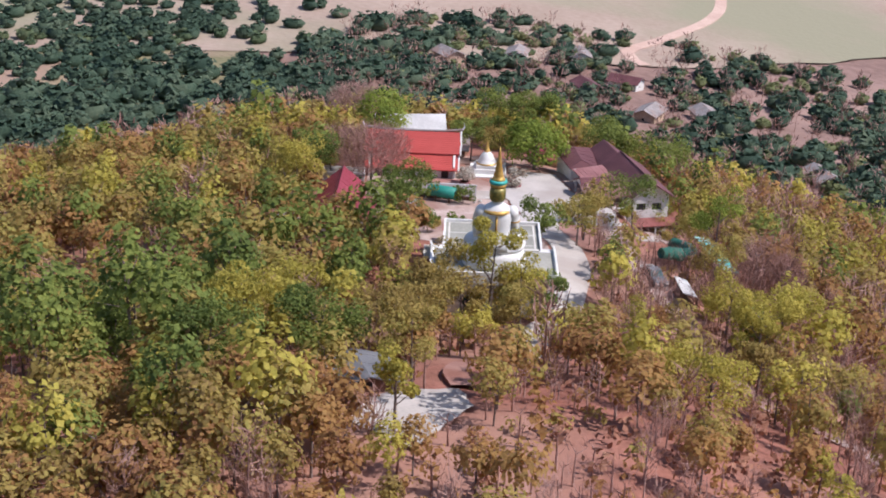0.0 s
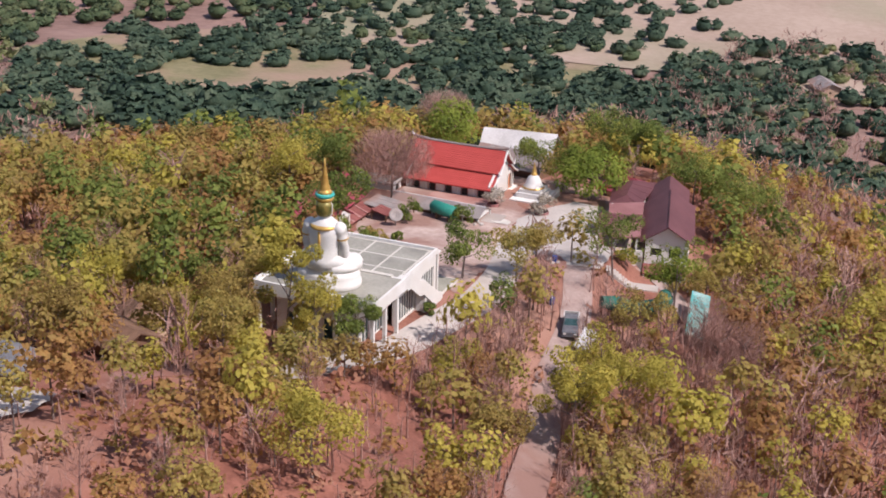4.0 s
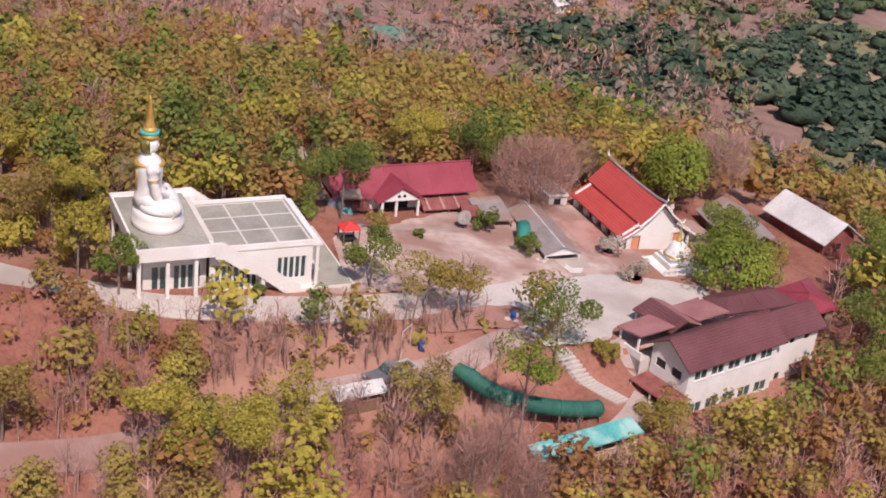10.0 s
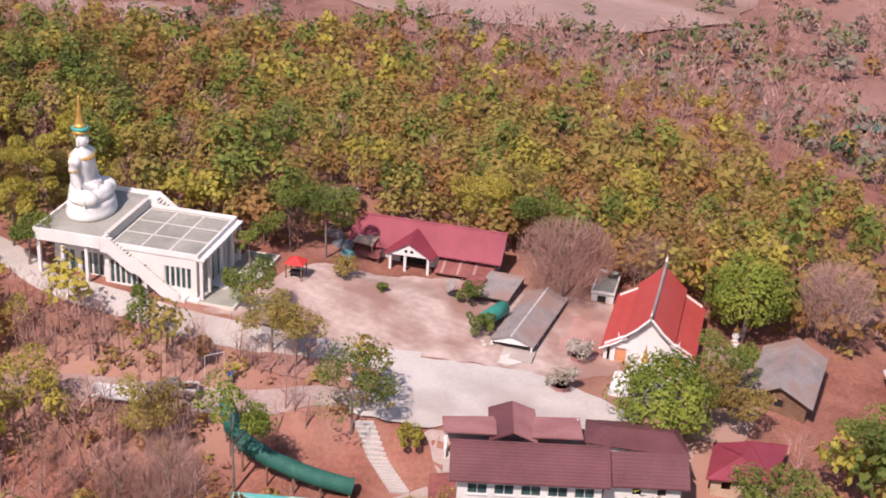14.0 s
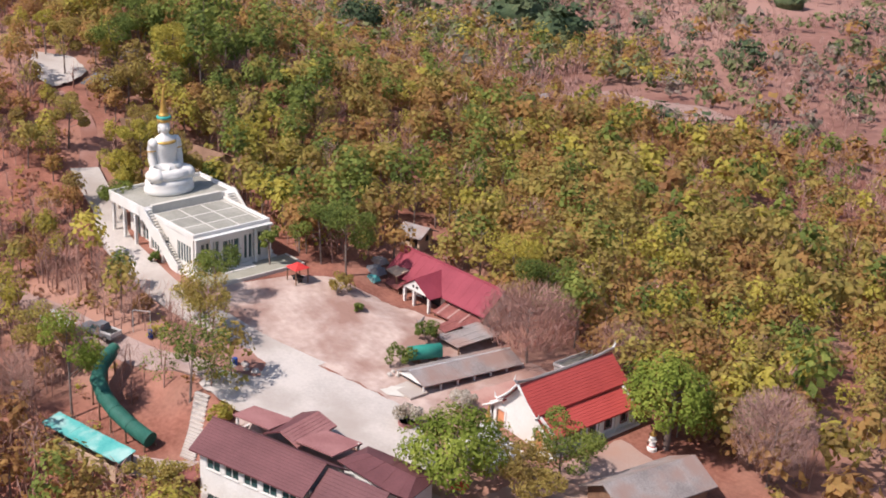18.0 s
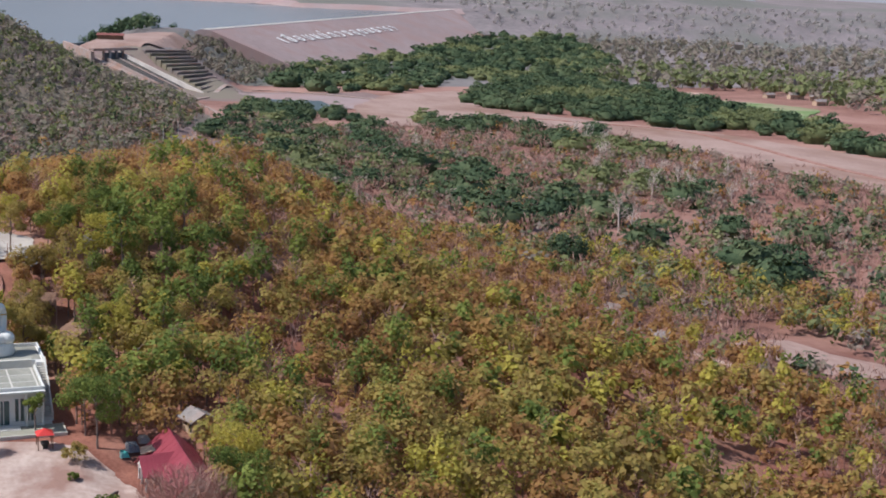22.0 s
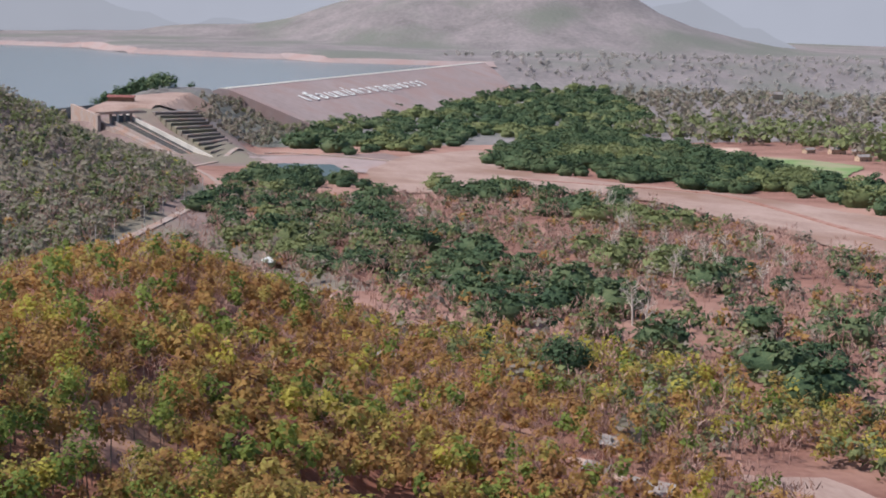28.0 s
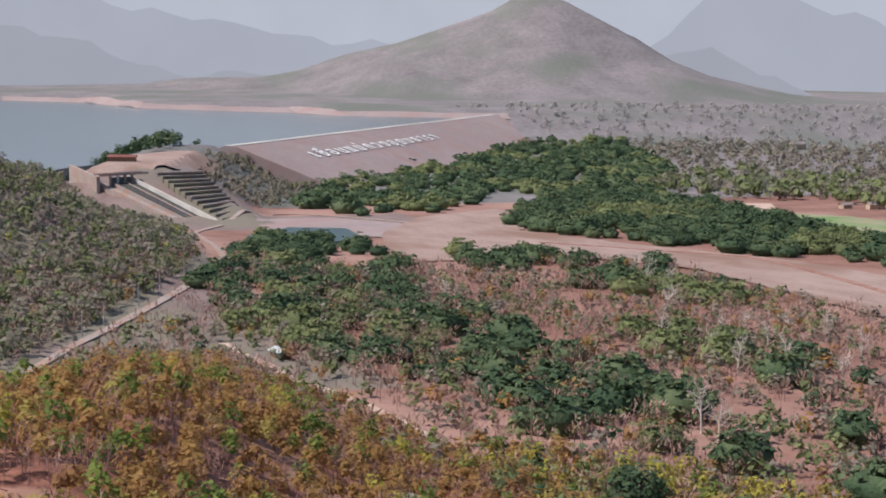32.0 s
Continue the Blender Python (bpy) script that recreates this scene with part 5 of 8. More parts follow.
    for u0, u1, lo, hi in ((16.45, 17.25, wz - 1.3, wz - 0.5), (18.75, 19.55, wz - 1.3, wz - 0.5), (15.05, 15.85, zg + 1.2, zg + 2.4)):
        p("wing_window", Mb().box(u0, u1, 1.3, 1.36, lo, hi), "dark", h, "small dark window")
    slope("wing_roof", (14.32, 0.6, wz - 0.1), (21.6, 0.6, wz - 0.1), (21.6, 3.4, wz + 1.9), (14.32, 3.4, wz + 1.9), "maroon", 9)
    slope("wing_roof", (21.6, 6.2, wz - 0.1), (14.32, 6.2, wz - 0.1), (14.32, 3.4, wz + 1.9), (21.6, 3.4, wz + 1.9), "maroon", 9)
    p("wing_canopy", Mb().plate((17.2, -0.4, zg + 2.5), (20.4, -0.4, zg + 2.5), (20.4, 1.2, zg + 3.0), (17.2, 1.2, zg + 3.0), 0.08), "maroon")
    # rose verandah roofs behind
    slope("verandah_roof", (4.0, 10.4, -3.3), (-1.2, 10.0, -3.3), (-1.0, 6.6, -2.9), (4.0, 6.6, -2.9), "rose_roof", 7)
    slope("verandah_roof", (12.2, 11.2, -3.5), (7.4, 11.0, -3.5), (7.4, 6.6, -3.0), (12.2, 6.6, -3.0), "rose_roof", 7)
    slope("hip_roof", (3.3, 12.4, -3.5), (3.3, 6.4, -3.5), (5.6, 6.4, -2.5), (5.6, 12.2, -2.5), "maroon", 6)
    slope("hip_roof", (7.9, 6.4, -3.5), (7.9, 12.4, -3.5), (5.6, 12.2, -2.5), (5.6, 6.4, -2.5), "rose_roof", 6)
    vw = Mb()
    wall_panels(vw, (-0.9, 10.0), (-0.9, 6.2), zg + 2.4, -4.8, 0.2, [])
    p("verandah_wall", vw, "white")
    for u, v in ((-0.7, 9.7), (3.6, 10.0), (3.7, 12.0), (7.5, 12.0), (12.0, 10.8), (-0.7, 7.0)):
        p("verandah_post", Mb().box(u - 0.1, u + 0.1, v - 0.1, v + 0.1, -8.0, -3.4), "white")
    p("verandah_floor", Mb().box(-0.9, 12.1, 6.15, 11.6, -9.5, -5.6), "concrete")
    p("porch_gable", Mb().gable((3.5, 12.0, -3.5), (7.7, 12.0, -3.5), (5.6, 12.0, -2.7), (0, -1, 0), 0.1), "white")
    return h


white_house()


def annex(name, ring, z, apex, ridge, mat, label, walls="white", wall_in=0.5, sheets=8):
    """A low building: hipped roof over a ring of four corners, ridge between two plan points."""
    cx, cy = sum(q[0] for q in ring) / 4, sum(q[1] for q in ring) / 4
    g = min(H(x, y) for x, y in ring)
    t = thing(name, (cx, cy, H(cx, cy)), label, "building")
    a, b, c, d = [(x, y, z) for x, y in ring]
    r0, r1 = (*ridge[0], apex), (*ridge[1], apex)
    for q, n in (((a, b, r1, r0), sheets), ((c, d, r0, r1), sheets)):
        corrugated(t, "roof", *q, mat, n)
    for p0, p1, r in ((b, c, r1), (d, a, r0)):
        part("roof_end", Mb().add([p0, p1, r, (p0[0], p0[1], z - 0.1), (p1[0], p1[1], z - 0.1)], [(0, 1, 2), (3, 4, 1, 0), (4, 3, 2)]), mat, t)
    w = Mb()
    ins = [(x + (cx - x) * wall_in * 0.3, y + (cy - y) * wall_in * 0.3) for x, y in ring]
    for i in range(4):
        p, q = ins[i], ins[(i + 1) % 4]
        ln = math.dist(p, q)
        holes = [(k, k + 0.9, g + 1.4, g + 2.3) for k in np.arange(1.0, ln - 1.2, 2.4)] if z - g > 2.6 else []
        wall_panels(w, p, q, g - 0.4, z - 0.05, 0.18, [tuple(float(v) for v in hh) for hh in holes])
    part("wall", w, M[walls], t)
    # low near-black block, shade of the room put into its colour
    part("inside", Mb().prism([(x + (cx - x) * 0.12, y + (cy - y) * 0.12) for x, y in ins], g - 0.3, g + 0.3), M["dark"], t)
    return t


annex("annex_building", [(43.9, -11.0), (54.0, -10.6), (52.2, -4.9), (43.4, -6.8)], -2.6, -1.9, ((45.5, -8.6), (52, -7.8)), M["maroon"], "low annex with shallow maroon roof")
annex("red_roofed_kitchen", [(55.6, -9.2), (61.9, -8.2), (63.0, -0.6), (55.8, -2.4)], -5.4, -4.0, ((58.6, -6.4), (59.4, -3.2)), M["crimson"], "small building with crimson hipped roof", "tan_wall")


# ---- the green covered slide, the turquoise canopy and the steps ----
def covered_slide():
    line = [(9.7, -16.1, -1.9), (10.6, -17.4, -2.2), (11.6, -18.9, -2.7), (13.3, -20.2, -3.3), (16.0, -20.9, -4.0), (18.6, -21.0, -4.7), (21.2, -20.7, -5.4), (23.8, -20.0, -6.1)]
    s = thing("covered_walkway", (15.9, -20.4, -6.0), "dark green netting tunnel curving down over a walkway", "walkway")
    part("cover", Mb().tube(line, [0.65, 0.85, 0.85, 0.85, 0.85, 0.85, 0.85, 0.8], 16), M["green_net"], s, smooth=True)
    pts = [Vector(q) for q in line]
    for i in range(1, 8):
        part("hoop", Mb().tube([pts[i] - (pts[i] - pts[i - 1]).normalized() * 0.06, pts[i] + (pts[i] - pts[i - 1]).normalized() * 0.06], [0.9, 0.9], 16), M["green_net"], s)
        part("post", Mb().box(pts[i].x - 0.08, pts[i].x + 0.08, pts[i].y - 0.75, pts[i].y - 0.6, H(pts[i].x, pts[i].y) - 0.4, pts[i].z - 0.6), M["wood"], s)
        part("post", Mb().box(pts[i].x - 0.08, pts[i].x + 0.08, pts[i].y + 0.6, pts[i].y + 0.75, H(pts[i].x, pts[i].y) - 0.4, pts[i].z - 0.6), M["wood"], s)
    return s


covered_slide()
tc = post_roof("canopy", [(13.9, -27.2), (26.3, -25.0), (25.9, -22.8), (13.6, -25.0)], -6.1, -5.6, M["teal_sheet"], "long turquoise sheet canopy over a tan wall", sheets=9)
part("wall", Mb().hexa([(14.3, -27.0, -12.5), (25.9, -24.9, -12.5), (25.9, -24.7, -12.5), (14.3, -26.8, -12.5)], [(14.3, -27.0, -7.1), (25.9, -24.9, -7.1), (25.9, -24.7, -7.1), (14.3, -26.8, -7.1)]), M["tan_wall"], tc)
part("counter", Mb().hexa([(14.6, -26.0, -11.5), (25.4, -24.0, -11.5), (25.4, -23.6, -11.5), (14.6, -25.6, -11.5)], [(14.6, -26.0, -7.6), (25.4, -24.0, -7.6), (25.4, -23.6, -7.6), (14.6, -25.6, -7.6)]), M["wood"], tc)
stairs = thing("garden_stairs", (25.5, -16.5, -7.0), "concrete garden steps down the slope with low walls", "stairs")
for i in range(18):
    t = i / 17
    x, y = 22.9 + 5.0 * t, -12.9 - 4.9 * t
    z = H(x, y) + 0.14
    part("step", Mb().hexa([(x - 0.9, y - 0.6, z - 0.6), (x + 0.9, y - 0.1, z - 0.6), (x + 0.7, y + 0.35, z - 0.6), (x - 1.1, y - 0.15, z - 0.6)], [(x - 0.9, y - 0.6, z), (x + 0.9, y - 0.1, z), (x + 0.7, y + 0.35, z), (x - 1.1, y - 0.15, z)]), M["concrete"], stairs)
ribbon("path", [(21, -24.5), (25, -22.2), (28, -20.2), (31, -17.5)], 2.6, M["old_road"], "dusty concrete path beside the white house", "path", 0.12)


# ---- loose things round the yard ----
def pickup(x, y, heading):
    z = H(x, y) + 0.14
    T = Matrix.Translation((x, y, z)) @ Matrix.Rotation(radians(heading), 4, "Z")
    c = thing("pickup_truck", (x, y, z), "dark grey pickup truck parked under a tree", "pickup")

    def p(name, mb, mat, parent=c, label="", smooth=False):
        return part(name, mb.turned(T), M[mat], parent, label, smooth)

    body = Mb().box(-2.6, 2.6, -0.88, 0.88, 0.45, 0.98)
    body.hexa([(0.95, -0.85, 0.98), (2.5, -0.82, 0.98), (2.5, 0.82, 0.98), (0.95, 0.85, 0.98)], [(0.95, -0.8, 1.12), (2.35, -0.74, 1.06), (2.35, 0.74, 1.06), (0.95, 0.8, 1.12)])
    p("body", body, "dark_sheet")
    p("cab", Mb().hexa([(-0.9, -0.84, 0.98), (1.05, -0.84, 0.98), (1.05, 0.84, 0.98), (-0.9, 0.84, 0.98)], [(-0.75, -0.68, 1.72), (0.45, -0.68, 1.72), (0.45, 0.68, 1.72), (-0.75, 0.68, 1.72)]), "dark_sheet")
    p("windscreen", Mb().hexa([(1.02, -0.74, 1.05), (1.08, -0.74, 1.05), (1.08, 0.74, 1.05), (1.02, 0.74, 1.05)], [(0.44, -0.6, 1.68), (0.5, -0.6, 1.68), (0.5, 0.6, 1.68), (0.44, 0.6, 1.68)]), "glass")
    for s in (-1, 1):
        p("side_window", Mb().hexa([(-0.7, s * 0.80 - 0.03, 1.1), (0.8, s * 0.80 - 0.03, 1.1), (0.8, s * 0.80 + 0.03, 1.1), (-0.7, s * 0.80 + 0.03, 1.1)], [(-0.6, s * 0.70 - 0.03, 1.62), (0.42, s * 0.70 - 0.03, 1.62), (0.42, s * 0.70 + 0.03, 1.62), (-0.6, s * 0.70 + 0.03, 1.62)]), "glass")
    p("bed_liner", Mb().box(-2.5, -0.95, -0.72, 0.72, 0.98, 1.0), "dark")
    for s in (-1, 1):
        p("bed_side", Mb().box(-2.6, -0.9, s * 0.8 - 0.06, s * 0.8 + 0.06, 0.98, 1.2), "pale_sheet")
        p("headlight", Mb().box(2.58, 2.64, s * 0.6 - 0.16, s * 0.6 + 0.16, 0.72, 0.9), "white")
    p("tailgate", Mb().box(-2.62, -2.52, -0.8, 0.8, 0.7, 1.2), "pale_sheet")
    for u in (-1.6, 1.6):
        for s in (-1, 1):
            w = p("wheel", Mb().tube([(u, s * 0.72, 0.36), (u, s * 0.92, 0.36)], 0.36, 14), "dark")
            p("rim", Mb().tube([(u, s * 0.90, 0.36), (u, s * 0.935, 0.36)], 0.2, 10), "grey_sheet", w)
    return c


pickup(3.5, -14.6, 196)


def gazebo(x, y):
    z = H(x, y)
    g = thing("red_gazebo", (x, y, z), "small gazebo with bright red hipped canopy beside the hall", "gazebo")
    part("canopy", Mb().add([(x - 1.1, y - 1.1, z + 1.9), (x + 1.1, y - 1.1, z + 1.9), (x + 1.1, y + 1.1, z + 1.9), (x - 1.1, y + 1.1, z + 1.9), (x, y, z + 2.6)], [(3, 2, 1, 0), (0, 1, 4), (1, 2, 4), (2, 3, 4), (3, 0, 4)]), M["red_cloth"], g)
    for i, j in ((-1, -1), (1, -1), (1, 1), (-1, 1)):
        part("post", Mb().box(x + i * 0.9 - 0.06, x + i * 0.9 + 0.06, y + j * 0.9 - 0.06, y + j * 0.9 + 0.06, z - 0.2, z + 1.95), M["wood"], g)
    part("table", Mb().box(x - 0.7, x + 0.7, y - 0.5, y + 0.5, z + 0.62, z + 0.72), M["dark"], g)
    for i in (-1, 1):
        part("table_leg", Mb().box(x + i * 0.5 - 0.06, x + i * 0.5 + 0.06, y - 0.3, y + 0.3, z - 0.1, z + 0.62), M["dark"], g)
    return g


gazebo(7.6, 10.1)


def hut(name, x, y, w, d, wall_h, roof_h, heading, wall, roof, label, over=0.6, sheets=6, lift=0.0):
    """A small gabled house, turned by heading."""
    z = H(x, y) + lift
    T = Matrix.Translation((x, y, z)) @ Matrix.Rotation(radians(heading), 4, "Z")
    t = thing(name, (x, y, z), label, "house")

    def p(nm, mb, mat, parent=t, lb=""):
        return part(nm, mb.turned(T), M[mat], parent, lb)

    holes = [(w * 0.2, w * 0.2 + 0.9, 0.9, 1.9), (w * 0.6, w * 0.6 + 0.9, 0.1, 2.0)]
    side = [(d * 0.4, d * 0.4 + 0.9, 0.9, 1.8)]
    for a_, b_, cut in (((-w / 2, -d / 2), (w / 2, -d / 2), holes), ((w / 2, -d / 2 + 0.15), (w / 2, d / 2 - 0.15), side), ((w / 2, d / 2), (-w / 2, d / 2), []), ((-w / 2, d / 2 - 0.15), (-w / 2, -d / 2 + 0.15), side)):
        p("wall", wall_panels(Mb(), a_, b_, -1.0, wall_h, 0.15, cut), wall)
    for s in (-1, 1):
        p("gable", Mb().gable((s * w / 2, -d / 2, wall_h), (s * w / 2, d / 2, wall_h), (s * w / 2, 0, roof_h - 0.1), (-s, 0, 0), 0.15), wall)
    # solid near-black block: indoor shade painted behind the openings
    p("inside", Mb().box(-w / 2 + 0.2, w / 2 - 0.2, -d / 2 + 0.25, d / 2 - 0.25, -0.8, wall_h - 0.1), "dark", t, "near-black block painted as the shaded interior")
    e = wall_h - 0.15
    for s in (-1, 1):
        q = [(-w / 2 - over, -d / 2 - over, e), (w / 2 + over, -d / 2 - over, e), (w / 2 + over, 0, roof_h), (-w / 2 - over, 0, roof_h)]
        if s > 0:
            q = [(-vx, -vy, vz) for vx, vy, vz in q]
        base = p("roof", Mb().plate(*q, 0.1), roof)
        va, vb, vc, vd = map(Vector, q)
        for i in range(sheets):
            k = Vector((0, 0, 0.03 + 0.02 * (i % 2)))
            p("sheet", Mb().plate(tuple(va.lerp(vb, i / sheets) + k), tuple(va.lerp(vb, (i + 1) / sheets) + k), tuple(vd.lerp(vc, (i + 1) / sheets) + k), tuple(vd.lerp(vc, i / sheets) + k), 0.03), roof, base)
    return t


hut("grey_roofed_hall", 62.4, 13.6, 10.6, 5.8, 2.0, 3.7, 83, "wood", "grey_sheet", "long gabled hall with patched grey sheet roof", 0.7, 9)
hut("pale_roofed_hall", 77.6, 18.2, 10.4, 5.4, 2.6, 5.0, 98, "rust_roof", "pale_sheet", "large gabled hall with pale sheet roof and dark red gable", 0.9, 12)
hut("brown_hut", -27.5, 19.5, 5.5, 4.2, 2.2, 3.4, 10, "tan_wall", "wood", "small tan hut with dark brown roof among trees")
hut("wooden_hut", -37.5, 14.5, 5.0, 4.0, 2.2, 3.3, 70, "wood", "wood", "brown wooden hut under the trees")
hut("hilltop_hut", -51.6, 17.0, 4.2, 5.2, 1.5, 2.3, 20, "wood", "dark_sheet", "low hut with dark grey roof beside the pad", lift=-0.7)
hut("hilltop_shed", -57.4, 24.4, 3.6, 2.6, 1.5, 2.2, -30, "tan_wall", "grey_sheet", "small pale shed in the woods")
hut("grey_hut", 6.5, 30.0, 3.0, 3.0, 2.0, 2.9, 15, "tan_wall", "grey_sheet", "small grey-roofed hut behind the yard")
yard("verge", [(9.5, -6.2), (13, -5.2), (18, -3.9), (21.3, -4.0), (23.5, -6.0), (22.1, -7.6), (19.3, -9.0), (15, -8.6), (10, -8.4)], M["red_path"], "reddish dry verge with rocks between lane and forecourt", "verge", 0.21, 0.7)
yard("hilltop_pad", [(-67.5, 12.0), (-63.0, 17.0), (-57.0, 16.4), (-54.5, 12.6), (-53.5, 8.8), (-58.0, 7.8)], M["concrete"], "pale concrete pad on the hilltop", "pavement", 0.16, 0.9)
yard("patio", [(37.6, 9.5), (42.6, 8.5), (42.6, 18.2), (38.4, 18.2)], M["rose_paving"], "rose-coloured paving beside the temple", "pavement", 0.10, 1.0)
yard("temple_court", [(53.5, -1.5), (58.5, -1.0), (60.0, 7.0), (59.0, 19.5), (53.4, 19.5)], M["old_road"], "grey concrete court behind the temple", "pavement", 0.10, 1.0)
yard("house_court", [(28.5, -12.6), (36, -7.6), (46, -5.6), (54, -3.4), (54, -12), (44, -12), (31, -15)], M["old_road"], "dusty court behind the white house", "pavement", 0.08, 1.0)


# ---- small things round the yard ----
def flat_store():
    s = thing("flat_store", (40.7, 26.0, H(40, 26)), "small store with flat grey roof and white parapet", "store")
    x0, x1, y0, y1, z0, z1 = 39.4, 42.0, 23.2, 29.2, H(40, 26) - 0.6, -3.7
    for a_, b_, cut in (((x0, y0), (x1, y0), [(0.7, 1.7, z0 + 0.4, z1 - 0.15)]), ((x1, y0 + 0.15), (x1, y1 - 0.15), []), ((x1, y1), (x0, y1), []), ((x0, y1 - 0.15), (x0, y0 + 0.15), [])):
        part("wall", wall_panels(Mb(), a_, b_, z0, z1, 0.15, cut), M["white"], s)
    part("door", Mb().box(x0 + 0.7, x0 + 1.7, y0 + 0.04, y0 + 0.1, z0 + 0.4, z1 - 0.15), M["dark"], s)
    part("roof_slab", Mb().box(x0 - 0.1, x1 + 0.1, y0 - 0.1, y1 + 0.1, z1, z1 + 0.12), M["roof_slab"], s)
    for b in ((x0 - 0.1, x1 + 0.1, y0 - 0.1, y0 + 0.08), (x0 - 0.1, x1 + 0.1, y1 - 0.08, y1 + 0.1), (x0 - 0.1, x0 + 0.08, y0 + 0.08, y1 - 0.08), (x1 - 0.08, x1 + 0.1, y0 + 0.08, y1 - 0.08)):
        part("parapet", Mb().box(*b, z1 + 0.12, z1 + 0.42), M["white"], s)
    return s


flat_store()


def barrel(x, y):
    z = H(x, y) + 0.1
    b = thing("barrel", (x, y, z), "blue plastic barrel standing beside the lane", "barrel", "blue barrels")
    part("body", Mb().lathe(x, y, [(0.26, z), (0.30, z + 0.1), (0.31, z + 0.42), (0.29, z + 0.46), (0.31, z + 0.5), (0.30, z + 0.84), (0.26, z + 0.9)], 14), M["blue"], b, smooth=True)
    part("rim", Mb().lathe(x, y, [(0.27, z + 0.9), (0.28, z + 0.94), (0.2, z + 0.95)], 14), M["blue"], b)
    return b


barrel(20.0, -7.1), barrel(8.2, -10.8)


def frame_post(x0, y0, x1, y1):
    z = min(H(x0, y0), H(x1, y1))
    f = thing("gate_frame", (x0, y0, z), "thin white metal frame beside the lower lane", "frame")
    for x, y in ((x0, y0), (x1, y1)):
        part("post", Mb().tube([(x, y, z - 0.3), (x, y, z + 2.8)], 0.04, 8), M["pale_sheet"], f)
    part("crossbar", Mb().tube([(x0, y0, z + 2.8), (x1, y1, z + 2.8)], 0.04, 8), M["pale_sheet"], f)
    return f


frame_post(5.7, -11.6, 7.2, -10.2)


def planter(x, y, r=0.8):
    z = H(x, y) + 0.1
    b = thing("planter", (x, y, z), "round concrete planter ring under a flowering shrub", "planter", "round planters")
    part("ring", Mb().lathe(x, y, [(r, z - 0.2), (r, z + 0.4), (r - 0.12, z + 0.4), (r - 0.12, z + 0.3)], 18), M["rose_roof"], b, smooth=False)
    part("soil", Mb().lathe(x, y, [(r - 0.13, z), (r - 0.13, z + 0.3)], 18), M["litter"], b)
    return b


planter(40.2, 8.6), planter(39.6, 1.4, 1.0)


def satellite_dish(x, y, heading):
    z = H(x, y)
    T = Matrix.Translation((x, y, z + 1.3)) @ Matrix.Rotation(radians(heading), 4, "Z") @ Matrix.Rotation(radians(50), 4, "Y")
    t = thing("satellite_dish", (x, y, z), "round grey satellite dish on a short pole", "dish")
    part("pole", Mb().tube([(x, y, z - 0.2), (x, y, z + 1.3)], 0.05, 8), M["grey_sheet"], t)
    part("reflector", Mb().lathe(0, 0, [(0.05, 0.0), (0.4, 0.06), (0.75, 0.22), (0.9, 0.36), (0.88, 0.38), (0.4, 0.1), (0.05, 0.04)], 22).turned(T), M["grey_sheet"], t, smooth=True)
    part("feed_arm", Mb().tube([(0.5, 0, 0.1), (0.1, 0, 0.75)], 0.03, 6).turned(T), M["dark_sheet"], t)
    return t


def rock(seed, x, y, size):
    r = random.Random(seed)
    z = H(x, y) + 0.08
    mb = Mb().ball((x, y, z + size * 0.3), (size, size * r.uniform(0.7, 1.0), size * r.uniform(0.5, 0.75)), 8, 6)
    mb.v = [(vx + r.uniform(-0.12, 0.12) * size, vy + r.uniform(-0.12, 0.12) * size, vz + r.uniform(-0.1, 0.1) * size) for vx, vy, vz in mb.v]
    return solo("rock", mb, M["concrete"], (x, y, z), "pale rough rock lying beside the lane", "rock", "rocks beside the lane")


def shrine(x, y):
    z = H(x, y)
    t = thing("spirit_shrine", (x, y, z), "small white shrine on a stepped pedestal", "shrine")
    part("pedestal", Mb().lathe(x, y, [(0.55, z - 0.2), (0.55, z + 0.25), (0.4, z + 0.35), (0.3, z + 0.9), (0.45, z + 1.05), (0.45, z + 1.15)], 12), M["white"], t)
    part("niche", Mb().lathe(x, y, [(0.34, z + 1.15), (0.36, z + 1.4), (0.32, z + 1.75)], 12), M["white"], t, smooth=True)
    part("finial", Mb().lathe(x, y, [(0.42, z + 1.75), (0.25, z + 1.95), (0.12, z + 2.2), (0.03, z + 2.6)], 12), M["gold"], t, "gilded pointed finial", smooth=True)
    part("offering_cloth", Mb().lathe(x, y, [(0.38, z + 0.40), (0.40, z + 0.45), (0.37, z + 0.52)], 12), M["red_cloth"], t, "red cloth band")
    return t


def parasol(x, y):
    z = H(x, y)
    t = thing("parasol", (x, y, z), "small red parasol standing in the court", "parasol")
    part("pole", Mb().tube([(x, y, z - 0.2), (x, y, z + 2.3)], 0.035, 8), M["wood"], t)
    part("canopy", Mb().lathe(x, y, [(0.95, z + 1.9), (0.97, z + 1.93), (0.5, z + 2.2), (0.04, z + 2.38)], 8), M["red_cloth"], t)
    return t


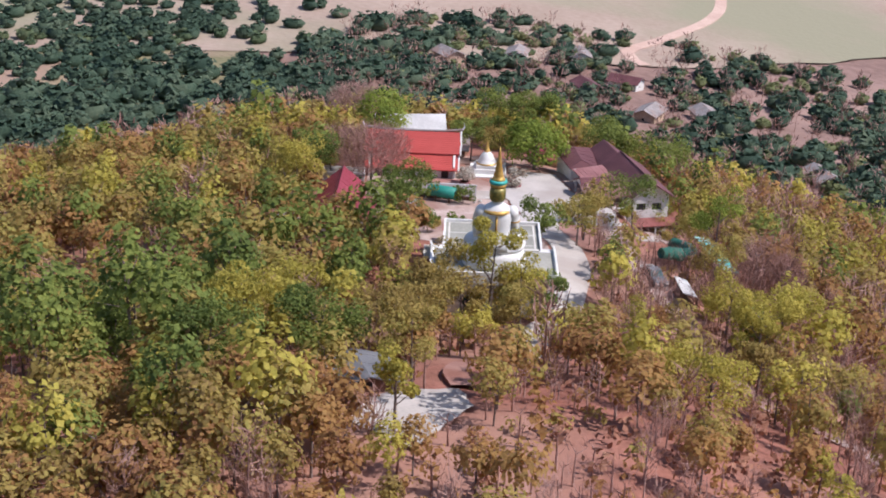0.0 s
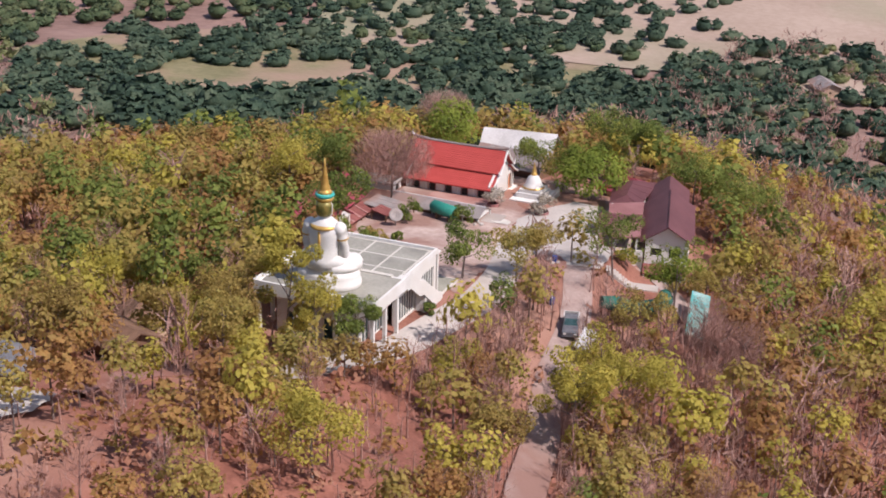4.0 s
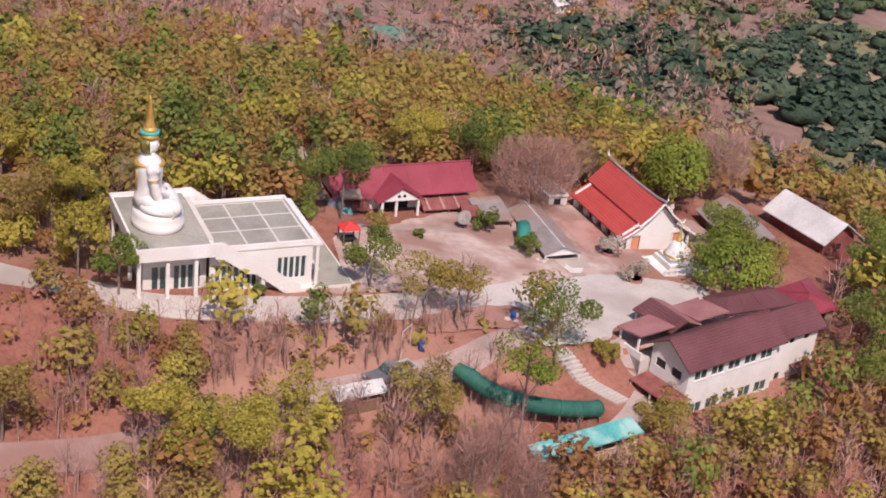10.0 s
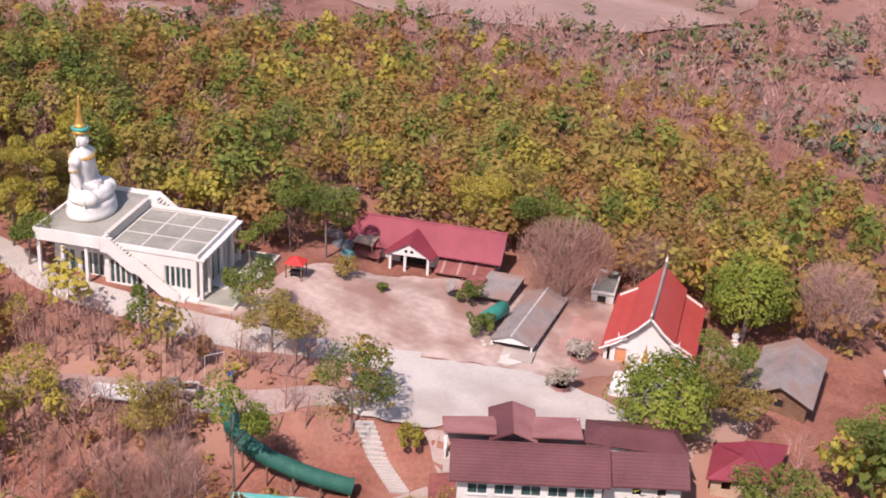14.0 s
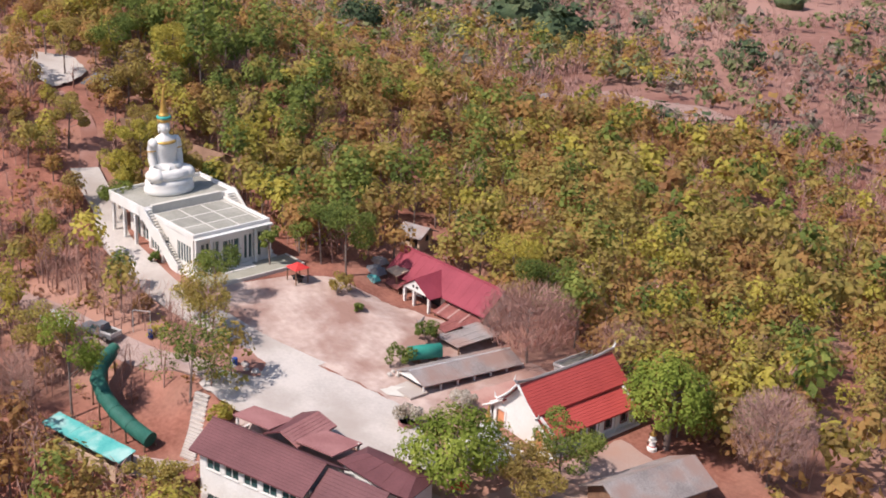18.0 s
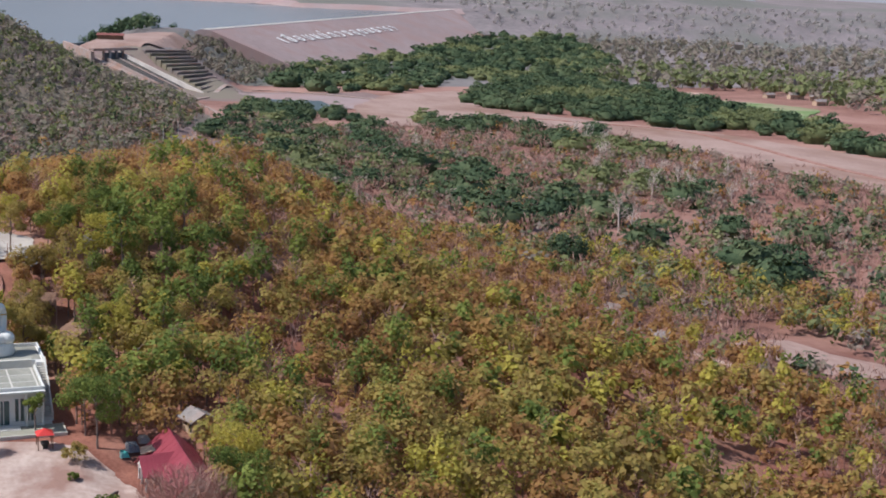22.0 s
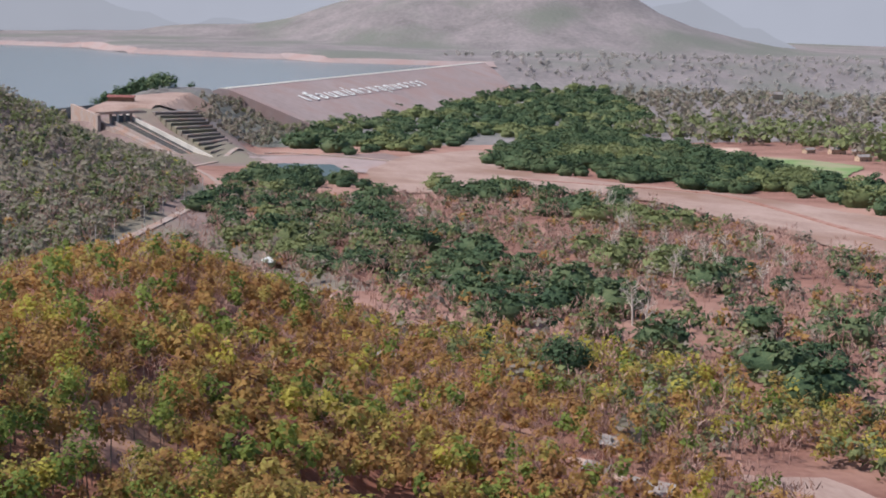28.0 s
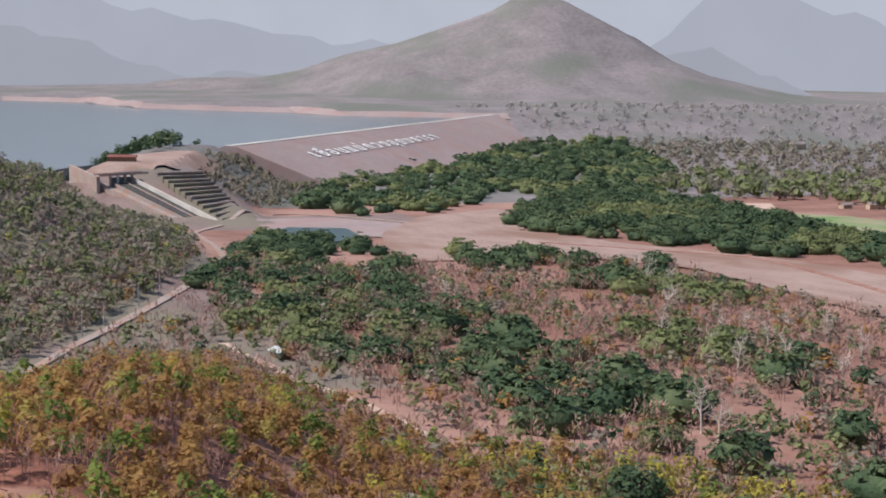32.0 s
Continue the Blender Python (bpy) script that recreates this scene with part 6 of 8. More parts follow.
def tarp_heap(x, y, w, d, h, mat, label):
    """A loose heap under a sheet: a low uneven mound."""
    r = random.Random(int(x * 10 + y))
    z, n, m = H(x, y), 9, 7
    mb = Mb()
    mb.v = [(x + (i / (n - 1) - 0.5) * w, y + (j / (m - 1) - 0.5) * d, z - 0.1 + (0 if i in (0, n - 1) or j in (0, m - 1) else h * r.uniform(0.55, 1.0))) for j in range(m) for i in range(n)]
    mb.f = [(j * n + i, j * n + i + 1, (j + 1) * n + i + 1, (j + 1) * n + i) for j in range(m - 1) for i in range(n - 1)]
    mb.mi = [0] * len(mb.f)
    return solo("tarpaulin_heap", mb, M[mat], (x, y, z), label, "heap", smooth=False)


satellite_dish(24.4, 16.0, 215)
shrine(56.4, 21.0), parasol(52.9, -3.0)
for k, (x, y, w) in enumerate(((20.6, -6.2, 0.55), (21.5, -6.6, 0.4), (22.4, -6.0, 0.5), (19.4, -7.0, 0.45), (20.2, -7.4, 0.35), (23.1, -5.4, 0.4), (30.4, 6.4, 0.35), (31.0, 7.0, 0.3), (30.0, 7.2, 0.28))):
    rock(700 + k, x, y, w)
post_roof("cook_shelter", [(10.6, 21.6), (13.2, 21.2), (13.6, 23.6), (11.2, 24.0)], -0.9, -0.3, M["tan_wall"], "small tan-roofed cooking lean-to beside the hall", sheets=4)
tarp_heap(9.6, 20.8, 2.6, 1.8, 1.0, "dark_sheet", "dark heap of goods under a sheet")
tarp_heap(8.0, 22.6, 2.2, 1.6, 0.8, "grey_sheet", "grey heap of goods beside the hall")
tarp_heap(10.6, 19.6, 1.6, 1.2, 0.7, "teal_sheet", "faded turquoise sheet over stored goods")
yard("concrete_patch", [(32.4, 3.4), (33.6, 3.6), (34.8, 4.6), (35.4, 6.2), (34.8, 6.9), (33.2, 6.4), (32.4, 5.0)], M["slab_joint"], "pale concrete patch at the end of the shed", "pavement", 0.14, 0.7)


# ---- the valley, the dam and the reservoir ----
M["water"] = surface("reservoir_water", (0.07, 0.10, 0.115), (0.09, 0.12, 0.135), 0.01, 0.05, 0.18, 0.02, spec=0.5)
M["pond"] = surface("pond_water", (0.02, 0.045, 0.045), (0.03, 0.06, 0.055), 0.05, 0.3, 0.3, 0.02, spec=0.15)
M["riverbed"] = surface("dry_riverbed", (0.275, 0.175, 0.145), (0.375, 0.255, 0.215), 0.05, 0.5, 0.95, 0.4, third=(0.235, 0.135, 0.10), third_scale=0.018, stretch=(0.5, 1, 1))
M["dam_face"] = surface("dam_grass_face", (0.27, 0.195, 0.188), (0.35, 0.262, 0.25), 0.01, 0.12, 0.95, 0.3, third=(0.31, 0.205, 0.19), third_scale=0.02)
M["chute"] = surface("stained_concrete", (0.035, 0.032, 0.034), (0.075, 0.068, 0.068), 0.08, 0.6, 0.95, 0.2)
M["pale_concrete"] = surface("pale_concrete", (0.48, 0.42, 0.38), (0.62, 0.55, 0.50), 0.08, 0.6, 0.85, 0.1)
M["crop"] = surface("green_crop", (0.12, 0.19, 0.06), (0.22, 0.27, 0.11), 0.05, 0.5, 0.95, 0.4, third=(0.28, 0.25, 0.15), third_scale=0.02)
M["clay"] = surface("bare_clay", (0.44, 0.29, 0.23), (0.58, 0.41, 0.33), 0.06, 0.6, 0.95, 0.3, third=(0.50, 0.33, 0.26), third_scale=0.02)
M["stubble"] = surface("harvested_field", (0.31, 0.225, 0.17), (0.40, 0.30, 0.235), 0.02, 0.3, 0.95, 0.3, third=(0.27, 0.245, 0.16), third_scale=0.008)
M["grass"] = surface("orchard_grass", (0.16, 0.145, 0.07), (0.25, 0.215, 0.115), 0.05, 0.4, 0.95, 0.3, third=(0.32, 0.215, 0.155), third_scale=0.02)
M["terrace"] = surface("weedy_masonry", (0.13, 0.105, 0.095), (0.24, 0.19, 0.17), 0.06, 0.5, 0.95, 0.4, third=(0.20, 0.17, 0.12), third_scale=0.03)
M["letter"] = surface("white_letter", (0.72, 0.70, 0.68), (0.82, 0.80, 0.78), 0.05, 0.3, 0.8, 0.0)

solo("reservoir", Mb().prism([(-1290, -900), (-1310, 150), (-1385, 200), (-1625, 415), (-2445, 1100), (-2700, 1250), (-4850, 1300), (-4850, -2400), (-1800, -2400)], -60, -42), M["water"], (-2500, 0, -60), "wide grey-blue reservoir under haze", "water", kind="structure")

DAM_A, DAM_B = Vector((-1625, 423, -36)), Vector((-2480, 1100, -36))
along = (DAM_B - DAM_A).normalized()
front = Vector((-along.y, along.x, 0)) * -1
if front.x < 0:
    front = -front
dam = thing("dam", (-1940, 700, -90), "long earth dam with dry grassed face and crest road", "dam")
d = Mb()
ring = [(-60, -22), (-12, -2), (-6, 0), (6, 0), (12, -2), (170, -56)]
pts = [[tuple(e + front * s + Vector((0, 0, z))) for s, z in ring] for e in (DAM_A - along * 40, DAM_B + along * 60)]
d.add(pts[0] + pts[1], [(i, i + 6, i + 7, i + 1) for i in range(5)] + [(0, 5, 11, 6), (0, 1, 2, 3, 4, 5), (11, 10, 9, 8, 7, 6)])
part("embankment", d, M["dam_face"], dam)
part("crest_road", Mb().plate(*[tuple(e + front * s + Vector((0, 0, 0.5))) for e, s in ((DAM_A - along * 40, -5), (DAM_A - along * 40, 5), (DAM_B + along * 60, 5), (DAM_B + along * 60, -5))], 0.5), M["pale_concrete"], dam)
for s in (5.4, -5.4):
    part("parapet", Mb().hexa(*[[tuple(e + front * (s + o) + Vector((0, 0, z))) for e, o in ((DAM_A - along * 40, -0.4), (DAM_A - along * 40, 0.4), (DAM_B + along * 60, 0.4), (DAM_B + along * 60, -0.4))] for z in (0, 0.7)]), M["pale_concrete"], dam)


# large white letters standing on the face of the dam
sign = thing("dam_lettering", tuple(DAM_A + along * 330 + front * 45 + Vector((0, 0, -14))), "large white Thai letters standing on the dam face", "lettering")
CLUSTERS = ("เ", "ขื่", "อ", "น", "แ", "ม่", "ก", "ว", "ง", "อุ", "ด", "ม", "ธ", "า", "ร", "า")
u_vec, v_vec = along, (-front * 0.9463 + Vector((0, 0, 0.3233)))
n_vec = u_vec.cross(v_vec).normalized()
if n_vec.z < 0:
    n_vec = -n_vec
base_inv = Vector(sign.location)
pos = 78.0
depsgraph_text = []
for ch in CLUSTERS:
    cu = bpy.data.curves.new("letter", "FONT")
    cu.body, cu.size, cu.extrude, cu.offset = ch, 46, 0.12, 0.25
    tmp = new("letter", cu)
    depsgraph_text.append((tmp, ch))
bpy.context.view_layer.update()
dg = bpy.context.evaluated_depsgraph_get()
made = []
for tmp, ch in depsgraph_text:
    me = bpy.data.meshes.new_from_object(tmp.evaluated_get(dg))
    xs = [v.co.x for v in me.vertices] or [0, 1]
    made.append((me, min(xs), max(xs)))
    bpy.data.objects.remove(tmp)
gap = 17.0
total = sum(b - a for _, a, b in made) + gap * (len(made) - 1)
fitw = 470 / total
for me, lo, hi in made:
    for v in me.vertices:
        x, y, z = v.co
        p = DAM_A + u_vec * (pos + (x - lo) * fitw) + front * 62 + Vector((0, 0, -2 - 50 * 0.342 + 1.0)) + v_vec * (y * 0.66) + n_vec * (z + 0.6)
        v.co = p - base_inv
    pos += (hi - lo + gap) * fitw
    me.materials.clear()
    me.materials.append(M["letter"])
    ob = new("letter", me)
    ob.parent = sign

# the gated spillway and its chute
spill = thing("spillway", (-1250, 240, -60), "concrete spillway with gate bridge and long stained chute", "spillway")
top0, top1 = Vector((-1221, 218, -44.8)), Vector((-1231, 238, -44.8))
bot0, bot1 = Vector((-1121, 269, -70)), Vector((-1129, 286, -70))
chute_across = (top1 - top0).normalized()
part("chute_floor", Mb().plate(tuple(top0), tuple(bot0), tuple(bot1), tuple(top1), 3), M["chute"], spill)


def sloped_wall(a, b, half, up, down, name, mat):
    side = chute_across * half
    low, high = Vector((0, 0, down)), Vector((0, 0, up))
    ring_ = [a - side, b - side, b + side, a + side]
    return part(name, Mb().hexa([tuple(q - low) for q in ring_], [tuple(q + high) for q in ring_]), M[mat], spill)


sloped_wall(top0, bot0, 0.5, 1.1, 6, "chute_wall", "old_road")
sloped_wall(top0.lerp(top1, 0.62), bot0.lerp(bot1, 0.62), 0.5, 0.9, 2, "chute_divider", "old_road")
for t in (0.2, 0.4, 0.82):
    sloped_wall(top0.lerp(top1, t), bot0.lerp(bot1, t), 0.14, 0.25, 1, "chute_rib", "terrace")
sloped_wall(top1 + Vector((-12, -5, 3.5)), bot1 + Vector((6, 3, 0.5)), 0.7, 2.6, 9, "wing_wall", "pale_concrete")
sloped_wall(top1 + chute_across * 5 + Vector((-14, -5, 4)), bot1 + chute_across * 5, 2.6, 0.4, 4, "coping_strip", "riverbed")
sloped_wall(top0 - chute_across * 6 + Vector((-16, -6, 0.6)), bot0 - chute_across * 5, 3.0, 0.3, 5, "service_ramp", "old_road")
head = -Vector((0.894, 0.447, 0))
for k in range(4):
    c = top0.lerp(top1, k / 3) + head * 6
    part("pier", Mb().box(c.x - 3.5, c.x + 3.5, c.y - 0.9, c.y + 0.9, -56, -37.6), M["pale_concrete" if k == 1 else "old_road"], spill)
for k in range(3):
    c = top0.lerp(top1, (k + 0.5) / 3) + head * 7
    part("gate", Mb().box(c.x - 0.6, c.x + 0.6, c.y - 3.0, c.y + 3.0, -48, -39.5), M["dark_sheet"], spill)
deck0, deck1 = top0 - chute_across * 14 + head * 6, top1 + chute_across * 15 + head * 6
for nm, o0, o1, z0, z1 in (("bridge_deck", -4, 4, -37.6, -36.6), ("bridge_rail", 3.6, 4, -36.6, -35.6), ("bridge_rail", -4, -3.6, -36.6, -35.6)):
    ring_ = [deck0 - head * o0, deck0 - head * o1, deck1 - head * o1, deck1 - head * o0]
    part(nm, Mb().hexa([(q.x, q.y, z0) for q in ring_], [(q.x, q.y, z1) for q in ring_]), M["old_road"], spill)
part("approach_wall", Mb().hexa([(-1322, 190, -60), (-1222, 203, -60), (-1222, 206, -60), (-1322, 193, -60)], [(-1322, 190, -35), (-1222, 203, -38.6), (-1222, 206, -38.6), (-1322, 193, -35)]), M["old_road"], spill)
# stepped masonry beside the chute
steps_ = thing("stepped_slope", (-1270, 300, -60), "dark stepped masonry terraces beside the spillway chute", "retaining wall")
for k in range(13):
    t = k / 12
    c0, c1 = Vector((-1288, 262, 0)).lerp(Vector((-1128, 294, 0)), t), Vector((-1296, 306, 0)).lerp(Vector((-1176, 324, 0)), t)
    z = -39.5 - 30 * t
    n = Vector((14, 2, 0))
    part("terrace", Mb().hexa([(c0.x, c0.y, z - 9), (c0.x + n.x, c0.y + n.y, z - 9), (c1.x + n.x, c1.y + n.y, z - 9), (c1.x, c1.y, z - 9)], [(c0.x, c0.y, z), (c0.x + n.x, c0.y + n.y, z - 0.6), (c1.x + n.x, c1.y + n.y, z - 0.6), (c1.x, c1.y, z)]), M["terrace"], steps_)
    part("ledge", Mb().hexa([(c0.x + n.x, c0.y + n.y, z - 1.2), (c0.x + n.x + 1.2, c0.y + n.y, z - 1.2), (c1.x + n.x + 1.2, c1.y + n.y, z - 1.2), (c1.x + n.x, c1.y + n.y, z - 1.2)], [(c0.x + n.x, c0.y + n.y, z + 0.3), (c0.x + n.x + 1.2, c0.y + n.y, z + 0.3), (c1.x + n.x + 1.2, c1.y + n.y, z + 0.3), (c1.x + n.x, c1.y + n.y, z + 0.3)]), M["terrace"] if k % 2 else M["old_road"], steps_)
yard("viewpoint_ground", [(-1300, 200), (-1262, 222), (-1284, 256), (-1330, 300), (-1402, 348), (-1490, 366), (-1500, 320), (-1440, 262), (-1400, 226), (-1340, 196)], M["riverbed"], "bare tan ground of the viewpoint knoll", "ground", 0.5, 6)
hut("viewpoint_hall", -1600, 330, 24, 14, 6, 10, 150, "white", "pale_sheet", "long white hall on the viewpoint knoll", 1.5, 8)
hut("viewpoint_pavilion", -1352, 243, 26, 6, 5, 7, 70, "wood", "rust_roof", "low brown-roofed pavilion on the knoll", 1.0, 6)

# bare ground, fields, water and lanes in the valley
yard("riverbed", [(-1218, 579), (-1140, 470), (-1000, 395), (-905, 360), (-794, 352), (-800, 420), (-775, 470), (-700, 500), (-600, 490), (-500, 480), (-380, 470), (-380, 560), (-560, 590), (-721, 584), (-880, 530), (-990, 505), (-1080, 560)], M["riverbed"], "broad dry riverbed of pale brown earth", "riverbed", 0.6, 12)
yard("spillway_bank", [(-1166, 330), (-1160, 400), (-1060, 446), (-945, 400), (-1010, 345), (-1050, 312)], M["dam_face"], "stony bank beside the stilling pond", "bank", 0.5, 10)
solo("pond", Mb().prism([(-985, 284), (-1030, 325), (-1015, 368), (-955, 364), (-925, 322), (-925, 290)], -78, H(-970, 320) + 1.4), M["pond"], (-970, 320, -78), "still dark green pond below the spillway", "pond", kind="structure")
ribbon("valley_road", [(-400, 60), (-500, 100), (-560, 131), (-623, 163), (-694, 195), (-758, 219), (-837, 231), (-920, 238), (-1001, 248), (-1066, 271), (-1113, 294), (-1172, 326), (-1215, 372), (-1150, 420), (-1070, 455)], 4.2, M["old_road"], "pale dusty road towards the spillway", "road", 0.5, 10)
for x, y in ((-543, 116), (-560, 127), (-604, 148), (-636, 163), (-677, 182), (-726, 202)):
    pl = thing("utility_pole", (x, y, H(x, y)), "pale concrete utility pole beside the valley road", "pole", "valley utility poles")
    part("post", Mb().hexa([(x - 0.22, y - 0.22, H(x, y) - 0.5), (x + 0.22, y - 0.22, H(x, y) - 0.5), (x + 0.22, y + 0.22, H(x, y) - 0.5), (x - 0.22, y + 0.22, H(x, y) - 0.5)], [(x - 0.14, y - 0.14, H(x, y) + 10.5), (x + 0.14, y - 0.14, H(x, y) + 10.5), (x + 0.14, y + 0.14, H(x, y) + 10.5), (x - 0.14, y + 0.14, H(x, y) + 10.5)]), M["pale_concrete"], pl)
    part("crossarm", Mb().box(x - 0.7, x + 0.7, y - 0.09, y + 0.09, H(x, y) + 9.6, H(x, y) + 9.85), M["old_road"], pl)
ribbon("dirt_track", [(-520, 170), (-489, 173), (-463, 177), (-438, 178), (-407, 187), (-372, 192), (-336, 194), (-312, 196), (-292, 200)], 4.0, M["clay"], "pale dirt track along the foot of the hill", "track", 0.5, 6)
ribbon("river_track", [(-893, 478), (-814, 528), (-743, 566), (-640, 552), (-558, 534), (-480, 520), (-390, 508)], 5.0, M["red_path"], "reddish wheel track along the dry riverbed", "track", 0.95, 8)
yard("crop_field", [(-1100, 800), (-1025, 840), (-940, 840), (-830, 735), (-900, 742), (-1000, 745)], M["crop"], "green irrigated field", "field", 0.6, 12)
yard("bare_field", [(-1240, 800), (-1194, 870), (-1080, 800), (-990, 745), (-1000, 715), (-1100, 750)], M["clay"], "bare tan field edge", "field", 0.6, 12)
yard("clay_clearing", [(-152, 216), (-136, 214), (-112, 222), (-108, 248), (-122, 252), (-135, 243), (-150, 240)], M["riverbed"], "bare clay clearing at the foot of the hill", "clearing", 0.3, 3)
ribbon("village_track", [(-150, 172), (-128, 180), (-112, 190), (-100, 198), (-92, 214)], 4.0, M["clay"], "short dirt track between huts", "track", 0.35, 4)
yard("dry_field", [(-74, 282), (-66, 330), (-56, 420), (-20, 470), (60, 440), (40, 330), (10, 286), (-30, 262)], M["riverbed"], "pale harvested field with dirt edge", "field", 0.35, 6)
yard("far_field", [(390, 210), (408, 112), (408, 60), (424, -25), (440, -85), (490, -170), (560, -260), (1200, -500), (1300, 300), (700, 420)], M["stubble"], "wide pale harvested fields", "field", 0.5, 16)
ribbon("field_road", [(437, -68), (458, -62), (501, -88), (563, -118), (700, -150), (900, -260)], 6.0, M["clay"], "pale winding dirt road through the fields", "road", 0.8, 10)
yard("orchard_grass", [(150, 120), (200, 170), (230, 250), (300, 300), (360, 290), (420, 230), (440, 150), (400, 90), (300, 80), (200, 90)], M["grass"], "dry grass under orchard trees", "grass", 0.3, 8)
yard("red_earth_lane", [(95, 74), (135, 104), (180, 130), (184, 124), (140, 96), (99, 65)], M["clay"], "reddish bare earth strip at the wood edge", "track", 0.35, 3)

# houses in the valley
hut("valley_house", 184, 290, 11, 7, 3.0, 5.0, 20, "white", "pale_sheet", "pale-roofed farmhouse at the wood edge", 0.8, 8)
hut("green_roofed_house", 95, 221, 11, 8, 3.0, 5.2, -20, "tan_wall", "dull_green", "farmhouse with green sheet roof", 0.8, 8)
hut("green_roofed_shed", 82, 228, 6, 4, 2.4, 3.6, -20, "tan_wall", "dull_green", "small shed with green roof", 0.5, 5)
hut("farm_hut", -164, 189, 8, 5, 2.4, 3.8, 30, "tan_wall", "grey_sheet", "grey-roofed hut beside the track", 0.7, 6)
hut("farm_hut", -121, 176, 9, 6, 2.4, 4.0, 40, "tan_wall", "grey_sheet", "grey-roofed hut beside the track", 0.7, 6)
hut("farm_hut", -134, 170, 5, 4, 2.2, 3.4, 35, "wood", "grey_sheet", "small grey-roofed hut among bushes", 0.6, 5)
hut("track_hut", -487, 186, 9, 5, 2.4, 3.6, 10, "wood", "pale_sheet", "pale-roofed hut beside the dirt track", 0.8, 6)
hut("track_hut", -224, 152, 8, 6, 2.4, 3.8, 30, "tan_wall", "grey_sheet", "grey-roofed hut in the bushes", 0.8, 6)
for i, (x, y, a, roof, txt) in enumerate(((349, -80, 10, "grey_sheet", "grey-roofed village house among trees"), (400, -56, 60, "maroon", "brown-roofed village house among trees"), (381, -39, 20, "maroon", "brown-roofed village house among trees"), (427, -13, -10, "grey_sheet", "grey-roofed village house among trees"), (416, 15, 30, "grey_sheet", "grey-roofed village house among trees"), (265, -103, 15, "grey_sheet", "grey-roofed village house among trees"), (340, -58, -25, "grey_sheet", "grey-roofed village house among trees"), (436, -40, 0, "grey_sheet", "grey-roofed village house among trees"))):
    hut("village_house", x, y, 12, 8, 3.0, 5.0, a, "white" if i % 2 else "tan_wall", roof, txt, 0.9, 6)
for x, y, w, a in ((-2215, 1050, 34, 120), (-2190, 1075, 18, 120), (-2090, 1500, 30, 100), (-2050, 1520, 24, 100), (-1100, 925, 16, 80), (-1085, 940, 12, 60), (-1120, 905, 12, 100), (-1010, 890, 14, 90)):
    hut("far_house", x, y, w, w * 0.55, w * 0.3, w * 0.45, a, "tan_wall", "grey_sheet", "distant grey-roofed building among trees", 1.0, 4)

SHORE = [(-3383, 246), (-3244, 419), (-2913, 494), (-2769, 638), (-2687, 754), (-2540, 807), (-2420, 1100)]
yard("far_shore", [(x + 8, y) for x, y in SHORE] + [(x - 42, y + 8) for x, y in SHORE[::-1]], M["dam_face"], "bare tan shore left by the low water", "shore", 1.8, 20)


# ---- vegetation ----
def in_ring(xs, ys, ring):
    c = np.zeros(len(xs), bool)
    for (x0, y0), (x1, y1) in zip(ring, ring[1:] + ring[:1]):
        if y0 != y1:
            c ^= ((y0 > ys) != (y1 > ys)) & (xs < (x1 - x0) * (ys - y0) / (y1 - y0) + x0)
    return c


def off_line(xs, ys, line, gap):
    """True where a point is further than gap from a line of plan points."""
    keep = np.ones(len(xs), bool)
    for (x0, y0), (x1, y1) in zip(line, line[1:]):
        dx, dy = x1 - x0, y1 - y0
        t = np.clip(((xs - x0) * dx + (ys - y0) * dy) / (dx * dx + dy * dy), 0, 1)
        keep &= np.hypot(xs - x0 - t * dx, ys - y0 - t * dy) > gap
    return keep


def drift(xs, ys, scale, seed):
    """A smooth wandering value from 0 to 1."""
    a = np.sin(xs / scale + seed) + np.sin(ys / scale * 1.27 + seed * 2.1) + np.sin((xs + ys) / scale * 0.71 + seed * 0.7) + np.sin((xs - 0.6 * ys) / scale * 1.9 + seed * 3.3)
    return np.clip(0.5 + a / 5.5, 0, 1)


CLEARING = [(-21, -6.5), (-21, 13.5), (3, 15), (9, 18.5), (9.8, 29), (36.5, 29.5), (44, 25), (58, 24), (70, 26), (84, 27), (84, 6), (63, -3), (62, -13), (46, -22.5), (31, -24), (28, -27), (14, -29.2), (11, -27), (9.5, -22), (8, -15), (22, -13), (26, -9), (14, -6), (0, -6.8)]
LANES = ([(-52, 8.6), (-46, 9.2), (-40, 7.5), (-33, 3.4), (-29, 2.2), (-23, 1), (-16, -2), (-8, -3.4), (1, -4.6), (10, -4)], [(-52, -30), (-38, -24), (-20, -19.5), (-8, -16.5), (2, -15), (10, -13.2), (17, -11)])
PAD = [(-69, 11), (-63.5, 18), (-56.5, 17.5), (-53.5, 13), (-53, 8), (-58, 6.5)]


def scatter(seed, n, x0, x1, y0, y1, gap):
    """Random plan points no closer than about gap, on a jittered grid."""
    r = np.random.default_rng(seed)
    gx_, gy_ = np.meshgrid(np.arange(x0, x1, gap), np.arange(y0, y1, gap))
    xs = gx_.ravel() + r.uniform(-0.48, 0.48, gx_.size) * gap
    ys = gy_.ravel() + r.uniform(-0.48, 0.48, gx_.size) * gap
    return xs, ys, r


def open_ground(xs, ys):
    ok = ~in_ring(xs, ys, CLEARING) & ~in_ring(xs, ys, PAD)
    for line in LANES:
        ok &= off_line(xs, ys, line, 3.0)
    for hx, hy in ((-27.5, 19.5), (-37.5, 14.5), (-57.4, 24.4), (-51.6, 17), (6.5, 30), (-164, 189), (-121, 176), (-134, 170), (-224, 152)):
        ok &= np.hypot(xs - hx, ys - hy) > 4.5
    return ok


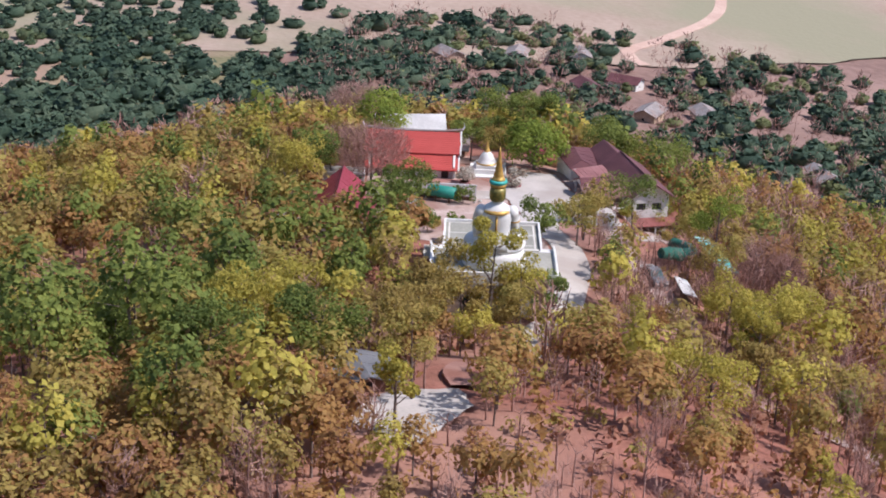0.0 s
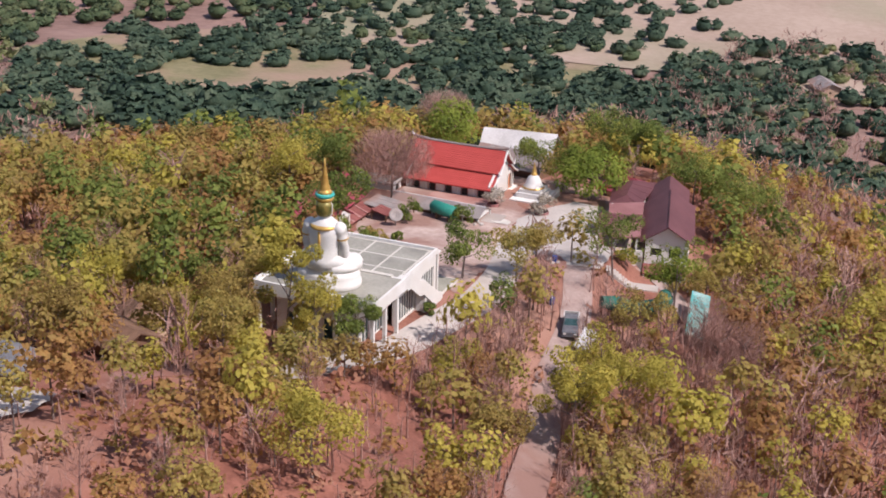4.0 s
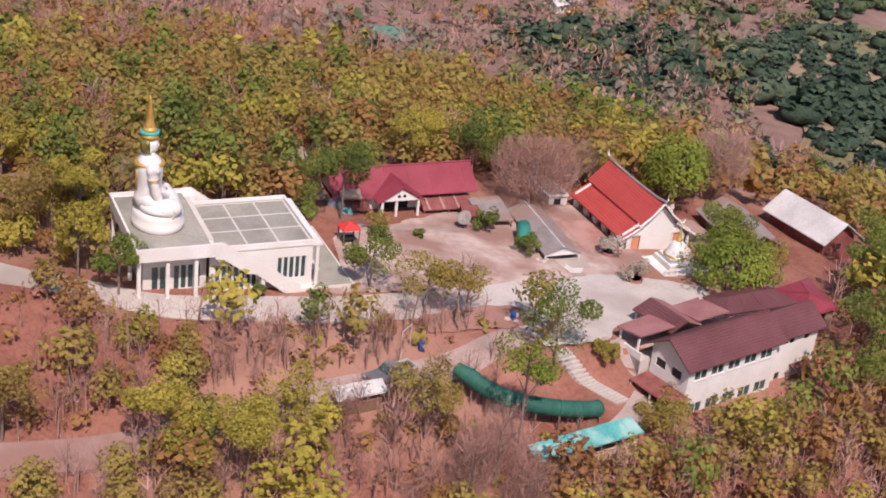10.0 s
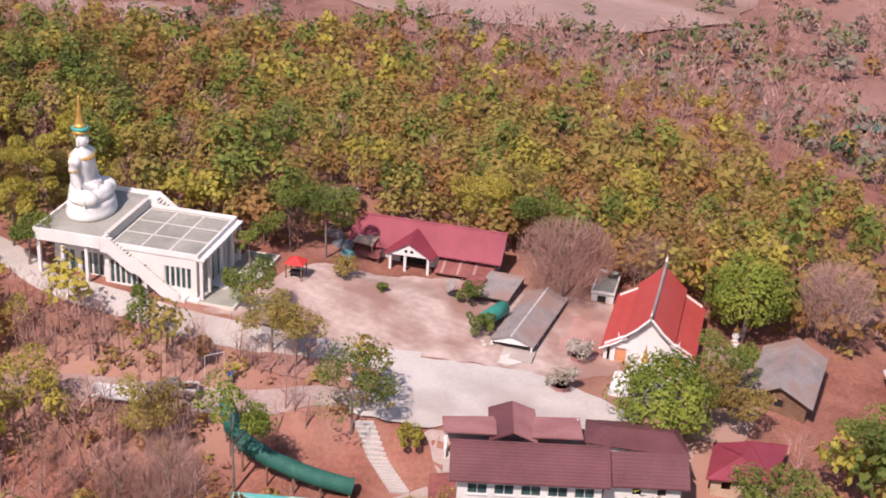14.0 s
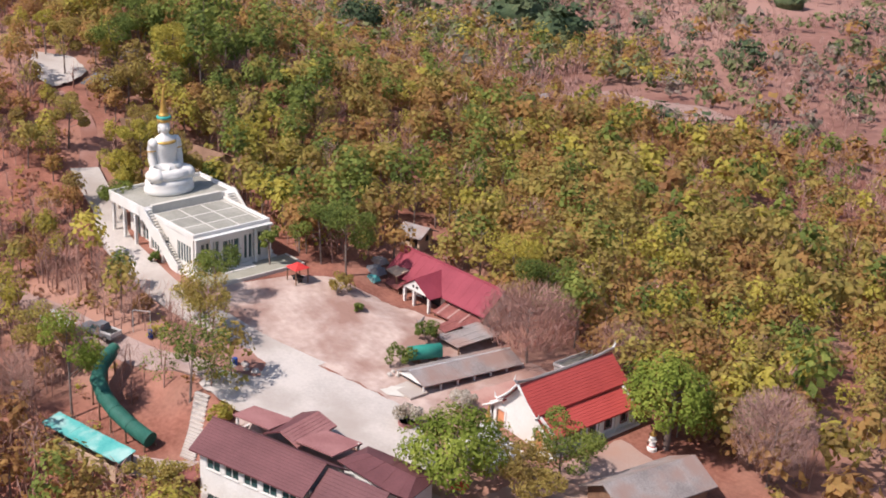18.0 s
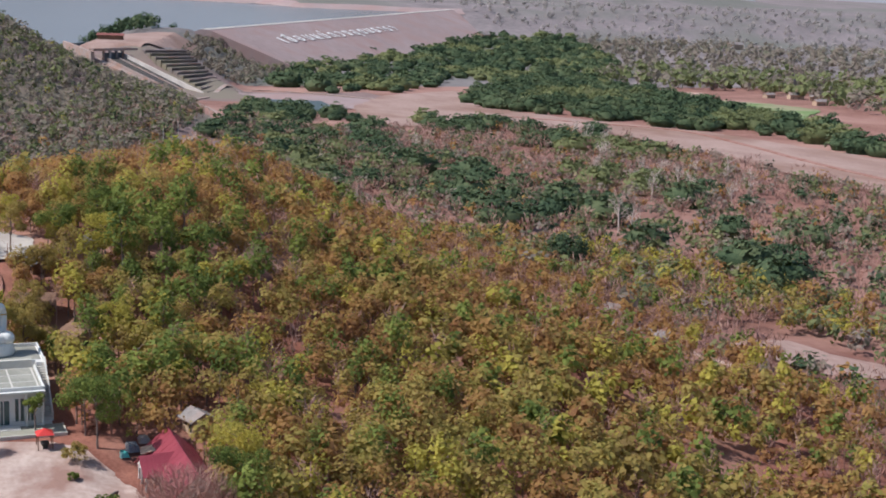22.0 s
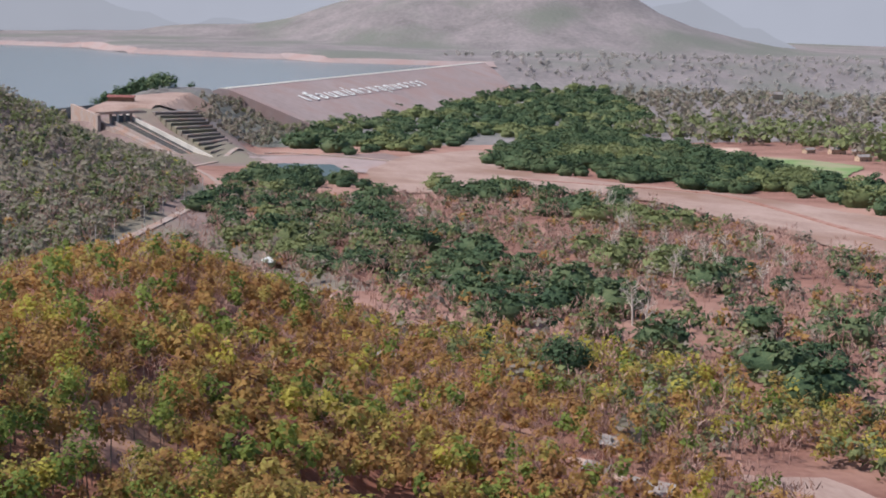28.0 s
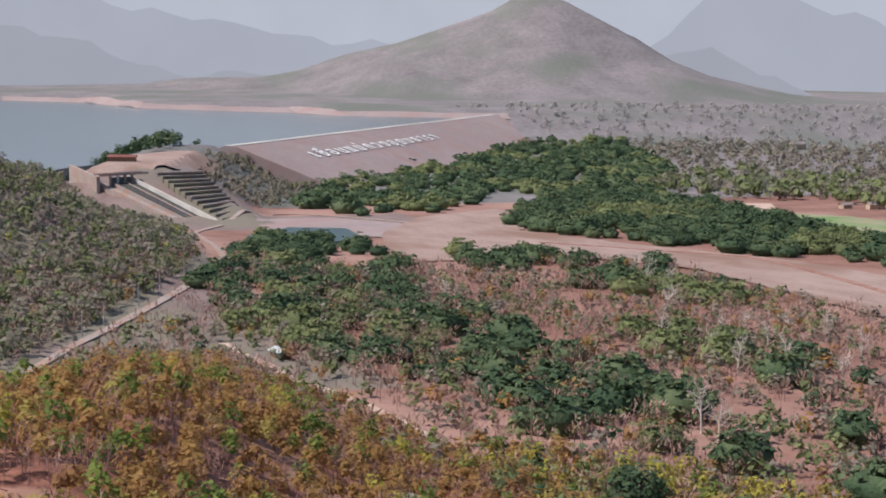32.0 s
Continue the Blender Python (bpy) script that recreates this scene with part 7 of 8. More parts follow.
def slivers(seed, tall, wide, n, limbs=8, thin=4, fat=1.0):
    """A bare crown of thin upward twigs."""
    r = np.random.default_rng(seed)
    wood, _ = grow(seed, tall, wide, 0, 0.0, 0.11, limbs=limbs, thin=thin, low=0.3)
    a = r.uniform(0, 2 * math.pi, n)
    h = r.uniform(0.38, 1.0, n)
    rad = wide * 0.5 * r.uniform(0.1, 1.0, n) ** 0.6 * np.sqrt(np.clip(1.05 - ((h - 0.68) / 0.42) ** 2, 0.05, 1))
    c = np.stack([np.cos(a) * rad, np.sin(a) * rad, h * tall], 1)
    d = np.stack([np.cos(a) * 0.5, np.sin(a) * 0.5, np.ones(n)], 1) + r.normal(size=(n, 3)) * 0.45
    d /= np.linalg.norm(d, axis=1)[:, None]
    s = np.cross(d, r.normal(size=(n, 3)))
    s /= np.linalg.norm(s, axis=1)[:, None]
    ln, wd = r.uniform(0.35, 0.8, n)[:, None], r.uniform(0.012, 0.03, n)[:, None] * wide * 0.5 * fat
    p = np.stack([c - d * ln - s * wd, c - d * ln + s * wd, c + d * ln + s * wd * 0.3, c + d * ln - s * wd * 0.3], 1).reshape(-1, 3)
    return joined([wood, (p, np.arange(4 * n).reshape(-1, 4))])


# kinds of hillside tree: leaf, label, (tall, wide, leaves, spray), bare
KINDS = {
    "olive": ("slender tree with olive dry-season leaves", 6.0, 4.0),
    "brown": ("slender tree with browning dry leaves", 5.4, 3.8),
    "lime": ("tree with bright yellow-green young leaves", 6.4, 3.7),
    "leaf": ("tree in full green leaf", 7.2, 3.8),
    "twig": ("leafless tree with grey-mauve twigs", 6.2, 2.9),
}


def mix_kinds(xs, ys, r):
    """Which kind of tree stands at each point: bare on the sunny slope and low down, leafy behind and along the crest."""
    n = len(xs)
    z = height(xs, ys)
    sunny = np.maximum(smoothstep(0, -9, ys) * smoothstep(-130, -90, xs), smoothstep(-40, -62, xs) * smoothstep(22, 8, ys) * smoothstep(-150, -110, xs))
    low = smoothstep(-14, -32, z)
    west = smoothstep(-85, -165, xs)
    north = smoothstep(15, -50, xs) * smoothstep(36, 58, ys)
    green = np.exp(-((xs + 42) / 18) ** 2 - ((ys - 38) / 11) ** 2) + 0.12 * np.exp(-((xs - 15) / 22) ** 2 - ((ys - 36) / 8) ** 2) + 0.22 * np.exp(-((xs - 45) / 40) ** 2 - ((ys - 48) / 18) ** 2) + 0.45 * np.exp(-((xs - 70) / 14) ** 2 - ((ys + 14) / 12) ** 2) + 0.5 * np.exp(-((xs + 52) / 12) ** 2 - ((ys - 30) / 9) ** 2)
    w = {
        "twig": 0.06 + 0.5 * smoothstep(120, 170, ys) * smoothstep(-40, 10, xs) + 0.14 * north + 0.62 * sunny + 0.95 * low + 0.75 * west + 0.16 * drift(xs, ys, 17, 2.0) ** 2,
        "lime": 0.11 + 0.55 * np.exp(-((xs + 34) / 20) ** 2 - ((ys - 14) / 15) ** 2) - 0.10 * north + 0.10 * sunny + 0.02 * west + 0.30 * drift(xs, ys, 13, 4.0) ** 3,
        "olive": 0.50 - 0.30 * sunny - 0.42 * low - 0.26 * west - 0.22 * north + 0.22 * drift(xs, ys, 21, 1.0),
        "brown": 0.28 + 0.85 * north + 0.08 * sunny - 0.04 * low + 0.25 * west + 0.45 * drift(xs, ys, 25, 6.0) ** 2,
        "leaf": 0.04 + 0.16 * north - 0.02 * sunny + 1.2 * green + 0.2 * drift(xs, ys, 15, 9.0) ** 4,
    }
    names = list(w)
    p = np.clip(np.stack([w[k] for k in names]), 0.001, None)
    p = np.cumsum(p / p.sum(0), 0)
    pick = (r.uniform(size=n)[None, :] > p).sum(0)
    return np.array(names)[np.clip(pick, 0, 4)]


def stand(name, protos, xs, ys, material, seed, label, category, size=(0.75, 1.3)):
    """Many trees joined into one mesh of kind stuff."""
    r = np.random.default_rng(seed)
    vs, fs, o = [], [], 0
    zs = height(xs, ys)
    for x, y, z in zip(xs, ys, zs):
        v, f = protos[r.integers(len(protos))]
        a, s = r.uniform(0, 6.28), r.uniform(*size)
        c, d = math.cos(a) * s, math.sin(a) * s
        vs.append(np.stack([v[:, 0] * c - v[:, 1] * d + x, v[:, 0] * d + v[:, 1] * c + y, v[:, 2] * s * r.uniform(0.85, 1.15) + z - 0.2], 1))
        fs.append(f + o)
        o += len(v)
    return tagged(new(name, mesh_np(name, np.concatenate(vs), np.concatenate(fs), material)), label, category, kind="stuff")


# single trees on the near slope and round the buildings
xs, ys, r = scatter(11, 0, -102, 66, -58, 42, 3.0)
WOODS = [(-340, 215), (-440, 160), (-430, 90), (-345, 30), (-200, 18), (-112, 4), (-80, -36), (-52, -58), (20, -64), (110, -88), (172, -104), (172, 215)]
SLOPE = [(-10, -5), (8, -8), (18, -10), (18, -30), (-6, -34), (-12, -22)]
ok = open_ground(xs, ys) & in_ring(xs, ys, WOODS) & (((ys > 4) & (xs > -48)) | (drift(xs, ys, 9, 3.0) > 0.12)) & ((ys > 12) | (xs > -34) | (r.uniform(size=len(xs)) < 0.5)) & ((xs > -66) | (ys > 24) | (r.uniform(size=len(xs)) < 0.5)) & (~in_ring(xs, ys, SLOPE) | (r.uniform(size=len(xs)) < 0.85))
xs, ys = xs[ok], ys[ok]
kinds = mix_kinds(xs, ys, r)
kinds[in_ring(xs, ys, SLOPE) & (r.uniform(size=len(xs)) < 0.78)] = "twig"
close = (xs > -102) & (xs < -14) & (ys > -44) & (ys < 42) | in_ring(xs, ys, SLOPE)
order = np.where(close)[0]
r.shuffle(order)
singles = set(order[:380].tolist())
protos = {}
for k, (txt, tall, wide) in KINDS.items():
    protos[k] = []
    for i in range(5):
        seed = 40 + 7 * i + len(k)
        hh, ww = tall * (0.85 + 0.09 * i), wide * (0.85 + 0.08 * ((i * 2) % 5))
        base = thing("hillside_tree" if k != "twig" else "bare_tree", (0, 0, 0), txt, "tree", "hillside trees")
        if k == "twig":
            v, f = slivers(seed, hh, ww, 120, 7, 5, 0.9)
            trunk = new("trunk", mesh_np("trunk", v, f, M["twig"]))
            trunk.parent = base
        else:
            wood, _ = grow(seed, hh, ww, 0, 0, 0.12, low=0.42)
            crown = egg_crown(seed, hh, ww, 480, 0.36, 0.32 if k != "lime" else 0.25, 22)
            trunk = new("trunk", mesh_np("trunk", *wood, M["bark"]))
            trunk.parent = base
            cr = new("crown", mesh_np("crown", *crown, M[k]))
            cr.parent = base
        protos[k].append(base)
used = set()
for i in sorted(singles):
    k = kinds[i]
    j = int(r.integers(5))
    m = Matrix.Translation((xs[i], ys[i], float(height(xs[i], ys[i])) - 0.15)) @ Matrix.Rotation(r.uniform(0, 6.28), 4, "Z") @ Matrix.Scale(r.uniform(0.95, 1.25) if ys[i] > 14 else r.uniform(0.72, 1.02), 4)
    if (k, j) not in used:
        used.add((k, j))
        protos[k][j].matrix_basis = m
    else:
        copy_thing(protos[k][j], m)
for k in KINDS:
    for j in range(5):
        if (k, j) not in used:
            for o in [*protos[k][j].children, protos[k][j]]:
                bpy.data.objects.remove(o)

# the rest of the woods
TRACK = [(-520, 170), (-489, 173), (-463, 177), (-438, 178), (-407, 187), (-372, 192), (-336, 194), (-312, 196), (-292, 200)]
rest = [i for i in range(len(xs)) if i not in singles]
fx, fy, r = scatter(12, 0, -440, 172, -104, 215, 3.7)
fz = height(fx, fy)
ok = open_ground(fx, fy) & in_ring(fx, fy, WOODS) & ~((fx > -102) & (fx < 66) & (fy > -58) & (fy < 42)) & (fz > -43.5) & ((fx < 40) | (fy < 30) | (r.uniform(size=len(fx)) < 0.6))
ok &= (drift(fx, fy, 11, 5.0) > 0.16) & ((fz > -26) | (fx < -140) | (r.uniform(size=len(fx)) < 0.65))
ok &= ~in_ring(fx, fy, [(-156, 212), (-136, 210), (-106, 220), (-104, 255), (-160, 250)]) & off_line(fx, fy, [(-150, 172), (-128, 180), (-112, 190), (-100, 198), (-92, 214)], 4) & off_line(fx, fy, [(98, 69), (140, 100), (182, 127)], 4) & off_line(fx, fy, TRACK, 6)
wx, wy = np.concatenate([xs[rest], fx[ok]]), np.concatenate([ys[rest], fy[ok]])
wk = np.concatenate([kinds[rest], mix_kinds(fx[ok], fy[ok], r)])
CLOSE_WOOD = (wx > -104) & (wx < -40) & (wy < 42)
NEAR_WOOD = (wx > -110) & (wx < 60) & (wy < 75) & (wy > -62) & ~CLOSE_WOOD
FAR_WOOD = ~CLOSE_WOOD & ~NEAR_WOOD
words = {"olive": "olive-leaved", "brown": "brown-leaved", "lime": "yellow-green", "leaf": "green-leaved", "twig": "leafless mauve"}
for k, (txt, tall, wide) in KINDS.items():
    for where, leaves, spray, twigs in ((CLOSE_WOOD, 330, 0.39, 80), (NEAR_WOOD, 190, 0.47, 56), (FAR_WOOD, 64, 0.80, 34)):
        if k == "twig":
            kit = [slivers(90 + i, tall, wide, twigs, 2, 1, 2.0) for i in range(6)]
        else:
            kit = [egg_crown(60 + i, tall * (0.85 + 0.06 * i), wide * (0.95 + 0.05 * i), leaves, spray, 0.3, 12, 0.23) for i in range(6)]
        sel = (wk == k) & where
        if sel.any():
            stand("woodland", kit, wx[sel], wy[sel], M[k], len(k), "woodland of " + words[k] + " trees covering the hill", "woodland")
sel = (wk != "twig") & ~FAR_WOOD
bare = [grow(70 + i, 6.5, 3.0, 0, 0, 0.13, limbs=2, low=0.4)[0] for i in range(4)]
stand("woodland_trunks", bare, wx[sel], wy[sel], M["bark"], 77, "grey-brown trunks and limbs of the hill woods", "trunks", (0.75, 1.1))

# closed canopy behind the temple
cx_, cy_, r = scatter(17, 0, -60, 76, 36, 116, 4.6)
ok = open_ground(cx_, cy_) & (r.uniform(size=len(cx_)) < 0.8) & ((cy_ - 36 > 0.35 * np.abs(cx_ - 45) - 12) | ((cx_ < 6) & (cx_ > -40) & (cy_ > 56))) & off_line(cx_, cy_, [(98, 69), (140, 100), (182, 127)], 4)
cx_, cy_, cut = cx_[ok], cy_[ok], r.uniform(size=int(ok.sum()))
for lo, hi, k in ((0, 0.52, "olive"), (0.52, 0.74, "brown"), (0.74, 0.92, "lime"), (0.92, 1, "leaf")):
    sel = (cut >= lo) & (cut < hi)
    kit = [egg_crown(660 + i, 5.2 + 0.5 * i, 4.6, 170, 0.52, 0.2, 14, 0.22) for i in range(4)]
    stand("woodland", kit, cx_[sel], cy_[sel], M[k], 60 + len(k), "closed " + words[k] + " canopy behind the temple", "woodland", (0.6, 1.05))

# thinner woods on the slopes that face away
ox, oy, r = scatter(16, 0, -330, 190, -260, 60, 11.0)
ok = ~in_ring(ox, oy, WOODS) & open_ground(ox, oy) & (oy < 30)
ox, oy = ox[ok], oy[ok]
ok_ = mix_kinds(ox, oy, r)
for k, (txt, tall, wide) in KINDS.items():
    kit = [slivers(190 + i, tall, wide, 26, 1, 0, 2.2) if k == "twig" else egg_crown(160 + i, tall, wide * 1.2, 24, 1.3, 0.3, 9, 0.25) for i in range(4)]
    stand("open_woodland", kit, ox[ok_ == k], oy[ok_ == k], M[k], 3 + len(k), "open woodland of " + words[k] + " trees on the far slopes", "woodland")

# low scrub and litter plants under the trees
sx, sy, r = scatter(13, 0, -100, 70, -62, 34, 2.4)
ok = open_ground(sx, sy) & in_ring(sx, sy, WOODS)
sx, sy = sx[ok], sy[ok]
scrub = [egg_crown(120 + i, 1.5, 2.1, 24, 0.46, 0.05, 7, 0.28) for i in range(5)]
sticks = [slivers(130 + i, 3.0, 1.8, 12, 3, 1, 1.0) for i in range(5)]
cut = r.uniform(size=len(sx))
stand("scrub", sticks, sx[cut < 0.42], sy[cut < 0.42], M["twig"], 5, "dry leafless saplings among the trees", "scrub")
for lo, hi, mt, txt in ((0.42, 0.58, "rust", "rusty dry scrub among the trees"), (0.58, 0.80, "brown", "browning low scrub among the trees"), (0.80, 0.90, "olive", "olive low scrub among the trees"), (0.90, 0.95, "lime", "yellow-green low scrub among the trees")):
    sel = (cut >= lo) & (cut < hi)
    stand("scrub", scrub, sx[sel], sy[sel], M[mt], 6 + int(lo * 10), txt, "scrub")

# bare saplings on the red slope above the stair canopy
sx, sy, r = scatter(18, 0, -34, 24, -46, -4, 2.5)
ok = open_ground(sx, sy) & in_ring(sx, sy, [(-26, -6), (16, -8), (20, -30), (16, -38), (-34, -44)]) & (r.uniform(size=len(sx)) < 0.8)
thin_bare = [slivers(140 + i, 4.6 + 0.4 * i, 2.3, 42, 3, 2, 0.7) for i in range(5)]
stand("scrub", thin_bare, sx[ok], sy[ok], M["twig"], 19, "thin leafless saplings on the red slope", "scrub", (0.7, 1.3))

# bare saplings and dry shrubs on both edges of the lower lane
LOWER = [(-52, -30), (-38, -24), (-20, -19.5), (-8, -16.5), (2, -15), (10, -13.2), (17, -11)]
sx, sy, r = scatter(21, 0, -52, 18, -36, -6, 1.9)
ok = ~off_line(sx, sy, LOWER, 5.0) & off_line(sx, sy, LOWER, 1.3) & ~in_ring(sx, sy, [(-9, -20.5), (-1, -18.5), (-1, -14.5), (-9, -16)]) & (r.uniform(size=len(sx)) < 0.7)
sx, sy, cut = sx[ok], sy[ok], r.uniform(size=int(ok.sum()))
for lo, hi, kit, mt, txt in ((0, 0.62, thin_bare, "twig", "thin leafless saplings beside the lower lane"), (0.62, 0.82, scrub, "rust", "rusty dry shrubs beside the lower lane"), (0.82, 1, scrub, "olive", "olive shrubs beside the lower lane")):
    sel = (cut >= lo) & (cut < hi)
    stand("scrub", kit, sx[sel], sy[sel], M[mt], 31 + int(lo * 10), txt, "scrub", (0.6, 1.15))

# saplings and dry shrubs round the netted walkway
SLIDE = [(9.7, -16.1), (11.6, -18.9), (16.0, -20.9), (21.2, -20.7), (23.8, -20.0)]
sx, sy, r = scatter(20, 0, 8, 26, -27, -13, 1.7)
ok = in_ring(sx, sy, [(9, -15.5), (18.5, -14.5), (23.5, -17.5), (23.5, -22), (21, -24), (13, -24.6), (9.8, -22)]) & off_line(sx, sy, SLIDE, 1.5) & off_line(sx, sy, [(16.5, -14.6), (24, -20)], 1.6) & (r.uniform(size=len(sx)) < 0.75)
sx, sy, cut = sx[ok], sy[ok], r.uniform(size=int(ok.sum()))
for lo, hi, kit, mt, txt in ((0, 0.5, thin_bare, "twig", "thin leafless saplings round the netted walkway"), (0.5, 0.75, scrub, "rust", "rusty dry shrubs round the netted walkway"), (0.75, 1, scrub, "lime", "yellow-green shrubs round the netted walkway")):
    sel = (cut >= lo) & (cut < hi)
    stand("scrub", kit, sx[sel], sy[sel], M[mt], 23 + int(lo * 10), txt, "scrub", (0.45, 0.85))

# named trees round the yard
dense_tree("shade_tree", 201, 50.6, -1.9, 7.6, 10.6, 5600, 0.30, "bright", "broad shade tree with dense green leaves beside the temple", base=0.12)
dense_tree("shade_tree", 202, 57.0, 22.5, 10.6, 9.6, 5600, 0.30, "bright", "broad bright-green shade tree behind the temple", 0.4, 0.12)
for sd, x, y, hh, ww, txt in ((203, 36.2, 22.0, 8.8, 11.5, "wide leafless tree with mauve-grey twigs"), (204, 67.0, 27.0, 10.0, 9.0, "tall leafless tree with mauve-grey twigs"), (206, 45.0, 28.0, 7.0, 7.0, "leafless tree behind the temple"), (251, 9.2, -28.0, 8.2, 5.0, "leafless tree beside the turquoise canopy"), (252, 5.6, -30.4, 7.6, 4.6, "leafless tree below the stair canopy"), (253, 10.2, -32.4, 7.0, 4.6, "leafless tree in front of the turquoise canopy")):
    ob = thing("bare_shade_tree", (x, y, H(x, y)), txt, "tree", "bare shade trees")
    trunk = new("trunk", mesh_np("trunk", *grow(sd, hh * 0.9, ww * 0.7, 0, 0, 0.2, limbs=12, low=0.25)[0], M["bark"]))
    crown = new("crown", mesh_np("crown", *slivers(sd, hh, ww, 4600 if ww > 8 else 1500, 16, 12, 0.2), M["twig"]))
    trunk.parent = crown.parent = ob
for sd, x, y, hh, ww, nn, mt, txt in ((205, 21.8, -14.0, 8.5, 7.5, 420, "leaf", "open-crowned tree on the slope above the steps"), (206, 10.5, -5.6, 6.6, 5.5, 420, "olive", "dense small tree beside the concrete lane"), (207, 6.2, -0.6, 6.2, 5.0, 420, "leaf", "young leafy tree at the edge of the yard"), (208, 13.6, -6.6, 6.0, 5.0, 300, "olive", "small tree beside the concrete lane"),
                                       (209, 9.0, 16.5, 9.5, 6.5, 700, "leaf", "tall green tree between the hall and the yard"), (210, 5.0, 15.6, 8.0, 5.5, 520, "leaf", "leafy green tree behind the statue hall"), (211, 31.5, 30.0, 8.5, 6.5, 600, "leaf", "green tree behind the crimson-roofed hall"), (212, 24.0, 31.5, 9.0, 7.0, 600, "lime", "yellow-green tree behind the crimson-roofed hall"),
                                       (213, 70.0, -3.0, 9.2, 7.0, 620, "leaf", "green tree below the crimson-roofed kitchen"), (214, 76.0, 3.0, 9.0, 7.5, 700, "leaf", "tall dark-leaved tree beside the pale hall"), (215, 54.8, 3.4, 5.5, 5.5, 420, "olive", "small olive tree beside the chedi"), (216, 58.0, 1.8, 5.0, 4.6, 360, "olive", "small olive tree in the temple court"),
                                       (217, 2.4, 9.6, 5.0, 2.2, 220, "leaf", "slim young tree on the tiled forecourt"), (218, -15.6, -25.4, 9.0, 7.6, 760, "lime", "large yellow-green tree on the near slope"), (254, -20.6, -22.6, 9.6, 6.0, 720, "lime", "tall yellow-green tree beside the lower lane"), (255, -33.0, -20.0, 6.6, 5.0, 460, "olive", "olive tree beside the lower lane"), (219, -8.6, -21.5, 7.4, 5.8, 500, "lime", "yellow-green tree on the near slope"), (220, 62.5, -14.0, 8.5, 7.5, 800, "leaf", "tall green tree beside the white house"), (221, 59.0, -21.5, 9.0, 8.5, 800, "leaf", "tall green tree below the white house"), (256, 55.8, 7.8, 6.5, 6.4, 560, "leaf", "grey-green open tree in the temple court"), (222, 30.0, -23.8, 4.2, 4.6, 320, "olive", "bushy tree in front of the white house"), (223, 37.5, -25.0, 4.0, 4.4, 300, "olive", "bushy tree in front of the white house"), (224, 13.5, -23.5, 12.5, 5.6, 420, "bright", "tall thin tree with a flat bright crown above the netting"), (225, -22.8, 6.2, 12.0, 5.2, 560, "lime", "slender yellow-green tree behind the statue hall"), (234, -23.0, 2.6, 8.6, 4.2, 460, "lime", "slender yellow-green tree at the corner of the statue hall"), (235, -22.4, 10.4, 8.6, 4.8, 480, "olive", "olive tree behind the statue hall"), (236, -28.0, 8.4, 8.0, 4.6, 460, "olive", "olive tree above the statue hall"), (226, -19.6, -0.2, 6.2, 3.8, 420, "leaf", "small dark green tree beside the concrete lane"), (227, -38.6, 3.4, 7.6, 4.6, 460, "olive", "slender olive tree on the crest"), (228, -24.0, 12.2, 7.6, 5.0, 480, "olive", "olive tree beside the tan hut"), (237, -57.0, 12.6, 8.6, 4.6, 460, "olive", "slender olive tree beside the low hut"), (238, -56.2, 20.6, 9.2, 5.6, 560, "leaf", "dense green tree above the low hut"), (239, -61.5, 28.4, 9.4, 6.4, 600, "leaf", "dense green tree on the crest"), (240, -49.5, 27.0, 9.0, 6.0, 560, "lime", "yellow-green tree on the crest"), (243, 4.5, -22.0, 7.4, 5.4, 420, "olive", "olive tree above the stair canopy"), (229, -51.4, -12.0, 6.0, 6.4, 520, "lime", "low spreading yellow-green tree on the sunny slope"), (230, -65.2, 13.6, 6.6, 3.0, 260, "lime", "slim bright young tree at the edge of the pad"), (231, -33.0, 12.0, 7.2, 4.6, 440, "olive", "slender olive tree beside the wooden hut"), (232, -44.0, 16.0, 7.0, 4.4, 420, "olive", "slender olive tree between the huts"), (233, -27.5, 24.5, 7.5, 4.8, 440, "lime", "yellow-green tree above the tan hut")):
    tree("yard_tree", sd, x, y, hh, ww, int(nn * 2.3), 0.38, mt, txt, "yard trees", trunk=0.16, lobes=14, low=0.35, limbs=9)
for sd, x, y, hh, ww, mt, txt in ((301, 26.4, 15.0, 2.6, 2.6, "leaf", "round clipped green bush beside the sheds"), (302, 29.3, 8.8, 2.4, 2.8, "leaf", "round green bush at the shed's end"), (303, 12.2, 13.2, 2.2, 2.8, "olive", "low green bush in the yard"), (304, 17.0, 12.3, 1.0, 1.2, "leaf", "tiny green shrub in the yard"), (305, 40.2, 8.6, 2.2, 2.8, "blossom", "pale flowering shrub beside the paving"), (306, 39.6, 1.4, 2.4, 3.0, "blossom", "pale flowering shrub in a round planter"), (307, -6.0, -1.9, 1.2, 1.2, "leaf", "small clipped green shrub beside the hall"), (308, 27.6, -13.8, 2.0, 2.4, "lime", "dry yellowish shrub beside the steps"), (309, 31.5, -20.5, 2.4, 4.6, "olive", "trailing vine on the lean-to canopy")):
    tree("garden_bush", sd, x, y, hh, ww, 460, 0.34, mt, txt, "garden bushes", trunk=0.06, lobes=12, low=0.2, limbs=9, squash=0.9)

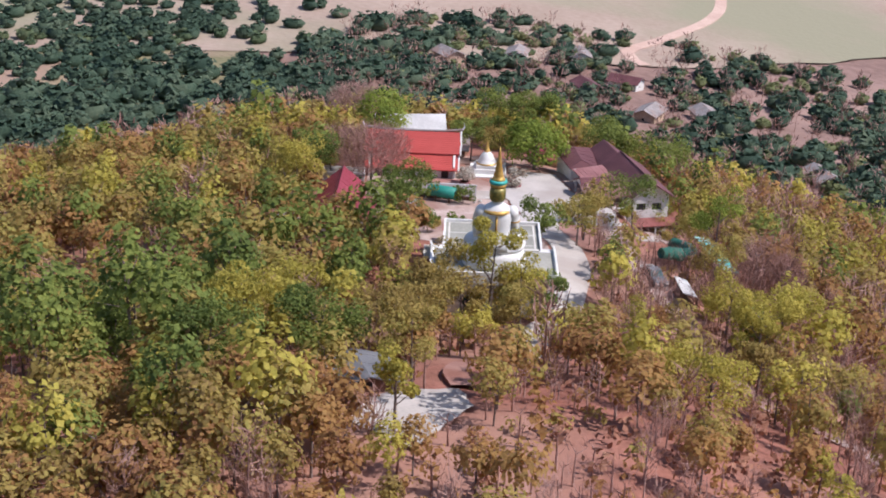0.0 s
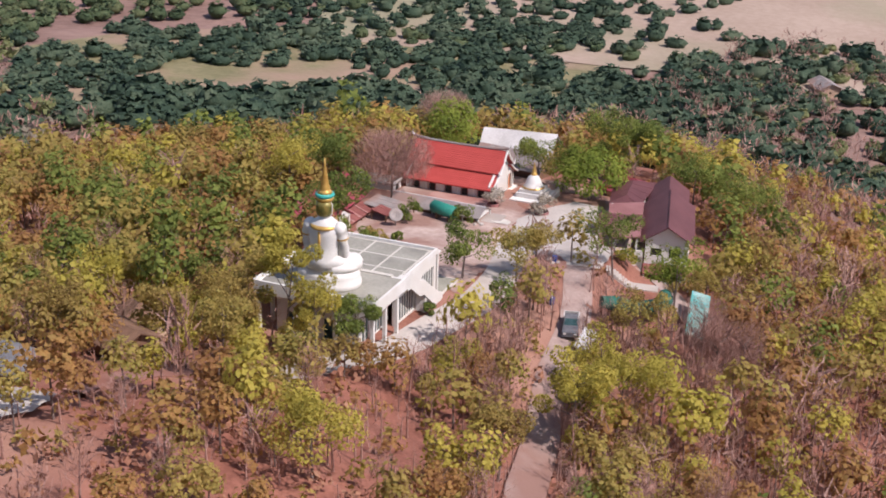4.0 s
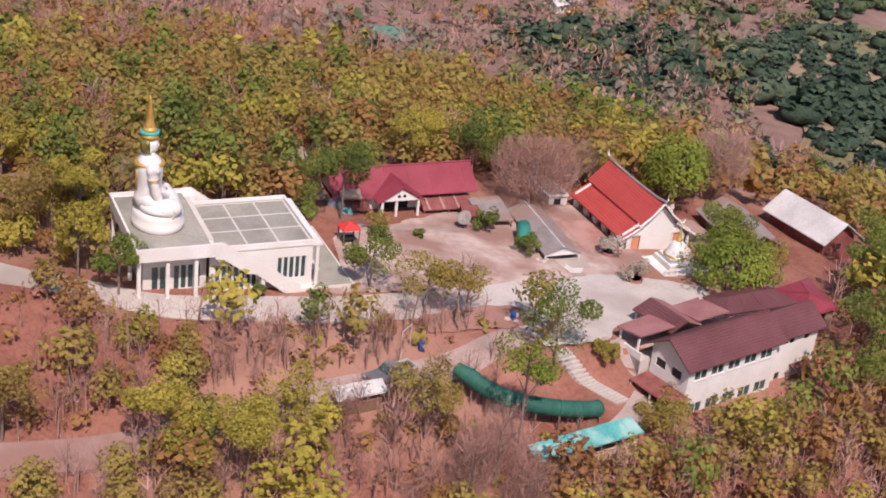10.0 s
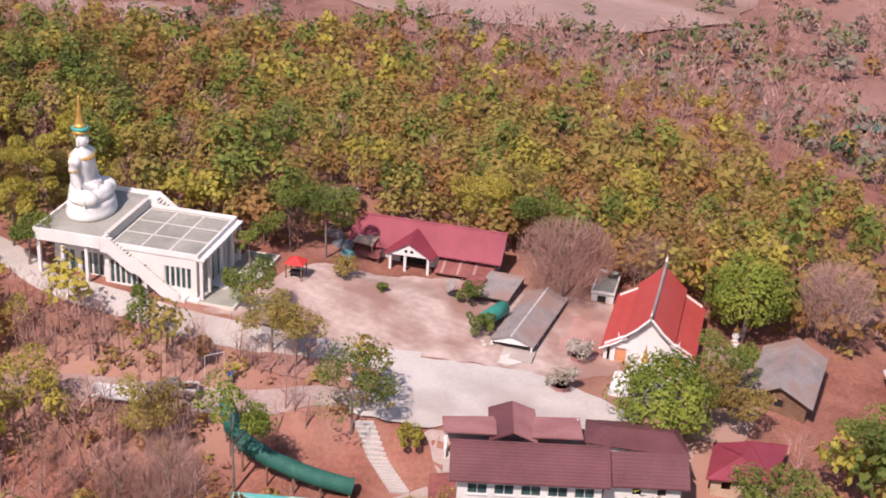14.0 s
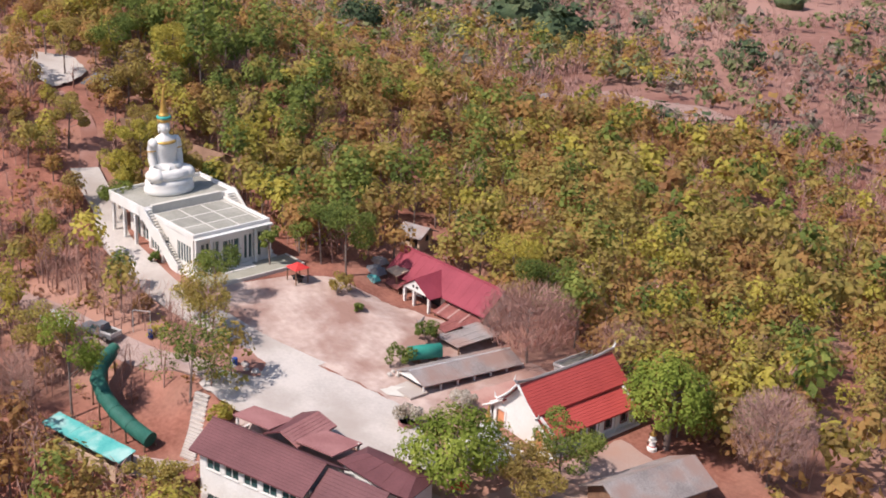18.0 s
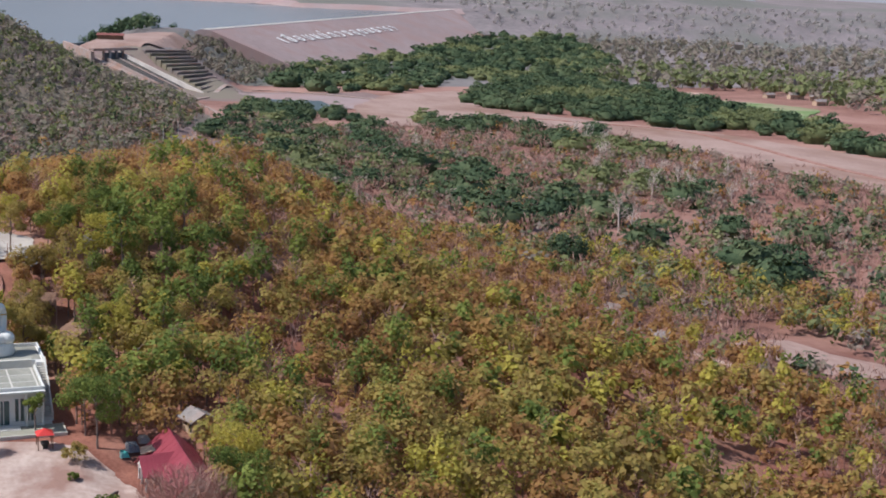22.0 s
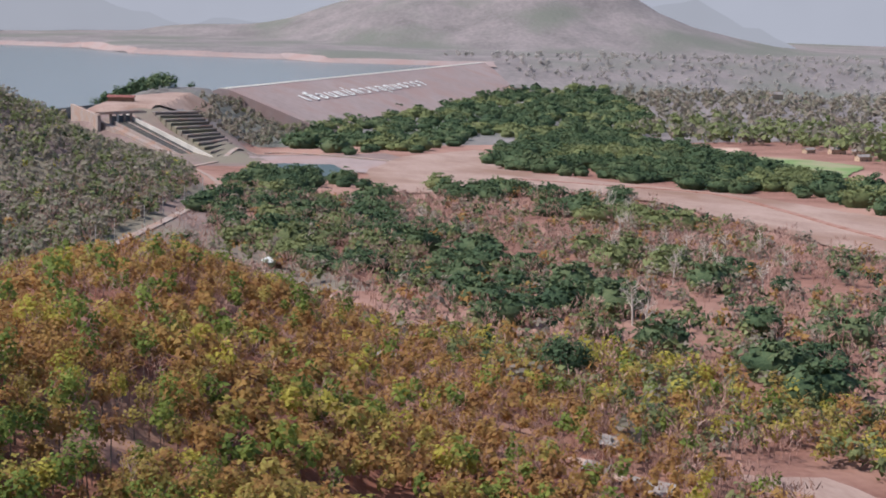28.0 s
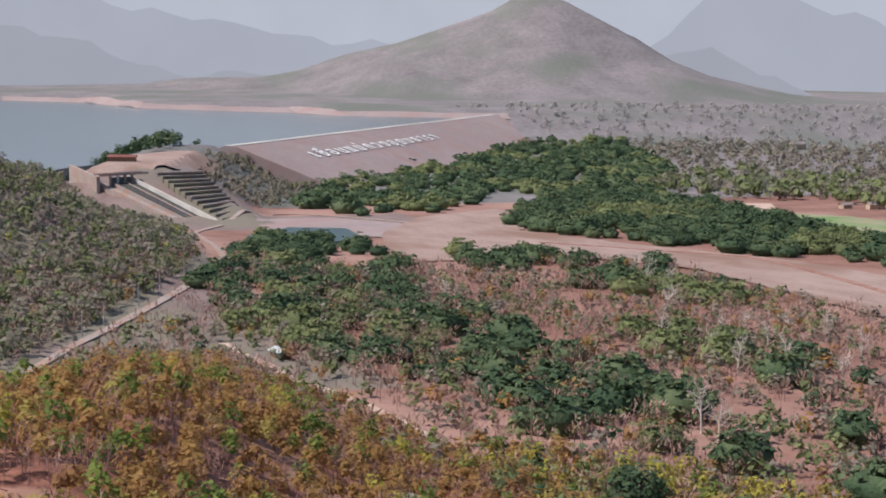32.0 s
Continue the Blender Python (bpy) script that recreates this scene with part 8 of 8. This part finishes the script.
# ---- the valley's trees ----
def rain_tree(seed, wide, leaves, spray, n=20, dome=0.43):
    """A low wide umbrella: flat leafy clumps over a dark inner crown."""
    r = np.random.default_rng(seed)
    tall = wide * r.uniform(dome - 0.05, dome + 0.06)
    stretch = r.uniform(0.8, 1.2)
    a = np.arange(n) * 2.4 + r.uniform(0, 0.6, n)
    q = np.sqrt((np.arange(n) + 0.3) / n) * wide * 0.42 * r.uniform(0.85, 1.1, n)
    c = np.stack([np.cos(a) * q * stretch, np.sin(a) * q / stretch, tall * (0.86 - 0.44 * (q / (wide * 0.42)) ** 2) + r.normal(size=n) * 0.035 * wide], 1)
    size = wide * r.uniform(0.09, 0.16, n)
    # inner crown: a shallow uneven dome
    seg = 9
    v = [(0, 0, tall * 0.8)] + [(math.cos(6.2832 * i / seg) * k * wide * stretch * w, math.sin(6.2832 * i / seg) * k * wide / stretch * w, tall * h) for k, h in (((0.22, 0.72), (0.40, 0.46), (0.38, 0.24), (0.30, -0.05)) if dome < 0.55 else ((0.26, 0.74), (0.40, 0.46), (0.34, 0.20), (0.12, 0.0))) for i, w in enumerate(r.uniform(0.8, 1.15, seg))]
    f = [(0, 1 + i, 1 + (i + 1) % seg, 1 + (i + 1) % seg) for i in range(seg)] + [(1 + k * seg + i, 1 + (k + 1) * seg + i, 1 + (k + 1) * seg + (i + 1) % seg, 1 + k * seg + (i + 1) % seg) for k in range(3) for i in range(seg)]
    f = np.array(f[seg:])
    which = r.integers(0, n, leaves)
    d = r.normal(size=(leaves, 3))
    d /= np.linalg.norm(d, axis=1)[:, None]
    d[:, 2] = np.abs(d[:, 2]) - 0.15
    p = c[which] + d * (size[which] * r.uniform(0.5, 1.1, leaves))[:, None] * np.array([1, 1, 0.55])
    hem = r.uniform(size=leaves) < 0.22
    p[hem, 2] -= r.uniform(0.05, 0.16, hem.sum()) * wide * (q[which][hem] > wide * 0.26)
    return joined([(np.array(v), f), sprays(r, p, d * np.array([0.8, 0.8, 1]) + np.array([0, 0, 0.9]), spray, 0.38)])


def region(seed, ring, gap, keep=1.0):
    x_, y_ = [p[0] for p in ring], [p[1] for p in ring]
    a, b, r = scatter(seed, 0, min(x_), max(x_), min(y_), max(y_), gap)
    ok = in_ring(a, b, ring) & (r.uniform(size=len(a)) < keep)
    return a[ok], b[ok]


RAIN = [([(-740, 205), (-985, 300), (-895, 348), (-755, 330), (-640, 300), (-520, 305), (-440, 300), (-335, 285), (-300, 250), (-350, 215), (-450, 225), (-480, 196), (-545, 182), (-640, 180)], 18.5, 0.86, 21),
        ([(-1763, 533), (-2000, 735), (-2245, 1022), (-2237, 1237), (-1640, 1013), (-1342, 742), (-1461, 679), (-1180, 520), (-1185, 420), (-1260, 395)], 27, 0.9, 26),
        ([(-1039, 515), (-1359, 689), (-1423, 817), (-1181, 800), (-961, 740), (-849, 740), (-560, 620), (-560, 600), (-735, 596), (-881, 540), (-990, 514)], 21, 0.97, 24),
        ([(-860, 400), (-824, 445), (-778, 465), (-744, 498), (-662, 490), (-560, 446), (-574, 406), (-674, 397), (-731, 350)], 23, 0.85, 23),
        ([(-560, 446), (-380, 440), (-200, 420), (-150, 300), (-250, 235), (-330, 290), (-480, 320)], 27, 0.6, 22)]
umbrella = [rain_tree(400 + i, 1.0, 240, 0.072, 24) for i in range(6)]
umbrella_far = [rain_tree(420 + i, 1.0, 84, 0.115, 14) for i in range(6)]
count = 0
for i, (ring, gap, keep, wide) in enumerate(RAIN):
    a, b = region(500 + i, ring, gap, keep)
    if i in (0, 3, 4):
        open_ = drift(a, b, 31, 5.0 + i) > (0.24 if i == 0 else 0.34)
        a, b = a[open_], b[open_]
    pale = drift(a, b, 37, 3.0 + i) > 0.72
    for sel, mt, txt in ((~pale, "valley", "grove of dark green spreading rain trees"), (pale, "hill_green", "spreading rain trees with dull olive-green leaves")):
        if sel.any():
            stand("rain_tree_grove", umbrella_far if i in (1,) else umbrella, a[sel], b[sel], M[mt], 500 + i, txt, "grove", (wide * 0.6, wide * 1.35))
# wooded knoll, banks and edges
a, b = region(520, [(-1280, 300), (-1330, 320), (-1480, 350), (-1620, 400), (-1660, 470), (-1560, 500), (-1380, 420), (-1250, 360)], 15, 0.9)
knoll_proto = [egg_crown(440 + i, 9, 8, 44, 1.9, 0.15, 9, 0.24) for i in range(5)]
stand("knoll_wood", knoll_proto, a, b, M["dry_hazed_wood"], 521, "grey-brown wood on the knoll beside the dam", "woodland", (0.9, 1.6))
a, b = region(522, [(-1500, 215), (-1600, 255), (-1680, 330), (-1600, 345), (-1480, 300)], 13, 0.8)
stand("knoll_trees", knoll_proto, a, b, M["valley"], 523, "dark green trees on the viewpoint knoll", "woodland", (1.3, 1.9))
a, b = region(524, [(-1560, 390), (-1640, 420), (-1720, 500), (-1640, 545), (-1560, 545), (-1500, 470)], 14, 0.85)
stand("abutment_wood", knoll_proto, a, b, M["hill_green"], 525, "dull green wood at the end of the dam", "woodland", (0.8, 1.3))
a, b = region(526, [(-1400, 225), (-1480, 222), (-1640, 290), (-1700, 380), (-1660, 395), (-1560, 290)], 12, 0.6)
stand("knoll_trees", knoll_proto, a, b, M["valley"], 527, "dark green trees along the shore of the knoll", "woodland", (1.1, 1.7))
# mixed dry scrub of the valley floor
vx, vy, r = scatter(14, 0, -760, 300, 60, 520, 7.2)
vz = height(vx, vy)
ok = (vz < -36) & ~in_ring(vx, vy, [(-1218, 579), (-794, 340), (-775, 480), (-380, 468), (-380, 560), (-721, 584)]) & (~in_ring(vx, vy, [(-80, 275), (-66, 330), (-56, 425), (-20, 475), (65, 445), (45, 330), (10, 280), (-30, 255)]) | (r.uniform(size=len(vx)) < 0.08))
ok &= off_line(vx, vy, TRACK, 7) & off_line(vx, vy, [(-400, 60), (-500, 100), (-560, 131), (-623, 163), (-694, 195), (-758, 219)], 9) & ~in_ring(vx, vy, [(-156, 212), (-136, 210), (-106, 220), (-104, 255), (-160, 250)]) & ~in_ring(vx, vy, [(150, 120), (230, 250), (300, 300), (430, 230), (440, 150), (300, 80)])
ok &= drift(vx, vy, 23, 7.0) > 0.17
for ring, gap, keep, wide in RAIN[1:3]:
    ok &= ~in_ring(vx, vy, ring)
ok &= ~in_ring(vx, vy, RAIN[3][0]) | (r.uniform(size=len(vx)) < 0.5)
vx, vy = vx[ok], vy[ok]
t = r.uniform(size=len(vx))
bushes = [egg_crown(450 + i, 4.0, 5.0, 29, 1.12, 0.1, 8, 0.26) for i in range(5)]
bare_far = [slivers(460 + i, 5.5, 4.8, 26, 1, 0, 2.4) for i in range(5)]
for lo, hi, pr, mt, txt in ((0.0, 0.50, bare_far, "twig", "leafless mauve scrub on the valley floor"), (0.50, 0.64, bushes, "dry_hazed_wood", "mauve-brown bushes on the valley floor"), (0.64, 0.70, bushes, "brown", "browning bushes on the valley floor"), (0.70, 0.91, bushes, "hill_green", "dull green bushes on the valley floor"), (0.91, 0.95, bushes, "dry_hazed_wood", "grey-brown bushes on the valley floor"), (0.95, 1.0, bushes, "valley", "dark green bushes on the valley floor")):
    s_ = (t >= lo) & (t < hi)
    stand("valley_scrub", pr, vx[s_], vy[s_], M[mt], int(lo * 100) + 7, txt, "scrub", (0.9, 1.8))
# leafier belt along the foot of the hill
FOOT = [(-312, 203), (-285, 238), (-245, 268), (-180, 292), (-140, 270), (-190, 205), (-225, 178), (-275, 178)]
a, b = region(545, FOOT, 5.6, 0.85)
far = off_line(a, b, TRACK, 5) & (np.hypot(a + 224, b - 152) > 7) & (np.hypot(a + 243, b - 214) > 8) & (np.hypot(a + 164, b - 189) > 7)
a, b = a[far], b[far]
cut = np.random.default_rng(546).uniform(size=len(a))
foot_trees = [egg_crown(680 + i, 6.0 + 0.5 * i, 6.0, 70, 0.95, 0.12, 12, 0.23) for i in range(5)]
for lo, hi, mt, txt in ((0, 0.26, "lime", "yellow-green trees along the foot of the hill"), (0.26, 0.52, "hill_green", "dull green trees along the foot of the hill"), (0.52, 0.72, "olive", "olive trees along the foot of the hill"), (0.72, 0.84, "leaf", "green trees along the foot of the hill"), (0.84, 1.0, "brown", "browning trees along the foot of the hill")):
    s_ = (cut >= lo) & (cut < hi)
    stand("foot_wood", foot_trees, a[s_], b[s_], M[mt], 547 + int(lo * 100), txt, "woodland", (0.6, 1.25))
dense_tree("rain_tree", 690, -243, 214, 13.0, 17.0, 1500, 1.0, "valley", "big dark green rain tree at the foot of the hill", 0.6, 0.12)
# pale dead trees that stand out above the scrub
for i, (x, y, hh) in enumerate(((-323, 279, 17), (-525, 377, 15), (-640, 430, 16), (-560, 400, 14), (-430, 345, 13), (-610, 300, 14), (-400, 395, 14), (-398, 338, 15), (-437, 376, 13), (-464, 403, 13), (-458, 420, 14), (-468, 373, 14), (-470, 386, 13), (-667, 436, 18), (-612, 429, 17), (-469, 345, 14), (-362, 359, 14), (-310, 277, 16), (-514, 209, 12), (-406, 364, 13))):
    tree("dead_tree", 480 + i, x, y, hh, hh * 0.6, 0, 0, "twig", "pale leafless tree standing above the scrub", "dead valley trees", trunk=0.5, limbs=12, low=0.3, thin=6)
HILL_WOOD = [(-1130, -260), (-1330, 60), (-1310, 178), (-1200, 190), (-1110, 235), (-1075, 222), (-960, 226), (-850, 220), (-750, 203), (-640, 156), (-560, 120), (-480, 78), (-450, -60), (-600, -300)]
# far woods beyond the river and up the slopes
for i, (ring, gap, keep, mt, size, txt) in enumerate((
        ([(-2240, 1240), (-1640, 1010), (-1400, 820), (-1150, 930), (-900, 860), (-500, 640), (-300, 520), (100, 700), (-200, 1300), (-1200, 1700), (-2000, 1900)], 28, 0.7, "dry_hazed_wood", (1.5, 2.6), "mauve-brown woods beyond the river"),
        ([(-1640, 1010), (-1400, 820), (-1150, 930), (-900, 860), (-500, 640), (-300, 620), (-500, 900), (-1000, 1150), (-1500, 1250)], 27, 0.7, "hill_green", (1.6, 2.8), "dull green trees beyond the river"),
        ([(-2310, 1120), (-2600, 1050), (-2650, 1500), (-2500, 2100), (-1500, 2300), (-1100, 1750), (-1800, 1500), (-2100, 1300)], 34, 0.8, "hazy_wood", (1.1, 2.0), "woods below the mountain, painted pale mauve as haze"),
        (HILL_WOOD, 8.0, 0.85, "dry_hazed_wood", (0.95, 1.6), "mixed mauve-grey woods on the spillway hill"),
        (HILL_WOOD, 8.6, 0.7, "hill_green", (0.8, 1.5), "dull green trees on the spillway hill"),
        (HILL_WOOD, 17.0, 0.6, "valley", (0.7, 1.3), "dark green trees on the spillway hill"),
        (HILL_WOOD, 30.0, 0.5, "lime", (0.7, 1.2), "yellow-green trees on the spillway hill"))):
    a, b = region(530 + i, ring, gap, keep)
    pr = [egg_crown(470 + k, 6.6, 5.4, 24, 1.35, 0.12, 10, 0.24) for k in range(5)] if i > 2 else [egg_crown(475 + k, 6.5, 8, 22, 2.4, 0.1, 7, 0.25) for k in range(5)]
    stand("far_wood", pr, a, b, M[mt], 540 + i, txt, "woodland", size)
# orchards and village trees to the east
ORCH = [(150, 128), (190, 180), (226, 252), (300, 312), (370, 300), (440, 230), (470, 150), (410, 80), (300, 70), (200, 84)]
a, b, r = scatter(15, 0, 140, 480, 60, 320, 9.4)
ok = in_ring(a, b, ORCH) & (drift(a, b, 19, 8.0) > 0.36)
round_tree = [rain_tree(600 + i, 1.0, 44, 0.165, 14, 0.62) for i in range(5)]
stand("orchard", round_tree, a[ok], b[ok], M["deep"], 601, "rounded dark green orchard trees in loose rows", "orchard", (6.5, 11.5))
VILLAGE = [(130, 10), (90, 60), (150, 110), (200, 84), (300, 66), (400, 70), (470, 60), (500, -20), (470, -120), (420, -200), (300, -200), (200, -120)]
for i, (ring, gap, keep, mt, size) in enumerate((([(140, 236), (150, 276), (192, 276), (216, 232), (252, 198), (296, 158), (280, 110), (246, 124), (212, 160), (178, 200)], 11, 0.75, "deep", (1.1, 3.3)), ([(290, 162), (336, 132), (424, 64), (404, 16), (330, 52), (262, 96)], 11, 0.75, "deep", (1.3, 2.6)), ([(120, 150), (150, 170), (190, 200), (215, 280), (170, 300), (140, 260)], 8, 0.9, "deep", (1.0, 1.8)), (VILLAGE, 9.0, 0.5, "deep", (1.0, 2.4)), (VILLAGE, 8.0, 0.55, "twig", (0.9, 1.6)), (VILLAGE, 9.0, 0.4, "hill_green", (0.7, 1.5)), ([(390, 230), (415, 110), (412, 60), (428, -20), (436, -20), (424, 60), (430, 120), (400, 240)], 11, 0.7, "valley", (1.0, 1.8)), ([(395, 235), (440, 300), (520, 260), (620, 150), (600, 90), (480, 60), (425, 100)], 10, 0.7, "deep", (1.0, 2.0)), ([(220, 260), (300, 320), (380, 310), (460, 220), (560, 300), (420, 420), (260, 420), (200, 330)], 12, 0.7, "valley", (1.2, 2.2)))):
    a, b = region(610 + i, ring, gap, keep)
    for hx, hy, clear in ((349, -80, 8), (400, -56, 8), (381, -39, 8), (427, -13, 8), (416, 15, 8), (176, 272, 27)):
        far = np.hypot(a - hx, b - hy) > clear
        a, b = a[far], b[far]
    far = off_line(a, b, [(280, -38), (313, -54), (380, -60), (437, -68), (458, -62), (501, -88)], 6)
    a, b = a[far], b[far]
    pr = bare_far if mt == "twig" else round_tree
    stand("plain_trees", pr, a, b, M[mt], 630 + i, "dark green trees on the eastern plain" if mt != "twig" else "leafless scrub on the eastern plain", "woodland", size if mt == "twig" else (size[0] * 6.0, size[1] * 5.6))


# ---- far ridges, with haze painted as glow ----
# haze put into an even glow, with no light or air behind it
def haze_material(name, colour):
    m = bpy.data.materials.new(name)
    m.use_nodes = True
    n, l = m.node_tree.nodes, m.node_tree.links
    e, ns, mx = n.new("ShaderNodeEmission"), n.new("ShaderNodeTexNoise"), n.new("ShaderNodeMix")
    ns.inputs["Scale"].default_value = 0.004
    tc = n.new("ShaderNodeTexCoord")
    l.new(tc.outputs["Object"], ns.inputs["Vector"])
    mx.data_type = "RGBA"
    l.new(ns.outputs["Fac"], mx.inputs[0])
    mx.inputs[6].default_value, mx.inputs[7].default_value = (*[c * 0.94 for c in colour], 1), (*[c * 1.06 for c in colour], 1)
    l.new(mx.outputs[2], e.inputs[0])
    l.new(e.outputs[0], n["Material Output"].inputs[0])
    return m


def ridge_line(name, dist, a0, a1, peaks, colour, foot=-80):
    """A far backdrop that glows in the colour of haze: an uneven wall of hills on an arc round the valley."""
    mb, n = Mb(), 90
    for i in range(n + 1):
        a = a0 + (a1 - a0) * i / n
        end = min(1.0, 0.02 + 7.0 * min(i, n - i) / n)
        h = foot + 40 * end + end * (sum(p * math.exp(-((a - c) / w) ** 2) for c, w, p in peaks) + 9 * math.sin(a * 2.3) + 5 * math.sin(a * 5.1))
        x, y = dist * math.cos(radians(a)), dist * math.sin(radians(a))
        mb.v += [(x, y, foot - 150), (x, y, h), (x * 1.06, y * 1.06, foot - 150)]
    for i in range(n):
        for k in range(2):
            mb.f.append((i * 3 + k, (i + 1) * 3 + k, (i + 1) * 3 + k + 1, i * 3 + k + 1))
    mb.mi = [0] * len(mb.f)
    return solo(name, mb, haze_material(name + "_haze", colour), (0, 0, foot), "far backdrop wall glowing in haze grey", "ridge", kind="structure", smooth=True)


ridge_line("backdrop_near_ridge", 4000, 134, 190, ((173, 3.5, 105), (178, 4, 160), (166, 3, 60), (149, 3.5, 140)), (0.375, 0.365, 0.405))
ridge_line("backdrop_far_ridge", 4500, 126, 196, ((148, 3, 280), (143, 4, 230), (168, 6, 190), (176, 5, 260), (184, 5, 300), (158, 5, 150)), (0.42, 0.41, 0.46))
# no ridge: a tall glowing wall added in place of the hazy sky
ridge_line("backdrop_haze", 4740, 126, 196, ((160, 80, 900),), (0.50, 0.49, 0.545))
